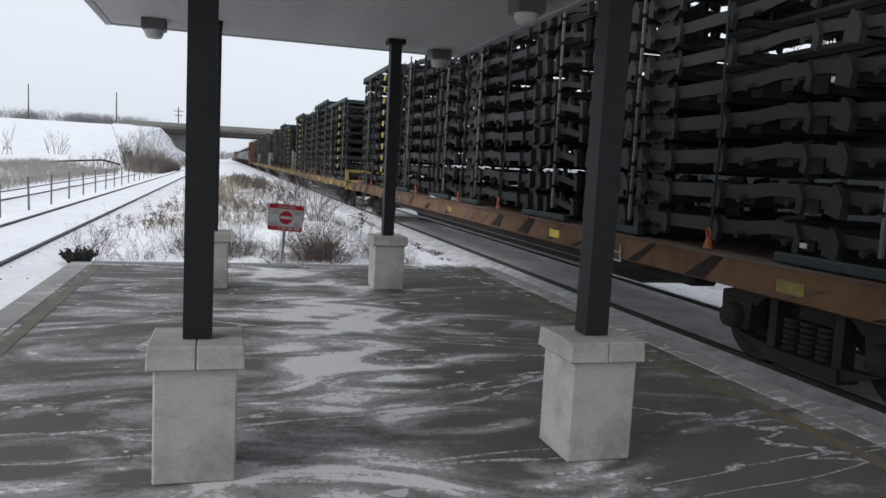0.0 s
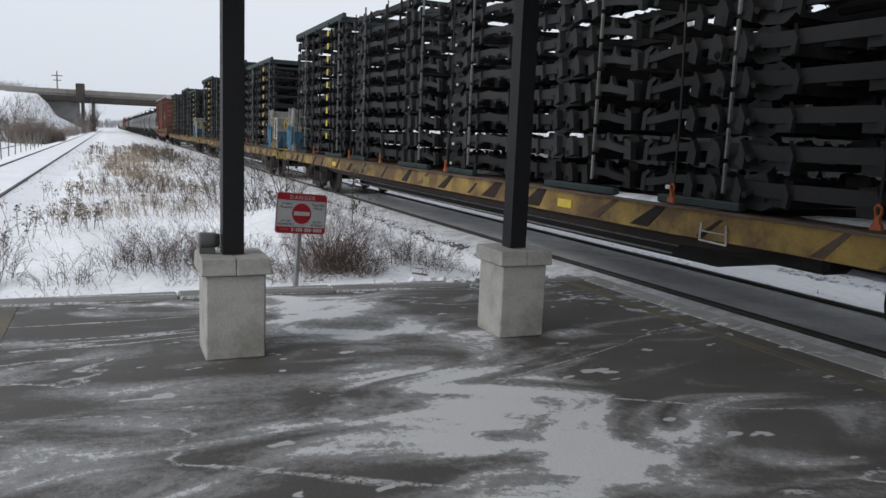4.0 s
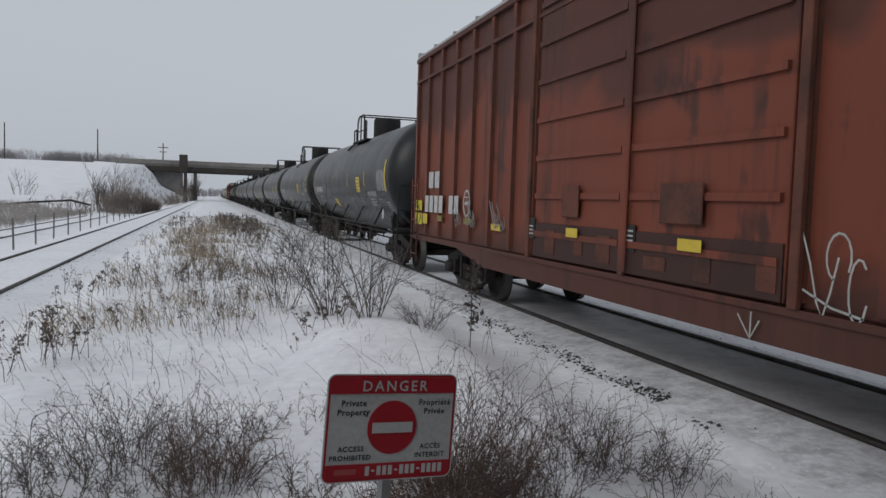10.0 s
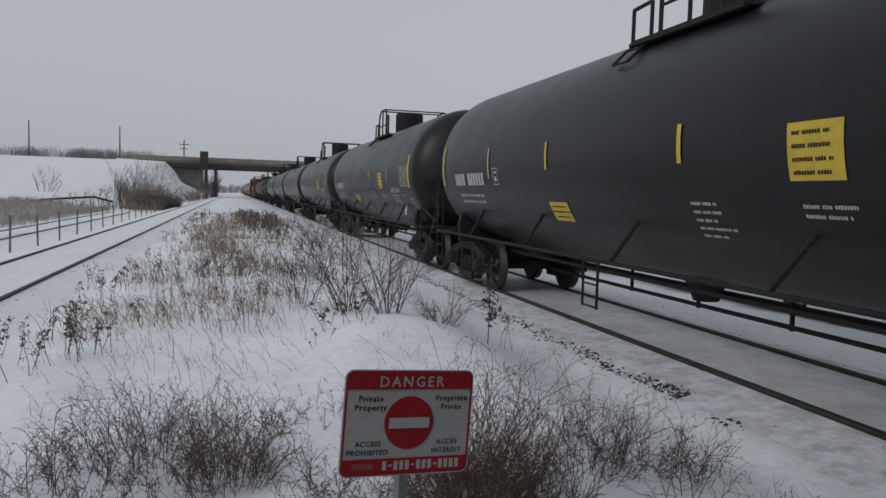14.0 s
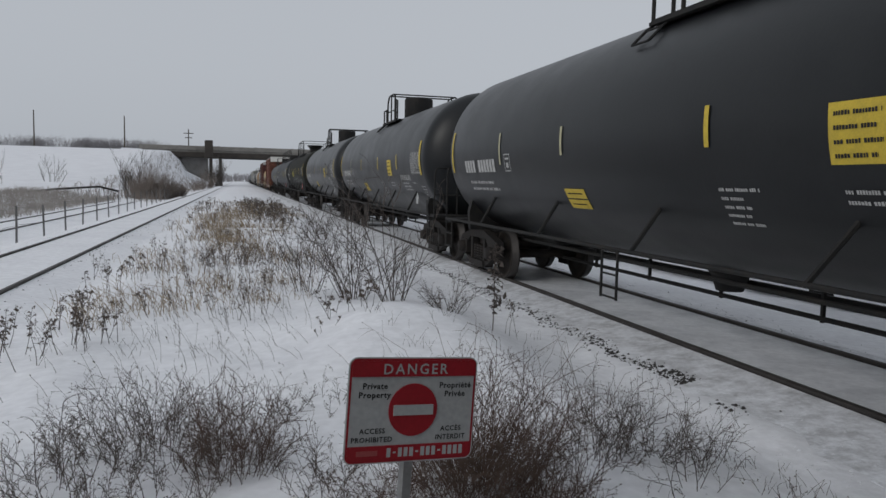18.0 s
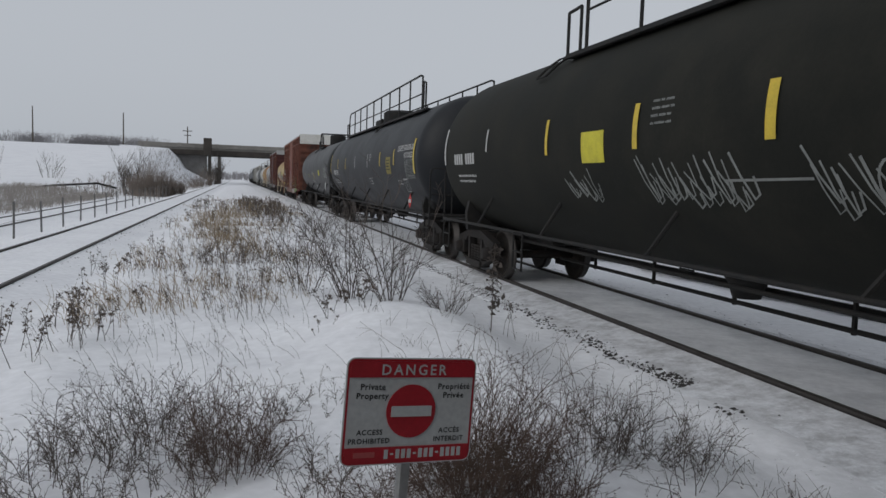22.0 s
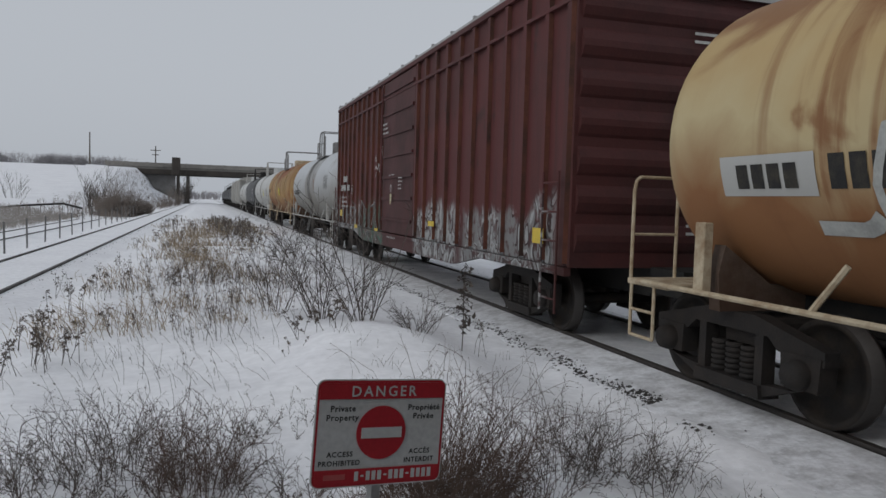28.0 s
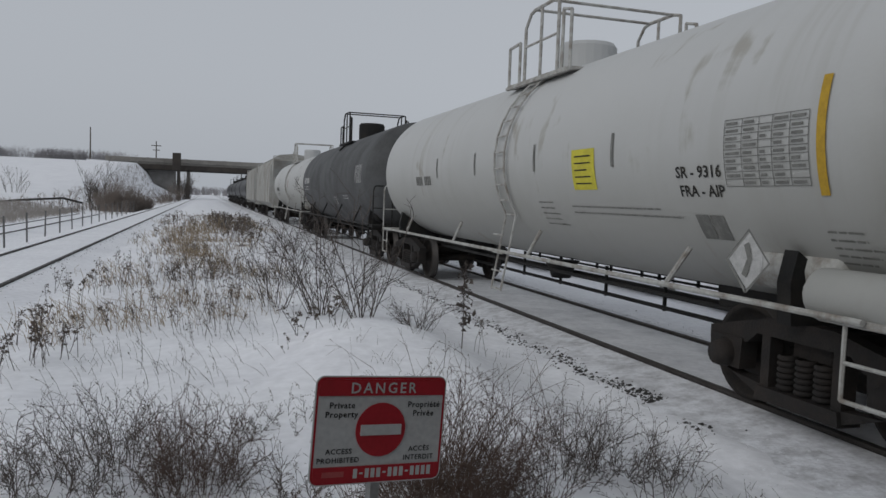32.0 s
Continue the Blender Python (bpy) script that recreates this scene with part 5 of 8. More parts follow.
def sprayed(m, spans, top, twist=2.2):
    """Old sprayed lettering on a car's lower side: outlined patches of paint, worn away in places. Each span is y from, y to, place in the pattern, and four tones."""
    n, k = m.node_tree.nodes, m.node_tree.links
    b, co, xyz = n["Principled BSDF"], n.new("ShaderNodeTexCoord"), n.new("ShaderNodeSeparateXYZ")
    k.new(co.outputs["Object"], xyz.inputs["Vector"])

    def calc(op, *a):
        q = n.new("ShaderNodeMath")
        q.operation = op
        for i, v in enumerate(a):
            if isinstance(v, float):
                q.inputs[i].default_value = v
            else:
                k.new(v, q.inputs[i])
        return q.outputs["Value"]

    def step(a, lo, hi):
        q = n.new("ShaderNodeMapRange")
        q.interpolation_type = "SMOOTHSTEP"
        q.inputs["From Min"].default_value, q.inputs["From Max"].default_value = lo, hi
        k.new(a, q.inputs["Value"])
        return q.outputs["Result"]

    def tex(sy, sz, scale, detail, twist, shift):
        at, q = n.new("ShaderNodeMapping"), n.new("ShaderNodeTexNoise")
        at.inputs["Scale"].default_value, at.inputs["Location"].default_value = (0.0, sy, sz), (shift, shift * 1.7, shift * 0.6)
        for key, v in (("Scale", scale), ("Detail", detail), ("Distortion", twist)):
            q.inputs[key].default_value = v
        k.new(co.outputs["Object"], at.inputs["Vector"])
        k.new(at.outputs["Vector"], q.inputs["Vector"])
        return q.outputs["Fac"]

    worn, edge = step(tex(1.0, 1.0, 7.0, 8, 0.3, 3.0), 0.36, 0.52), tex(1.0, 0.3, 1.3, 4, 0.5, 5.0)
    for y0, y1, shift, tones in spans:
        letters = tex(1.0, 0.62, 1.7, 1.5, twist, shift)
        ramp = n.new("ShaderNodeValToRGB")
        ramp.color_ramp.interpolation = "CONSTANT"
        e = ramp.color_ramp.elements
        e[0].position, e[0].color = 0.0, tones[0] + (1,)
        e[1].position, e[1].color = 0.57, tones[3] + (1,)
        for p, c in ((0.39, tones[1]), (0.435, tones[3]), (0.465, tones[2]), (0.53, tones[1]), (0.60, tones[0]), (0.64, tones[2])):
            e.new(p).color = c + (1,)
        k.new(letters, ramp.inputs["Fac"])
        lift = calc("MULTIPLY", calc("SUBTRACT", edge, 0.5), 1.3)
        zone = calc("MULTIPLY", calc("MULTIPLY", step(xyz.outputs["Y"], y0 - 0.15, y0 + 0.2), step(xyz.outputs["Y"], y1 + 0.15, y1 - 0.2)), step(calc("ADD", xyz.outputs["Z"], lift), top + 0.12, top - 0.12))
        shown = calc("MULTIPLY", calc("MULTIPLY", zone, step(xyz.outputs["X"], -1.40, -1.44)), calc("ADD", calc("MULTIPLY", worn, 0.62), 0.20))
        mix = n.new("ShaderNodeMix")
        mix.data_type = "RGBA"
        k.new(shown, mix.inputs["Factor"])
        k.new(b.inputs["Base Color"].links[0].from_socket, mix.inputs["A"])
        k.new(ramp.outputs["Color"], mix.inputs["B"])
        k.new(mix.outputs["Result"], b.inputs["Base Color"])


OLD_RED = (0.21, 0.060, 0.034)
PALE, ASH, DUSK, LEAF, MOSS, RUSTY = (0.36, 0.38, 0.38), (0.20, 0.21, 0.21), (0.045, 0.035, 0.035), (0.17, 0.30, 0.06), (0.06, 0.15, 0.07), (0.32, 0.13, 0.05)
sprayed(BROWN_SIDE, ((-7.0, -4.3, 1.0, (LEAF, MOSS, LEAF, DUSK)), (-4.2, -1.7, 4.0, (PALE, RUSTY, PALE, ASH)), (-1.3, 1.3, 7.0, (DUSK, ASH, RUSTY, DUSK)), (4.6, 8.4, 9.0, (ASH, MOSS, ASH, DUSK))), 2.05)
sprayed(RED_SIDE, ((-7.0, -4.0, 3.0, (OLD_RED, ASH, OLD_RED, OLD_RED)),), 1.62)
TEAL, ASHY, ASHEN = (0.045, 0.13, 0.095), (0.085, 0.082, 0.072), (0.135, 0.135, 0.115)
sprayed(MAROON_SIDE, ((-8.2, -4.6, 2.0, (ASH, PALE, ASH, DUSK)), (-4.4, -1.6, 5.0, (PALE, ASH, PALE, DUSK)), (1.35, 4.45, 5.0, (TEAL, ASHEN, ASHY, ASHEN)), (4.5, 8.15, 8.0, (PALE, ASH, PALE, DUSK))), 1.72, 1.0)

CARS = []         # every thing that rides on the main track, with its place at the start
WHEELS = []       # every wheelset, with its pose in its bogie


# ---------------------------------------------------------------- writing and marks
def flat_rect(u0, v0, u1, v1, n=4):
    vs, fs = [], []
    for i in range(n + 1):
        v = v0 + (v1 - v0) * i / n
        vs += [(u0, v), (u1, v)]
        if i:
            fs.append((2 * i - 2, 2 * i - 1, 2 * i + 1, 2 * i))
    return vs, fs


def on_tank(shapes, y, z, R, zc, lift=0.006):
    """Flat shapes laid on a tank's side, u running towards -y and v round the shell, centred at y, z."""
    bm = bmesh.new()
    a0 = math.asin(max(-0.98, min(0.98, (z - zc) / R)))
    for vs, fs in shapes:
        made = [bm.verts.new((-(R + lift) * math.cos(a0 + v / R), y - u, zc + (R + lift) * math.sin(a0 + v / R))) for u, v in vs]
        for f in fs:
            try:
                bm.faces.new([made[i] for i in f])
            except ValueError:
                pass
    bmesh.ops.recalc_face_normals(bm, faces=bm.faces)
    return bm


def on_side(shapes, y, z, x):
    bm = bmesh.new()
    for vs, fs in shapes:
        made = [bm.verts.new((x, y - u, z + v)) for u, v in vs]
        for f in fs:
            try:
                bm.faces.new([made[i] for i in f])
            except ValueError:
                pass
    bmesh.ops.recalc_face_normals(bm, faces=bm.faces)
    return bm


def bars(n, w, h, gap, rng, jag=0.3):
    """Lines of illegible print: short upright bars of letter size, broken into words."""
    out = []
    for k in range(n):
        v, end = -k * (h + gap), w * (0.5 - jag * rng.random())
        u, left = -w / 2, rng.randint(3, 8)
        while u < end:
            q = h * rng.uniform(0.45, 0.75)
            out.append(flat_rect(u, v, min(u + q, end), v + h * rng.uniform(0.82, 1.0), 1))
            u += q + h * 0.22
            left -= 1
            if not left:
                u, left = u + h * 0.7, rng.randint(3, 8)
    return out


def mark_bars(n, w, h):
    """A line of n upright bars that stand for a number."""
    s = w / n
    return [flat_rect(-w / 2 + s * i + s * 0.12, 0, -w / 2 + s * (i + 1) - s * 0.12, h, 2) for i in range(n) if i != 4]


def each(name, put, shapes, place, mat, parent):
    """One part for each shape."""
    for sh in shapes:
        part(name, put([sh], *place), mat, parent)


def scrawl(rng, w, h, n):
    """Painted loops and strokes: ribbons as flat shapes, one list for each colour."""
    out = {}
    for i in range(n):
        c = -w / 2 + w * (i + rng.random()) / n
        pts, p = [], [c, h * (0.1 + 0.5 * rng.random())]
        ang = rng.random() * 6.28
        turn = (rng.random() - 0.5) * 1.6
        for k in range(9):
            pts.append(tuple(p))
            ang += turn * 0.55 + (rng.random() - 0.5) * 0.7
            st = h * 0.13
            p = [p[0] + math.cos(ang) * st, min(max(p[1] + math.sin(ang) * st * 1.3, 0.02 * h), h)]
        wd = h * (0.03 + 0.055 * rng.random())
        vs, fs = [], []
        for k, q in enumerate(pts):
            a, b = pts[max(k - 1, 0)], pts[min(k + 1, len(pts) - 1)]
            dx, dy = b[0] - a[0], b[1] - a[1]
            l = math.hypot(dx, dy) + 1e-6
            vs += [(q[0] - dy / l * wd, q[1] + dx / l * wd), (q[0] + dy / l * wd, q[1] - dx / l * wd)]
            if k:
                fs.append((2 * k - 2, 2 * k - 1, 2 * k + 1, 2 * k))
        out.setdefault(rng.choice((0, 0, 0, 3, 3, 5, 5, 1, 2)), []).append((vs, fs))
    return out


def ribbon(pts, wd):
    vs, fs = [], []
    for k, q in enumerate(pts):
        a, b = pts[max(k - 1, 0)], pts[min(k + 1, len(pts) - 1)]
        dx, dy = b[0] - a[0], b[1] - a[1]
        l = math.hypot(dx, dy) + 1e-6
        vs += [(q[0] - dy / l * wd, q[1] + dx / l * wd), (q[0] + dy / l * wd, q[1] - dx / l * wd)]
        if k:
            fs.append((2 * k - 2, 2 * k - 1, 2 * k + 1, 2 * k))
    return vs, fs


# ---------------------------------------------------------------- running gear
def wheel_profile(side):
    return [(0.63 * side, 0), (0.63 * side, 0.10), (0.70 * side, 0.12), (0.715 * side, 0.36), (0.685 * side, 0.40), (0.685 * side, 0.485), (0.715 * side, 0.485),
            (0.725 * side, 0.459), (0.825 * side, 0.455), (0.825 * side, 0.40), (0.765 * side, 0.375), (0.765 * side, 0.14), (0.86 * side, 0.11), (0.86 * side, 0)]


bm = bmesh.new()
for s in (-1, 1):
    lathe(bm, wheel_profile(s), 30, "x")
lathe(bm, [(-0.66, 0), (-0.66, 0.08), (0.66, 0.08), (0.66, 0)], 10, "x")
for f in bm.faces:
    c = f.calc_center_median()
    f.material_index = 1 if 0.445 < math.hypot(c.y, c.z) else 0
WHEELSET = finish("wheelset", bm, (WHEEL, TREAD))

bm = bmesh.new()
for y in (-0.89, 0.89):
    prism(bm, [(y - 0.20, 0.34), (y + 0.20, 0.34), (y + 0.22, 0.62), (y - 0.22, 0.62)], "x", -0.09, 0.09)
    lathe(bm, [(-0.20, 0), (-0.20, 0.105), (-0.13, 0.13), (0.06, 0.13), (0.06, 0)], 14, "x", (0, y, 0.457))
prism(bm, [(-1.13, 0.56), (-0.62, 0.60), (-0.5, 0.70), (0.5, 0.70), (0.62, 0.60), (1.13, 0.56), (1.13, 0.68), (0.60, 0.80), (0.34, 0.86), (-0.34, 0.86), (-0.60, 0.80), (-1.13, 0.68)], "x", -0.075, 0.075)
for s in (-1, 1):
    prism(bm, [(s * 0.80, 0.30), (s * 0.98, 0.36), (s * 0.44, 0.16), (s * 0.36, 0.26)][::s], "x", -0.07, 0.07)
    prism(bm, [(s * 0.34, 0.20), (s * 0.44, 0.20), (s * 0.44, 0.74), (s * 0.34, 0.74)][::s], "x", -0.07, 0.07)
prism(bm, [(-0.46, 0.14), (0.46, 0.14), (0.44, 0.26), (-0.44, 0.26)], "x", -0.11, 0.11)
for y in (-0.2, 0.0, 0.2):
    for k in range(6):
        lathe(bm, [(0.27 + 0.05 * k, 0.07), (0.285 + 0.05 * k, 0.085), (0.305 + 0.05 * k, 0.085), (0.315 + 0.05 * k, 0.07)], 10, "z", (0, y, 0))
SIDE_FRAME = finish("side_frame", bm, BOGIE)
BOLSTER = finish("bogie", boxed(-0.95, -0.24, 0.52, 0.95, 0.24, 0.80, bevel=0.04), BOGIE)
bm = boxed(-0.13, 0, 0.72, 0.13, 0.55, 0.98, bevel=0.02)
box(bm, -0.16, 0.5, 0.70, 0.16, 0.72, 1.0, bevel=0.04)
box(bm, 0.02, 0.70, 0.72, 0.15, 0.90, 0.98, bevel=0.03)
COUPLER = finish("coupler", bm, BOGIE)


def running_gear(car, half, pivot):
    """Two bogies at +-pivot and a coupler at either end."""
    for s in (-1, 1):
        b = part("bogie", BOLSTER, None, car, m=pose(0, s * pivot, 0))
        for x in (-1.0, 1.0):
            part("side_frame", SIDE_FRAME, None, b, m=pose(x, 0, 0))
        for y in (-0.89, 0.89):
            WHEELS.append((part("wheelset", WHEELSET, None, b, m=pose(0, y, 0.457)), y))
        part("coupler", COUPLER, None, car, m=pose(0, s * (half - 0.80), 0, 0, 0, 0 if s > 0 else 180))


# ---------------------------------------------------------------- tank cars
def tank_profile(h, R, head, wave=0.0):
    pts = []
    for i in range(13):
        a = math.pi / 2 * i / 12
        pts.append((-h + head * (1 - math.cos(a)), R * math.sin(a))) 
    n = 60 if wave else 8
    mid = [(-h + head + (2 * h - 2 * head) * k / n, R + wave * (math.sin(k * 0.9) + 0.6 * math.sin(k * 0.37 + 1))) for k in range(1, n)]
    return pts + mid + [(-s, r) for s, r in pts[::-1]]


def ring(y, w, R, zc, n=56):
    return lathe(bmesh.new(), [(y - w, R - 0.002), (y - w, R + 0.014), (y + w, R + 0.014), (y + w, R - 0.002)], n, "y", (0, 0, zc), smooth=False)


def arc_band(y, w, R, zc, a0, a1, lift=0.012):
    n = 10
    shape = flat_rect(-w / 2, R * radians(a0), w / 2, R * radians(a1), n)
    return on_tank([shape], y, zc, R, zc, lift)


RUNGS = {}


def rung_of(mat):
    if mat.name not in RUNGS:
        RUNGS[mat.name] = finish("rung", rod(bmesh.new(), (0, -0.19, 0), (0, 0.19, 0), 0.014, 5), mat)
    return RUNGS[mat.name]


def tank_car(y0, y1, mat, iron, label, R=1.55, zc=2.38, group="tank cars in the train", seed=1, deck="round", extra=None, mark=None, bands=YELLOW_MARK, seams=(), dome=DARK_IRON, shell=None, wave=0.0, rail=0.80, ladder=-0.85, shift=0.0, dome_h=0.54, head=0.75, slide=0.0, rails=None):
    L, rng = y1 - y0, random.Random(seed)
    half = L / 2
    h = shell or half - 0.42
    pivot = half - 1.85
    c = thing("tank_car", label, "tank car", group, pose(0, (y0 + y1) / 2, 0))
    running_gear(c, half, pivot)
    part("tank", lathe(bmesh.new(), tank_profile(h, R, head, wave), 56, centre=(0, slide, zc)), mat, c)
    for y in seams:
        part("seam", ring(y, 0.02, R + wave, zc), mat, c)
    top, zr = zc + R, zc + R + rail
    # cradles, end platforms and stub sills
    for s in (-1, 1):
        bm = bmesh.new()
        prism(bm, [(-1.25, 0.86), (1.25, 0.86), (1.28, 1.20), (1.22, 1.46), (0.7, 1.10), (-0.7, 1.10), (-1.22, 1.46), (-1.28, 1.20)], "y", s * pivot - 0.075, s * pivot + 0.075)
        part("saddle", bm, DARK_IRON if iron is DARK_IRON or mat is WHITE_TANK_B else STEP_BROWN, c)
        if iron is not DARK_IRON and mat is not WHITE_TANK_B:
            for x in (-1.40, 1.40):
                part("saddle_post", boxed(x - 0.05, s * pivot - 0.07, 1.0, x + 0.05, s * pivot + 0.07, 1.66, bevel=0.01), iron, c)
        a, b = sorted((s * (half - 0.85), s * (half - 3.9)))
        part("stub_sill", boxed(-0.30, a, 0.72, 0.30, b, 1.04, bevel=0.02), DARK_IRON, c)
        a, b = sorted((s * (half - 0.62), s * (half - 1.35)))
        bm = boxed(-1.42, a, 0.98, 1.42, b, 1.04, bevel=0.01)
        part("end_platform", bm, iron, c)
        for x in (-1.40, 1.40):
            e = s * (half - 0.66)
            bm = path_rod(bmesh.new(), [(x, e, 1.04), (x, e, 1.95), (x * 0.985, e, 2.06), (x * 0.95, e, 2.10), (x * 0.66, e, 2.10), (x * 0.62, e, 2.04), (x * 0.62, e, 1.04)], 0.019, 6)
            rod(bm, (x, e, 1.5), (x * 0.62, e, 1.5), 0.016)
            part("end_rail", bm, iron, c)
            bm = path_rod(bmesh.new(), [(x, s * (half - 0.68), 1.0), (x, s * (half - 0.68), 0.45), (x, s * (half - 1.10), 0.45), (x, s * (half - 1.10), 1.0)], 0.018, 6)
            rod(bm, (x, s * (half - 0.68), 0.72), (x, s * (half - 1.10), 0.72), 0.016)
            part("sill_step", bm, iron, c)
    # long side pipes with struts
    for x in (-1.46, 1.46):
        bm = bmesh.new()
        rod(bm, (x, -half + 0.9, 1.03), (x, half - 0.9, 1.03), 0.026, 8)
        part("side_pipe", bm, iron, c)
        n = max(4, int(L / 3.4))
        for i in range(n):
            y = -half + 3.2 + (L - 6.4) * i / (n - 1)
            bm = rod(bmesh.new(), (x, y, 1.03), (x * 0.86, y - 0.35, 1.62), 0.026, 6) if iron is DARK_IRON else rod(bmesh.new(), (x, y, 1.03), (x * 0.94, y - 0.24, 1.40), 0.026, 6)
            part("strut", bm, iron if iron is not DARK_IRON else DARK_IRON, c)
    part("brake_pipe", rod(bmesh.new(), (-0.55, -half + 2.2, 0.75), (-0.55, half - 2.2, 0.75), 0.028, 6), DARK_IRON, c)
    inner = half - 3.3
    for x, z, r in ((1.42, 0.92, 0.026), (1.42, 0.78, 0.022), (1.42, 0.62, 0.022), (0.30, 0.62, 0.055), (0.15, 0.44, 0.030)):
        part("brake_pipe", rod(bmesh.new(), (x, -inner, z), (x, inner, z), r, 6), DARK_IRON, c)
    for i in range(19):
        y = -inner + 0.2 + (2 * inner - 0.4) * i / 18
        part("hanger", boxed(0.13, y - 0.018, 0.40, 0.17, y + 0.018, 0.86) if i % 3 == 1 else boxed(1.40, y - 0.02, 0.58, 1.44, y + 0.02, 1.04), DARK_IRON, c)
    part("outlet_skid", lathe(bmesh.new(), [(0.55, 0), (0.55, 0.16), (0.72, 0.22), (0.84, 0.30), (0.84, 0)], 14, "z", (0, 0.2, 0)), DARK_IRON, c)
    bm = lathe(bmesh.new(), [(-0.55, 0), (-0.55, 0.17), (-0.5, 0.2), (0.5, 0.2), (0.55, 0.17), (0.55, 0)], 14, "y", (-0.95, -half + 2.0, 1.30))
    part("air_reservoir", bm, iron if iron is WHITE_IRON else DARK_IRON, c)
    # ladders and manway platform
    yl, rungs = ladder, OLD_IRON if mat is WHITE_TANK else iron
    arc = [math.radians(a) for a in range(-32, 62, 9)]
    for sx in (-1, 1):
        if iron is DARK_IRON:
            spans = [[(sx * 1.50, 0.45), (sx * 1.50, 1.03)], [(sx * (R + 0.055) * math.cos(a), zc + (R + 0.055) * math.sin(a)) for a in arc[-3:]]]
        else:
            spans = [[(sx * 1.50, 0.45)] + [(sx * (R + 0.055) * math.cos(a), zc + (R + 0.055) * math.sin(a)) for a in arc]]
        for span in spans:
            lad = None
            for dy in (-0.19, 0.19):
                stile = part("stile" if lad else "ladder", path_rod(bmesh.new(), [(x, yl + dy, z) for x, z in span], 0.018, 5), rungs, lad or c)
                lad = lad or stile
            steps_at = [(sx * 1.5, 0.47 + 0.27 * k) for k in range(3 if iron is DARK_IRON else 4)] if span[0][1] == 0.45 else []
            for x, z in steps_at + [q for q in span if q[1] > 1.1]:
                part("rung", rung_of(rungs), None, lad, m=pose(x, yl, z))
    pw = 0.82
    if deck == "round":
        ya, yb, dome_y, prof = 0.42, -1.75, -0.35, [(top - 0.14, 0), (top - 0.14, 0.46), (top + dome_h - 0.08, 0.46), (top + dome_h - 0.02, 0.42), (top + dome_h, 0)]
    elif deck == "flared":
        ya, yb, dome_y, prof = 3.3, -2.2, -0.5, [(top - 0.14, 0), (top - 0.14, 0.36), (top + 0.25, 0.40), (top + 0.50, 0.60), (top + 0.54, 0.60), (top + 0.56, 0)]
    else:
        ya, yb, dome_y, prof = 7.6, -6.8, 1.0, [(top - 0.14, 0), (top - 0.14, 0.62), (top + 0.30, 0.62), (top + 0.38, 0.52), (top + 0.38, 0)]
    ya, yb, dome_y = ya + shift, yb + shift, dome_y + shift
    part("dome", lathe(bmesh.new(), prof, 24, "z", (0, dome_y, 0), smooth=False), dome, c)
    if deck == "long":
        part("valve_housing", boxed(-0.55, 1.9, top - 0.14, 0.45, 3.1, top + 0.16, bevel=0.04), DARK_IRON, c)
    for sx in (-1, 1):
        bm = bmesh.new()
        box(bm, sx * pw - 0.2, yb, top - 0.26, sx * pw + 0.2, ya, top - 0.22)
        rod(bm, (sx * (pw + 0.2), yb, top - 0.27), (sx * (pw + 0.2), ya, top - 0.27), 0.032, 5)
        for k in range(max(2, int((ya - yb) / 1.2)) + 1):
            y = yb + (ya - yb) * k / max(2, int((ya - yb) / 1.2))
            rod(bm, (sx * (pw + 0.2), y, top - 0.27), (sx * pw * 0.6, y, top - 0.2), 0.02, 5)
        part("walkway", bm, rails or iron, c)
    for sx in (-1, 1):
        x, zf = sx * (pw + 0.17), top - 0.26
        part("handrail", path_rod(bmesh.new(), [(x, ya, zf), (x, ya, zr - 0.42), (x, ya - 0.42, zr - 0.40), (x, ya - 0.42, zf)], 0.024, 6), rails or iron, c)
        hoop = [(x, ya - 0.62, zf), (x, ya - 0.62, zr - 0.22), (x, ya - 0.80, zr - 0.03), (x, ya - 0.95, zr), (x, yb + 0.6, zr), (x, yb + 0.4, zr - 0.05), (x, yb + 0.4, zf)]
        part("handrail", path_rod(bmesh.new(), hoop, 0.026, 6), rails or iron, c)
        part("handrail", path_rod(bmesh.new(), [(x, yb + 0.25, zf), (x, yb + 0.25, zr - 0.2), (x, yb, zr - 0.26), (x, yb, zf)], 0.024, 6), rails or iron, c)
        n = max(1, int((ya - yb - 1.2) / 1.6))
        for k in range(1, n + 1):
            y = ya - 0.62 + (yb + 0.4 - ya + 0.62) * k / (n + 1)
            part("rail_post", rod(bmesh.new(), (x, y, zf), (x, y, zr), 0.024, 6), rails or iron, c)
        part("rail_bar", rod(bmesh.new(), (x, ya - 0.62, zr - 0.5), (x, yb + 0.4, zr - 0.5), 0.018, 6), rails or iron, c)
    if deck != "long":
        for y in (ya - 0.95, yb + 0.6):
            part("rail_bar", rod(bmesh.new(), (-pw - 0.17, y, zr), (pw + 0.17, y, zr), 0.022, 6), rails or iron, c)
    # reflectors and stencils on the near side
    if bands:
        for y, a0, a1, w, m in ((-7.05 if mat is TANK_BLACK else -h + 1.18, -16, 14, 0.14, bands), (7.05 if mat is TANK_BLACK else h - 1.18, -15, 14, 0.09, bands), (-4.30, -10, 5, 0.085, bands), (-1.45, -9, 5, 0.07, bands), (1.80, -8, 6, 0.06, PALE_MARK if seed == 45 else bands),
                                (4.25, -11, 8, 0.055, PALE_MARK if mat is TANK_BLACK else bands)):
            if abs(y) < h - 0.5:
                part("reflector", arc_band(y, w, R, zc, a0, a1), m, c)
    if extra:
        extra(c, R, zc, h, rng)
    CARS.append((c, (y0 + y1) / 2))
    return c


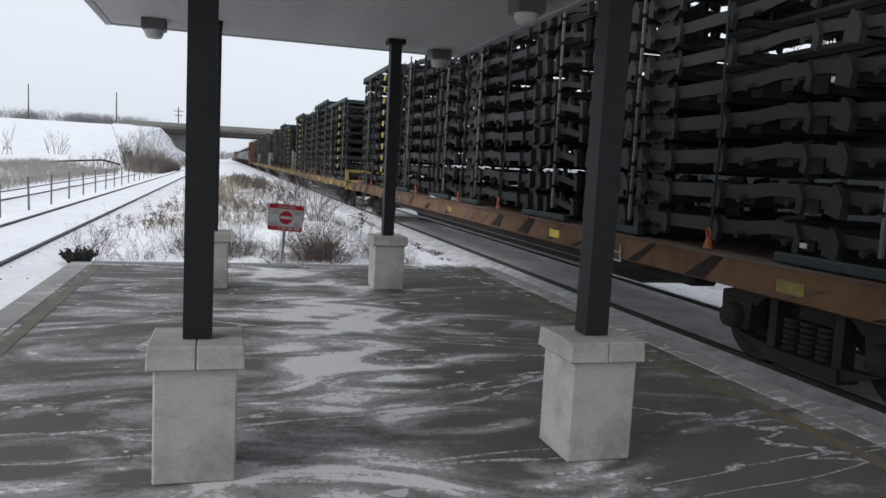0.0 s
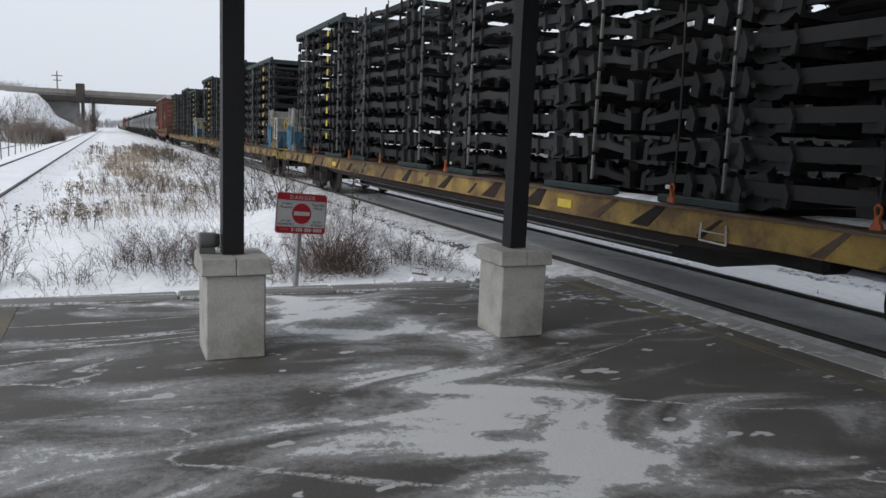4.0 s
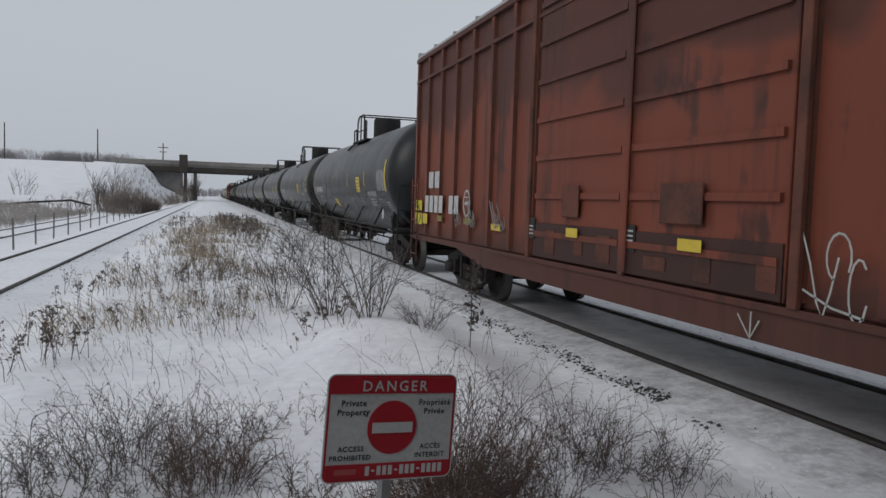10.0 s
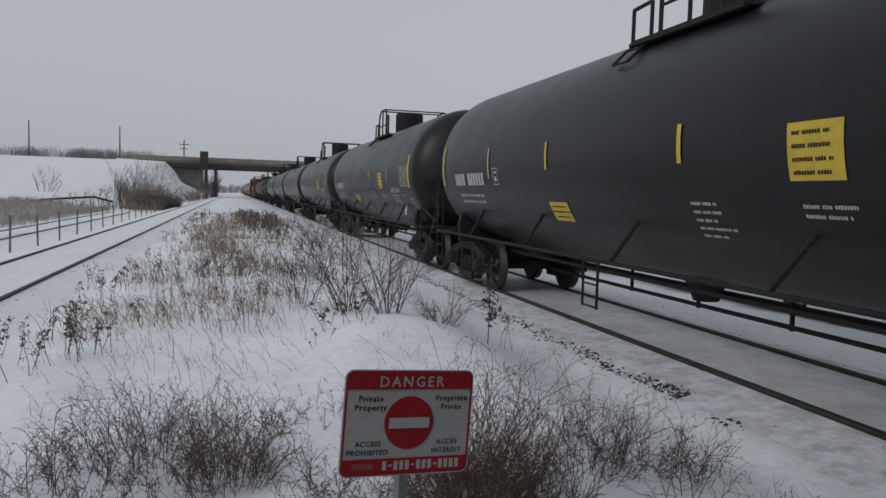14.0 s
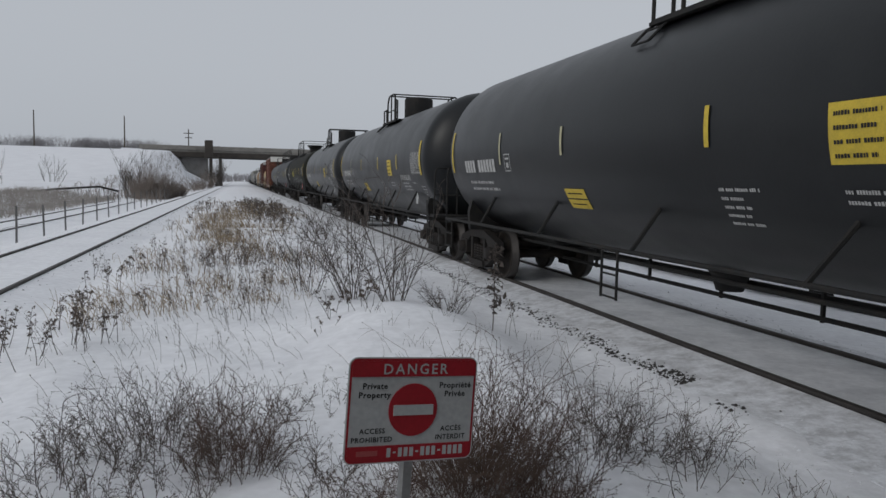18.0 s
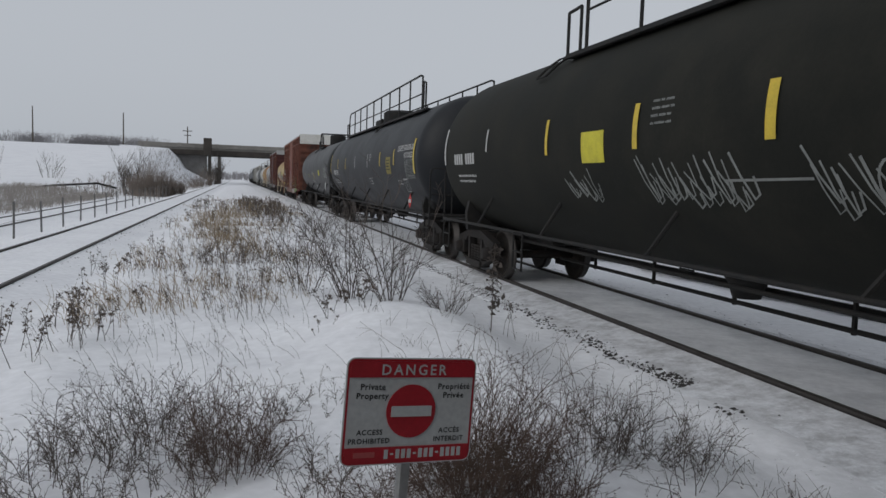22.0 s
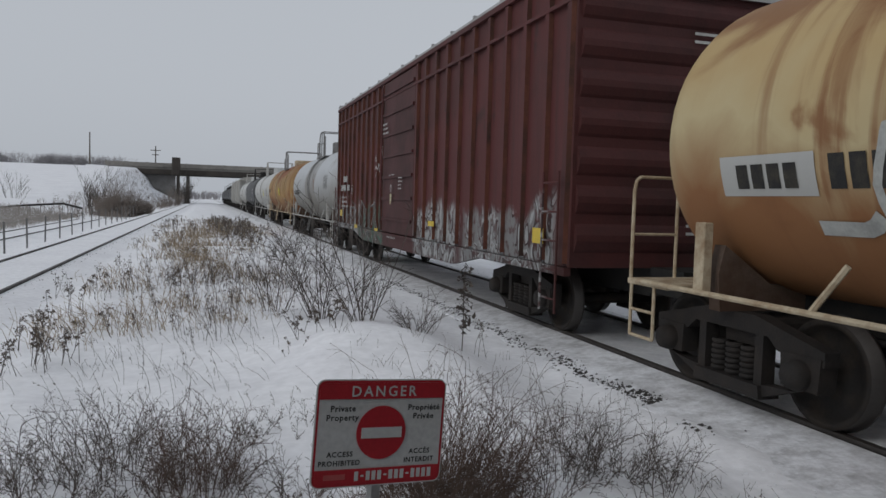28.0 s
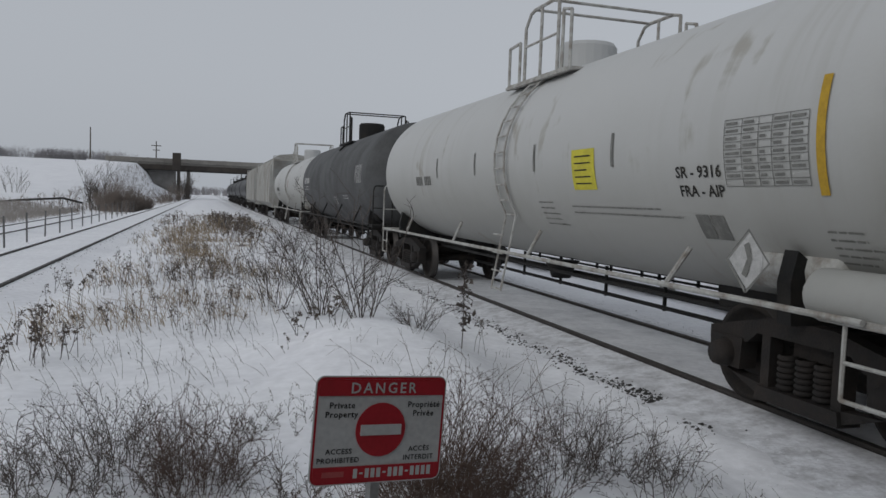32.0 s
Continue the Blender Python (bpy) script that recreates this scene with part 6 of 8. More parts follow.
def table(c, y, z, w, hh, R, zc, mat, rng):
    """A finely ruled panel of small print."""
    sh, rows, cols = [], 9, (-w / 2, -w * 0.27, -w * 0.06, w * 0.10, w * 0.30, w / 2)
    for k in range(rows + 1):
        v = hh / 2 - hh * k / rows
        sh.append(flat_rect(-w / 2, v - 0.003, w / 2, v + 0.003, 1))
    for u in cols:
        sh.append(flat_rect(u - 0.004, -hh / 2, u + 0.004, hh / 2, 6))
    for k in range(rows):
        v = hh / 2 - hh * (k + 0.72) / rows
        for u0, u1 in zip(cols, cols[1:]):
            if rng.random() < 0.85:
                a = u0 + 0.02
                sh.append(flat_rect(a, v, a + (u1 - u0 - 0.04) * (0.5 + 0.5 * rng.random()), v + hh * 0.042, 1))
    part("data_panel", on_tank(sh, y, z, R, zc), mat, c)


def fit_words(text, size, width):
    """Words squeezed or stretched to a width."""
    vs, fs = words(text, size, 0.02, 1.0)
    w = max(u for u, _ in vs) - min(u for u, _ in vs)
    return [(u * width / w, v) for u, v in vs], fs


def frame_mark(w, h, r=0.014):
    return [flat_rect(-w, -h, w, -h + r, 1), flat_rect(-w, h - r, w, h, 1), flat_rect(-w, -h, -w + r, h, 4), flat_rect(w - r, -h, w, h, 4)]


def hazmat_marks(c, R, zc, h, rng):
    part("placard", on_tank([flat_rect(-0.285, -0.225, 0.285, 0.225, 8)], -3.22, 2.17, R, zc), YELLOW_MARK, c, "yellow notice panel")
    part("notice_print", on_tank([(vs, fs) for vs, fs in (([(u, v + 0.13) for u, v in q[0]], q[1]) for q in bars(4, 0.46, 0.034, 0.068, rng, 0.25))], -3.22, 2.17, R, zc, 0.012), BLACK_MARK, c)
    part("placard", on_tank([flat_rect(-0.30, 0.01, 0.30, 0.15, 2), flat_rect(-0.30, -0.15, 0.30, -0.01, 2)], 1.66, 1.59, R, zc), YELLOW_MARK, c, "yellow notice panel")
    part("notice_print", on_tank([flat_rect(-0.22, 0.075, 0.22, 0.09, 1), flat_rect(-0.22, -0.085, 0.2, -0.07, 1)], 1.66, 1.59, R, zc, 0.012), BLACK_MARK, c)
    part("cargo_name", on_tank([fit_words("HEXAMETHYLENEDIAMINE", 0.19, 1.16)], -5.15, 1.83, R, zc), WHITE_MARK, c)
    part("small_print", on_tank(bars(3, 0.90, 0.042, 0.05, rng), -5.15, 1.73, R, zc), WHITE_MARK, c)
    part("small_print", on_tank(bars(5, 0.60, 0.034, 0.055, rng, 0.5), -1.80, 1.74, R, zc), WHITE_MARK, c)
    part("small_print", on_tank(bars(2, 0.58, 0.034, 0.05, rng), -3.30, 1.74, R, zc), WHITE_MARK, c)
    part("small_print", on_tank(bars(1, 0.36, 0.034, 0.05, rng, 0.0), -6.05, 1.74, R, zc), WHITE_MARK, c)
    part("small_print", on_tank(bars(5, 0.42, 0.032, 0.045, rng, 0.4), -6.9, 1.66, R, zc), WHITE_MARK, c)
    each("number_bar", on_tank, mark_bars(11, 1.72, 0.22), (5.40, 1.97, R, zc), WHITE_MARK, c)
    if FIRST:
        part("load_limit", on_tank([fit_words("LD LMT  189900 LB  90650 KG", 0.10, 1.57)], 5.38, 1.76, R, zc), WHITE_MARK, c)
        part("load_limit", on_tank([fit_words("LT WT   86150 LB  39050 KG", 0.10, 1.52)], 5.34, 1.61, R, zc), WHITE_MARK, c)
        FIRST.clear()
    else:
        part("small_print", on_tank(bars(2, 1.5, 0.055, 0.07, rng, 0.15), 5.36, 1.77, R, zc), WHITE_MARK, c)
    part("class_mark", on_tank(frame_mark(0.13, 0.14) + [flat_rect(-0.05, -0.08, 0.05, 0.0, 1), flat_rect(-0.08, 0.05, 0.08, 0.08, 1)], 3.93, 2.11, R, zc), WHITE_MARK, c)
    table(c, -6.50, 2.24, 0.98, 0.52, R, zc, WHITE_MARK, rng)
    bm = on_side([([(-0.10, 0), (0.10, 0), (0.10, 0.12), (0.15, 0.12), (0, 0.29), (-0.15, 0.12), (-0.10, 0.12)], [(0, 1, 2, 6), (3, 4, 5)])], -6.10, 1.24, -1.36)
    part("hazard_board", bm, WHITE_MARK, c, "white arrow-shaped hazard board")


FIRST = ["first of the black cars"]


def number_marks(mat, n=10, w=1.5, hh=0.24, dy=2.2, z=2.30):
    def marks(c, R, zc, h, rng):
        each("number_bar", on_tank, mark_bars(n, w, hh), (h - dy, z, R, zc), mat, c)
        fine = GREY_PRINT if mat is BLACK_MARK else mat
        part("small_print", on_tank(bars(2, w, 0.045, 0.06, rng, 0.2), h - dy, z - 0.16, R, zc), fine, c)
        table(c, -h + 1.75, 2.45, 0.95, 0.5, R, zc, fine, rng)
        part("small_print", on_tank(bars(4, 0.8, 0.030, 0.05, rng, 0.5), -1.45, 1.75, R, zc), fine, c)
        part("small_print", on_tank(bars(2, 1.3, 0.035, 0.05, rng, 0.4), -3.6, 1.80, R, zc), fine, c)
    return marks


def gas_marks(c, R, zc, h, rng):
    part("cargo_name", on_tank([fit_words("LIQUEFIED PETROLEUM GAS", 0.20, 1.87)], -6.95, 2.58, R, zc), WHITE_MARK, c)
    part("cargo_name", on_tank([fit_words("NOT ODORIZED", 0.20, 1.0)], -7.38, 2.38, R, zc), WHITE_MARK, c)
    table(c, -7.45, 2.10, 1.0, 0.50, R, zc, GRAFFITI[5], rng)
    part("reflector", arc_band(-8.0, 0.13, R, zc, -15, 17), YELLOW_MARK, c)
    part("reflector", arc_band(8.85, 0.09, R, zc, -12, 20), YELLOW_MARK, c)
    for y, m in ((-5.56, YELLOW_MARK), (-3.44, YELLOW_MARK), (-1.18, WHITE_MARK), (1.58, WHITE_MARK), (4.07, YELLOW_MARK), (6.38, YELLOW_MARK)):
        part("reflector", arc_band(y, 0.09, R, zc, -6, 10), m, c)
    part("placard", on_tank([flat_rect(-0.34, -0.24, 0.34, 0.24, 8)], -4.74, 2.22, R, zc), DULL_YELLOW, c, "dull yellow notice panel")
    part("notice_print", on_tank([flat_rect(-0.26, 0.14 - 0.085 * k, 0.26 - 0.1 * rng.random(), 0.165 - 0.085 * k, 1) for k in range(4)], -4.74, 2.22, R, zc, 0.012), BLACK_MARK, c)
    part("small_print", on_tank(bars(3, 0.35, 0.035, 0.05, rng, 0.3), -1.71, 2.6, R, zc), WHITE_MARK, c)
    part("small_print", on_tank(bars(3, 0.6, 0.04, 0.05, rng, 0.5), -1.52, 1.84, R, zc), WHITE_MARK, c)
    part("small_print", on_tank(bars(2, 0.6, 0.035, 0.05, rng, 0.2), -6.02, 1.78, R, zc), WHITE_MARK, c)
    part("data_plate", on_tank(frame_mark(0.26, 0.19, 0.02) + [flat_rect(-0.01, -0.19, 0.01, 0.19, 4)], -6.69, 1.68, R, zc), WHITE_MARK, c)
    each("number_bar", on_tank, mark_bars(8, 1.4, 0.21), (7.15, 2.0, R, zc), WHITE_MARK, c)
    part("small_print", on_tank(bars(2, 1.6, 0.05, 0.06, rng, 0.15), 6.9, 1.76, R, zc), WHITE_MARK, c)
    part("class_mark", on_tank(frame_mark(0.13, 0.14), 6.1, 2.13, R, zc), WHITE_MARK, c)
    hazard_diamond(c, -7.55, 1.30, RED_MARK, -1.50, 0.18)


def hazard_diamond(c, y, z, mat, x=-1.50, q=0.23):
    bm = prism(bmesh.new(), [(y, z - q), (y + q, z), (y, z + q), (y - q, z)], "x", x - 0.012, x)
    p = part("hazard_placard", bm, mat, c, "diamond hazard placard")
    u, v = q * 0.74, q * 0.26
    bm = prism(bmesh.new(), [(y - u, z - v), (y + u, z - v), (y + u, z + v), (y - u, z + v)], "x", x - 0.018, x - 0.012)
    part("placard_panel", bm, WHITE_MARK, p)


def orange_marks(c, R, zc, h, rng):
    part("placard", on_tank([flat_rect(-0.27, -0.22, 0.27, 0.22, 8)], -1.6, 2.2, R + 0.038, zc), LIME_MARK, c, "yellow notice panel")
    part("notice_print", on_tank([flat_rect(-0.22, 0.14 - 0.09 * k, 0.2 - 0.1 * rng.random(), 0.16 - 0.09 * k, 1) for k in range(4)], -1.6, 2.2, R + 0.038, zc, 0.012), BLACK_MARK, c)
    part("data_plate", on_tank([flat_rect(-0.20, -0.13, 0.20, 0.13, 4)], -4.27, 1.7, R + 0.038, zc), BLACK_MARK, c, "dark data plate")
    part("plate_rim", on_tank(frame_mark(0.21, 0.14, 0.02), -4.27, 1.7, R + 0.038, zc, 0.012), WHITE_MARK, c)
    each("number_bar", on_tank, mark_bars(9, 1.3, 0.22), (h - 2.2, 2.2, R + 0.038, zc), BLACK_MARK, c)


def tag_strokes(rng, w, h, n):
    """Thin sprayed strokes, slanting and looping."""
    out = []
    for i in range(n):
        u = -w / 2 + w * (i + rng.random() * 0.6) / n
        a = h * rng.uniform(0.0, 0.25)
        b = h * rng.uniform(0.55, 1.0)
        lean = rng.uniform(0.14, 0.34)
        pts = [(u, b), (u + lean * 0.5, (a + b) / 2), (u + lean, a), (u + lean + 0.08, a + 0.05), (u + lean * 0.7 + 0.12, (a + b) / 2)]
        out.append(ribbon(pts, rng.uniform(0.008, 0.016)))
    return out


def graffiti_marks(c, R, zc, h, rng):
    each("number_bar", on_tank, mark_bars(9, 1.3, 0.2), (6.6, 2.13, R, zc), WHITE_MARK, c)
    part("small_print", on_tank(bars(2, 1.2, 0.045, 0.06, rng, 0.2), 6.5, 1.9, R, zc), WHITE_MARK, c)
    part("reflector", arc_band(7.89, 0.10, R, zc, -9, 18), WHITE_MARK, c, "pale reflector stripe")
    part("reflector", arc_band(5.24, 0.07, R, zc, -2, 12), WHITE_MARK, c, "pale reflector stripe")
    for y, w in ((2.62, 0.085), (0.19, 0.10), (-1.97, 0.13), (-4.7, 0.13)):
        part("reflector", arc_band(y, w, R, zc, -7, 11), YELLOW_MARK, c)
    part("reflector", arc_band(-h + 0.9, 0.13, R, zc, -12, 20), YELLOW_MARK, c)
    part("placard", on_tank([flat_rect(-0.30, -0.19, 0.30, 0.19, 8)], 1.22, 2.25, R, zc), LIME_MARK, c, "yellow notice panel")
    part("small_print", on_tank(bars(4, 0.5, 0.028, 0.05, rng, 0.3), -0.36, 2.66, R, zc), GRAFFITI[5], c)
    for y, w, n, hh in ((1.75, 0.8, 8, 0.46), (-0.60, 1.75, 19, 0.58), (-2.85, 1.2, 12, 0.62), (-5.2, 1.6, 10, 0.6)):
        part("graffiti", on_tank(tag_strokes(rng, w, hh, n), y, 1.58, R, zc, 0.008), GRAFFITI[5], c, "thin grey sprayed strokes")
    part("graffiti", on_tank([ribbon([(-0.6, 0), (0.5, 0.02)], 0.012), ribbon([(0.1 * math.cos(q) + 1.2, 0.16 * math.sin(q)) for q in np.linspace(0, 6.3, 14)], 0.012)], -1.9, 1.86, R, zc, 0.008), GRAFFITI[5], c, "thin grey sprayed strokes")
    table(c, -h + 1.75, 2.45, 0.95, 0.5, R, zc, WHITE_MARK, rng)
    hazard_diamond(c, -h + 1.3, 1.35, RED_MARK)


def faded_marks(c, R, zc, h, rng):
    each("number_bar", on_tank, mark_bars(8, 1.1, 0.18), (6.2, 2.04, R, zc), GRAFFITI[8], c)
    part("small_print", on_tank(bars(2, 1.0, 0.04, 0.05, rng, 0.2), 5.6, 1.8, R, zc), GRAFFITI[5], c)
    part("reflector", arc_band(4.96, 0.07, R, zc, -19, -7), PALE_MARK, c, "pale reflector stripe")
    part("reflector", arc_band(2.80, 0.075, R, zc, -21, -9), LIME_MARK, c)
    part("reflector", arc_band(-0.31, 0.13, R, zc, -23, -8), YELLOW_MARK, c)
    for y, z, n, w in ((0.26, 2.16, 2, 0.92), (0.20, 1.70, 2, 1.14), (0.38, 1.42, 3, 0.8)):
        part("small_print", on_tank(bars(n, w, 0.05, 0.05, rng, 0.25), y, z, R, zc), WHITE_MARK, c)
    part("scratches", on_tank(tag_strokes(rng, 1.3, 0.28, 6), -0.4, 1.75, R, zc, 0.008), GRAFFITI[5], c, "pale scratches")
    part("data_panel", on_tank([flat_rect(-0.36, -0.24, 0.36, 0.24, 6)], -5.74, 2.12, R, zc), GRAFFITI[6], c, "faded pale data panel")
    part("data_print", on_tank([flat_rect(-0.30, 0.17 - 0.08 * k, 0.3, 0.19 - 0.08 * k, 1) for k in range(5)], -5.74, 2.12, R, zc, 0.012), BLACK_MARK, c)
    part("placard", on_tank([flat_rect(-0.3, -0.14, 0.3, 0.14, 8)], -3.1, 2.12, R, zc), LIME_MARK, c, "lime notice panel")
    part("reflector", arc_band(-6.46, 0.12, R, zc, -22, 2), WHITE_MARK, c, "pale reflector stripe")
    hazard_diamond(c, -h + 1.3, 1.45, WHITE_MARK)


def tan_marks(c, R, zc, h, rng):
    part("number_patch", on_tank([flat_rect(-0.50, -0.17, 0.56, 0.17, 5)], 4.56, 2.06, R, zc), WHITE_TANK_B, c, "white patch behind the lettering")
    each("number_bar", on_tank, mark_bars(4, 0.72, 0.20), (4.52, 1.96, R, zc, 0.012), BLACK_MARK, c)
    each("number_bar", on_tank, mark_bars(5, 0.95, 0.26), (3.42, 1.95, R, zc), BLACK_MARK, c)
    part("placard", on_tank([flat_rect(-0.32, -0.25, 0.32, 0.25, 8)], -1.93, 2.2, R, zc), LIME_MARK, c, "pale yellow notice panel")
    for k, sh in scrawl(rng, 2.6, 0.75, 22).items():
        part("graffiti", on_tank(sh, 2.3, 1.65, R, zc, 0.008), GRAFFITI[0 if k < 3 else 5], c)
    for k, sh in scrawl(rng, 4.0, 1.0, 34).items():
        part("graffiti", on_tank(sh, -1.6, 1.5, R, zc, 0.010), GRAFFITI[2 if k < 3 else k], c)


def white_marks(c, R, zc, h, rng):
    number_marks(BLACK_MARK, 11, 1.5, 0.22, h - 4.2, 2.02)(c, R, zc, h, rng)
    part("paint_patch", arc_band(-1.67, 0.12, R, zc, -8, 9), RUST_PATCH, c, "faded orange paint patch")
    part("reflector", arc_band(3.0, 0.05, R, zc, -3, 14), BLACK_MARK, c)


def stencil_marks(c, R, zc, h, rng):
    part("stencil", on_tank([fit_words("SR - 9316", 0.15, 0.66)], -5.34, 2.05, R, zc), BLACK_MARK, c)
    part("stencil", on_tank([fit_words("FRA - AIP", 0.15, 0.64)], -5.36, 1.88, R, zc), BLACK_MARK, c)
    table(c, -6.2, 2.24, 0.95, 0.56, R, zc, GREY_PRINT, rng)
    part("reflector", arc_band(-6.80, 0.085, R, zc, -20, 14), PAINT_YELLOW, c)
    for y in (0.57, -1.80, -3.86, 2.7):
        part("reflector", arc_band(y, 0.05, R, zc, -8, 6), GREY_PRINT, c, "dark thin stripe")
    part("placard", on_tank([flat_rect(-0.28, -0.24, 0.28, 0.24, 8)], -3.18, 2.18, R, zc), LIME_MARK, c, "yellow notice panel")
    part("notice_print", on_tank([flat_rect(-0.2, 0.15 - 0.08 * k, 0.2 - 0.1 * rng.random(), 0.165 - 0.08 * k, 1) for k in range(5)], -3.18, 2.18, R, zc, 0.012), BLACK_MARK, c)
    part("small_print", on_tank(bars(5, 0.7, 0.022, 0.06, rng, 0.4), -2.1, 1.78, R, zc), GREY_PRINT, c)
    part("small_print", on_tank(bars(2, 2.4, 0.022, 0.06, rng, 0.2), -3.9, 1.74, R, zc), GREY_PRINT, c)
    part("small_print", on_tank(bars(5, 0.5, 0.022, 0.05, rng, 0.4), -6.95, 1.62, R, zc), GREY_PRINT, c)
    part("data_plate", on_tank([flat_rect(-0.20, -0.13, -0.01, 0.13, 4), flat_rect(0.01, -0.13, 0.20, 0.13, 4)], -5.36, 1.60, R, zc), GREY_PRINT, c)
    each("number_bar", on_tank, mark_bars(9, 1.1, 0.18), (3.7, 2.06, R, zc), GREY_PRINT, c)
    hazard_diamond(c, -6.19, 1.36, WHITE_MARK, -1.53)
    part("diamond_rim", on_side([ribbon([(0, -0.25), (0.25, 0), (0, 0.25), (-0.25, 0), (0, -0.25)], 0.012), ribbon([(-0.03, -0.12), (0.03, 0.02), (-0.02, 0.14)], 0.03)], -6.19, 1.36, -1.552), GREY_PRINT, c)
    part("air_tank", lathe(bmesh.new(), [(-0.75, 0), (-0.75, 0.14), (-0.68, 0.20), (0.68, 0.20), (0.75, 0.14), (0.75, 0)], 18, "y", (-1.25, -h + 0.36, 1.16)), WHITE_TANK_B, c)


GREY_PRINT = material("grey_stencil", (0.14, 0.14, 0.13), 0.7, dirt=(0.30, 0.30, 0.28), scale=9, amount=0.5, grain=60)


# ---------------------------------------------------------------- box cars
def box_car(y0, y1, b0, b1, mat, label, seed, doors=1, graffiti=False, rib=0.86, crest=False, end=None, door=2.93, cap=0.18, cap_mat=None, door_mat=None):
    """Coupled length y0 to y1; the body's ends at b0 and b1."""
    rng, mid = random.Random(seed), (y0 + y1) / 2
    c = thing("box_car", label, "box car", "box cars in the train", pose(0, mid, 0))
    running_gear(c, (y1 - y0) / 2, (b1 - b0) / 2 - 2.2)
    a, b = b0 - mid, b1 - mid
    zb, zt = 1.02, 4.75
    part("body", boxed(-1.48, a, zb, 1.48, b, zt, bevel=0.015), mat, c)
    bm = bmesh.new()
    prism(bm, [(-1.53, zt), (1.53, zt), (1.53, zt + 0.06), (0, zt + 0.14), (-1.53, zt + 0.06)], "y", a - 0.02, b + 0.02)
    part("roof", bm, ROOF_GREY, c, "galvanised metal roof")
    n = int((b - a) / 1.2)
    for i in range(n + 1):
        y = a + (b - a) * i / n
        bm = prism(bmesh.new(), [(-1.54, zt + 0.06), (0, zt + 0.14), (1.54, zt + 0.06), (1.54, zt + 0.10), (0, zt + 0.18), (-1.54, zt + 0.10)], "y", y - 0.03, y + 0.03)
        part("roof_rib", bm, ROOF_GREY, c)
    dw = door * doors / 2
    d0, d1 = -dw - 0.02, dw + 0.02
    rib_me = finish("rib", prism(bmesh.new(), [(0, -0.06), (-0.065, -0.055), (-0.065, 0.055), (0, 0.06)], "z", zb + 0.05, zt - 0.10), (mat, GRIME_SHADE))
    # Rib flanks take the darker brown: shade put into colour, along with grime.
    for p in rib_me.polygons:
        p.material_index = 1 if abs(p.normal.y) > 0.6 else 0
    for sx in (-1, 1):
        turn = 0 if sx < 0 else 180
        for lo, hi in ((a, d0), (d1, b)):
            k = max(2, round((hi - lo) / rib))
            for i in range(k + 1):
                y = min(max(lo + (hi - lo) * i / k, lo + 0.08), hi - 0.08)
                if graffiti and sx < 0:
                    near = finish("rib", prism(bmesh.new(), [(-1.48, y - 0.06), (-1.545, y - 0.055), (-1.545, y + 0.055), (-1.48, y + 0.06)], "z", zb + 0.05, zt - 0.10), (mat, GRIME_SHADE))
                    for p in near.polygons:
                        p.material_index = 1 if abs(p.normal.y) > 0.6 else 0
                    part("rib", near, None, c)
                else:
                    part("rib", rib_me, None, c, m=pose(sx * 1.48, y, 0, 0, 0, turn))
        for i in range(doors):
            w = (d1 - d0) / doors
            e0 = d0 + w * i + 0.04
            e1 = e0 + w - 0.08
            bm = boxed(*sorted((sx * 1.485, sx * 1.535))[:1], e0, zb + 0.02, sorted((sx * 1.485, sx * 1.535))[1], e1, zt - 0.12, bevel=0.01)
            d = part("door", bm, door_mat or mat, c)
            for k in range(7):
                z = zb + 0.30 + 0.50 * k
                lo, hi = sorted((sx * 1.535, sx * 1.575))
                part("door_rib", boxed(lo, e0 + 0.05, z, hi, e1 - 0.05, z + 0.07), door_mat or mat, d)
            for k in (0.97,) if i == 0 else ():
                y = e0 + (e1 - e0) * k
                part("lock_rod", rod(bmesh.new(), (sx * 1.60, y, zb + 0.05), (sx * 1.60, y, zt - 0.2), 0.018, 6), mat, d)
        lo, hi = sorted((sx * 1.44, sx * 1.53))
        bm = prism(bmesh.new(), [(a, zb), (b, zb), (b, zb - 0.10), (b - 3.0, zb - 0.10), (b - 4.4, zb - 0.32), (a + 4.4, zb - 0.32), (a + 3.0, zb - 0.10), (a, zb - 0.10)], "x", lo, hi)
        part("side_sill", bm, mat, c)
        lo, hi = sorted((sx * 1.5, sx * 1.56))
        part("door_track", boxed(lo, d0 - 1.6, zb - 0.06, hi, d1 + 1.6, zb), mat, c)
        part("belt_rail", boxed(*sorted((sx * 1.49, sx * 1.552))[:1], a + 0.02, zt - 0.52, sorted((sx * 1.49, sx * 1.552))[1], b - 0.02, zt - 0.47), mat, c)
        part("eave_rail", boxed(lo, a, zt - 0.09, hi, b, zt - 0.005), mat, c)
        for y in (a + 0.30, b - 0.30):
            bm = bmesh.new()
            for k in range(5):
                rod(bm, (sx * 1.60, y - 0.22, 0.62 + 0.36 * k), (sx * 1.60, y + 0.22, 0.62 + 0.36 * k), 0.014, 5)
            for dy in (-0.22, 0.22):
                rod(bm, (sx * 1.60, y + dy, 0.45), (sx * 1.60, y + dy, 2.2), 0.016, 5)
            part("ladder", bm, mat, c)
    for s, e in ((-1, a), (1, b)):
        # The end walls' colour holds their shade as well as grime.
        part("end_wall", boxed(-1.47, min(e, e + s * 0.02), zb + 0.01, 1.47, max(e, e + s * 0.02), zt - 0.24), end or GRIME_SHADE, c, "end wall darkened for road grime and shade")
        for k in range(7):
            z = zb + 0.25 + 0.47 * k
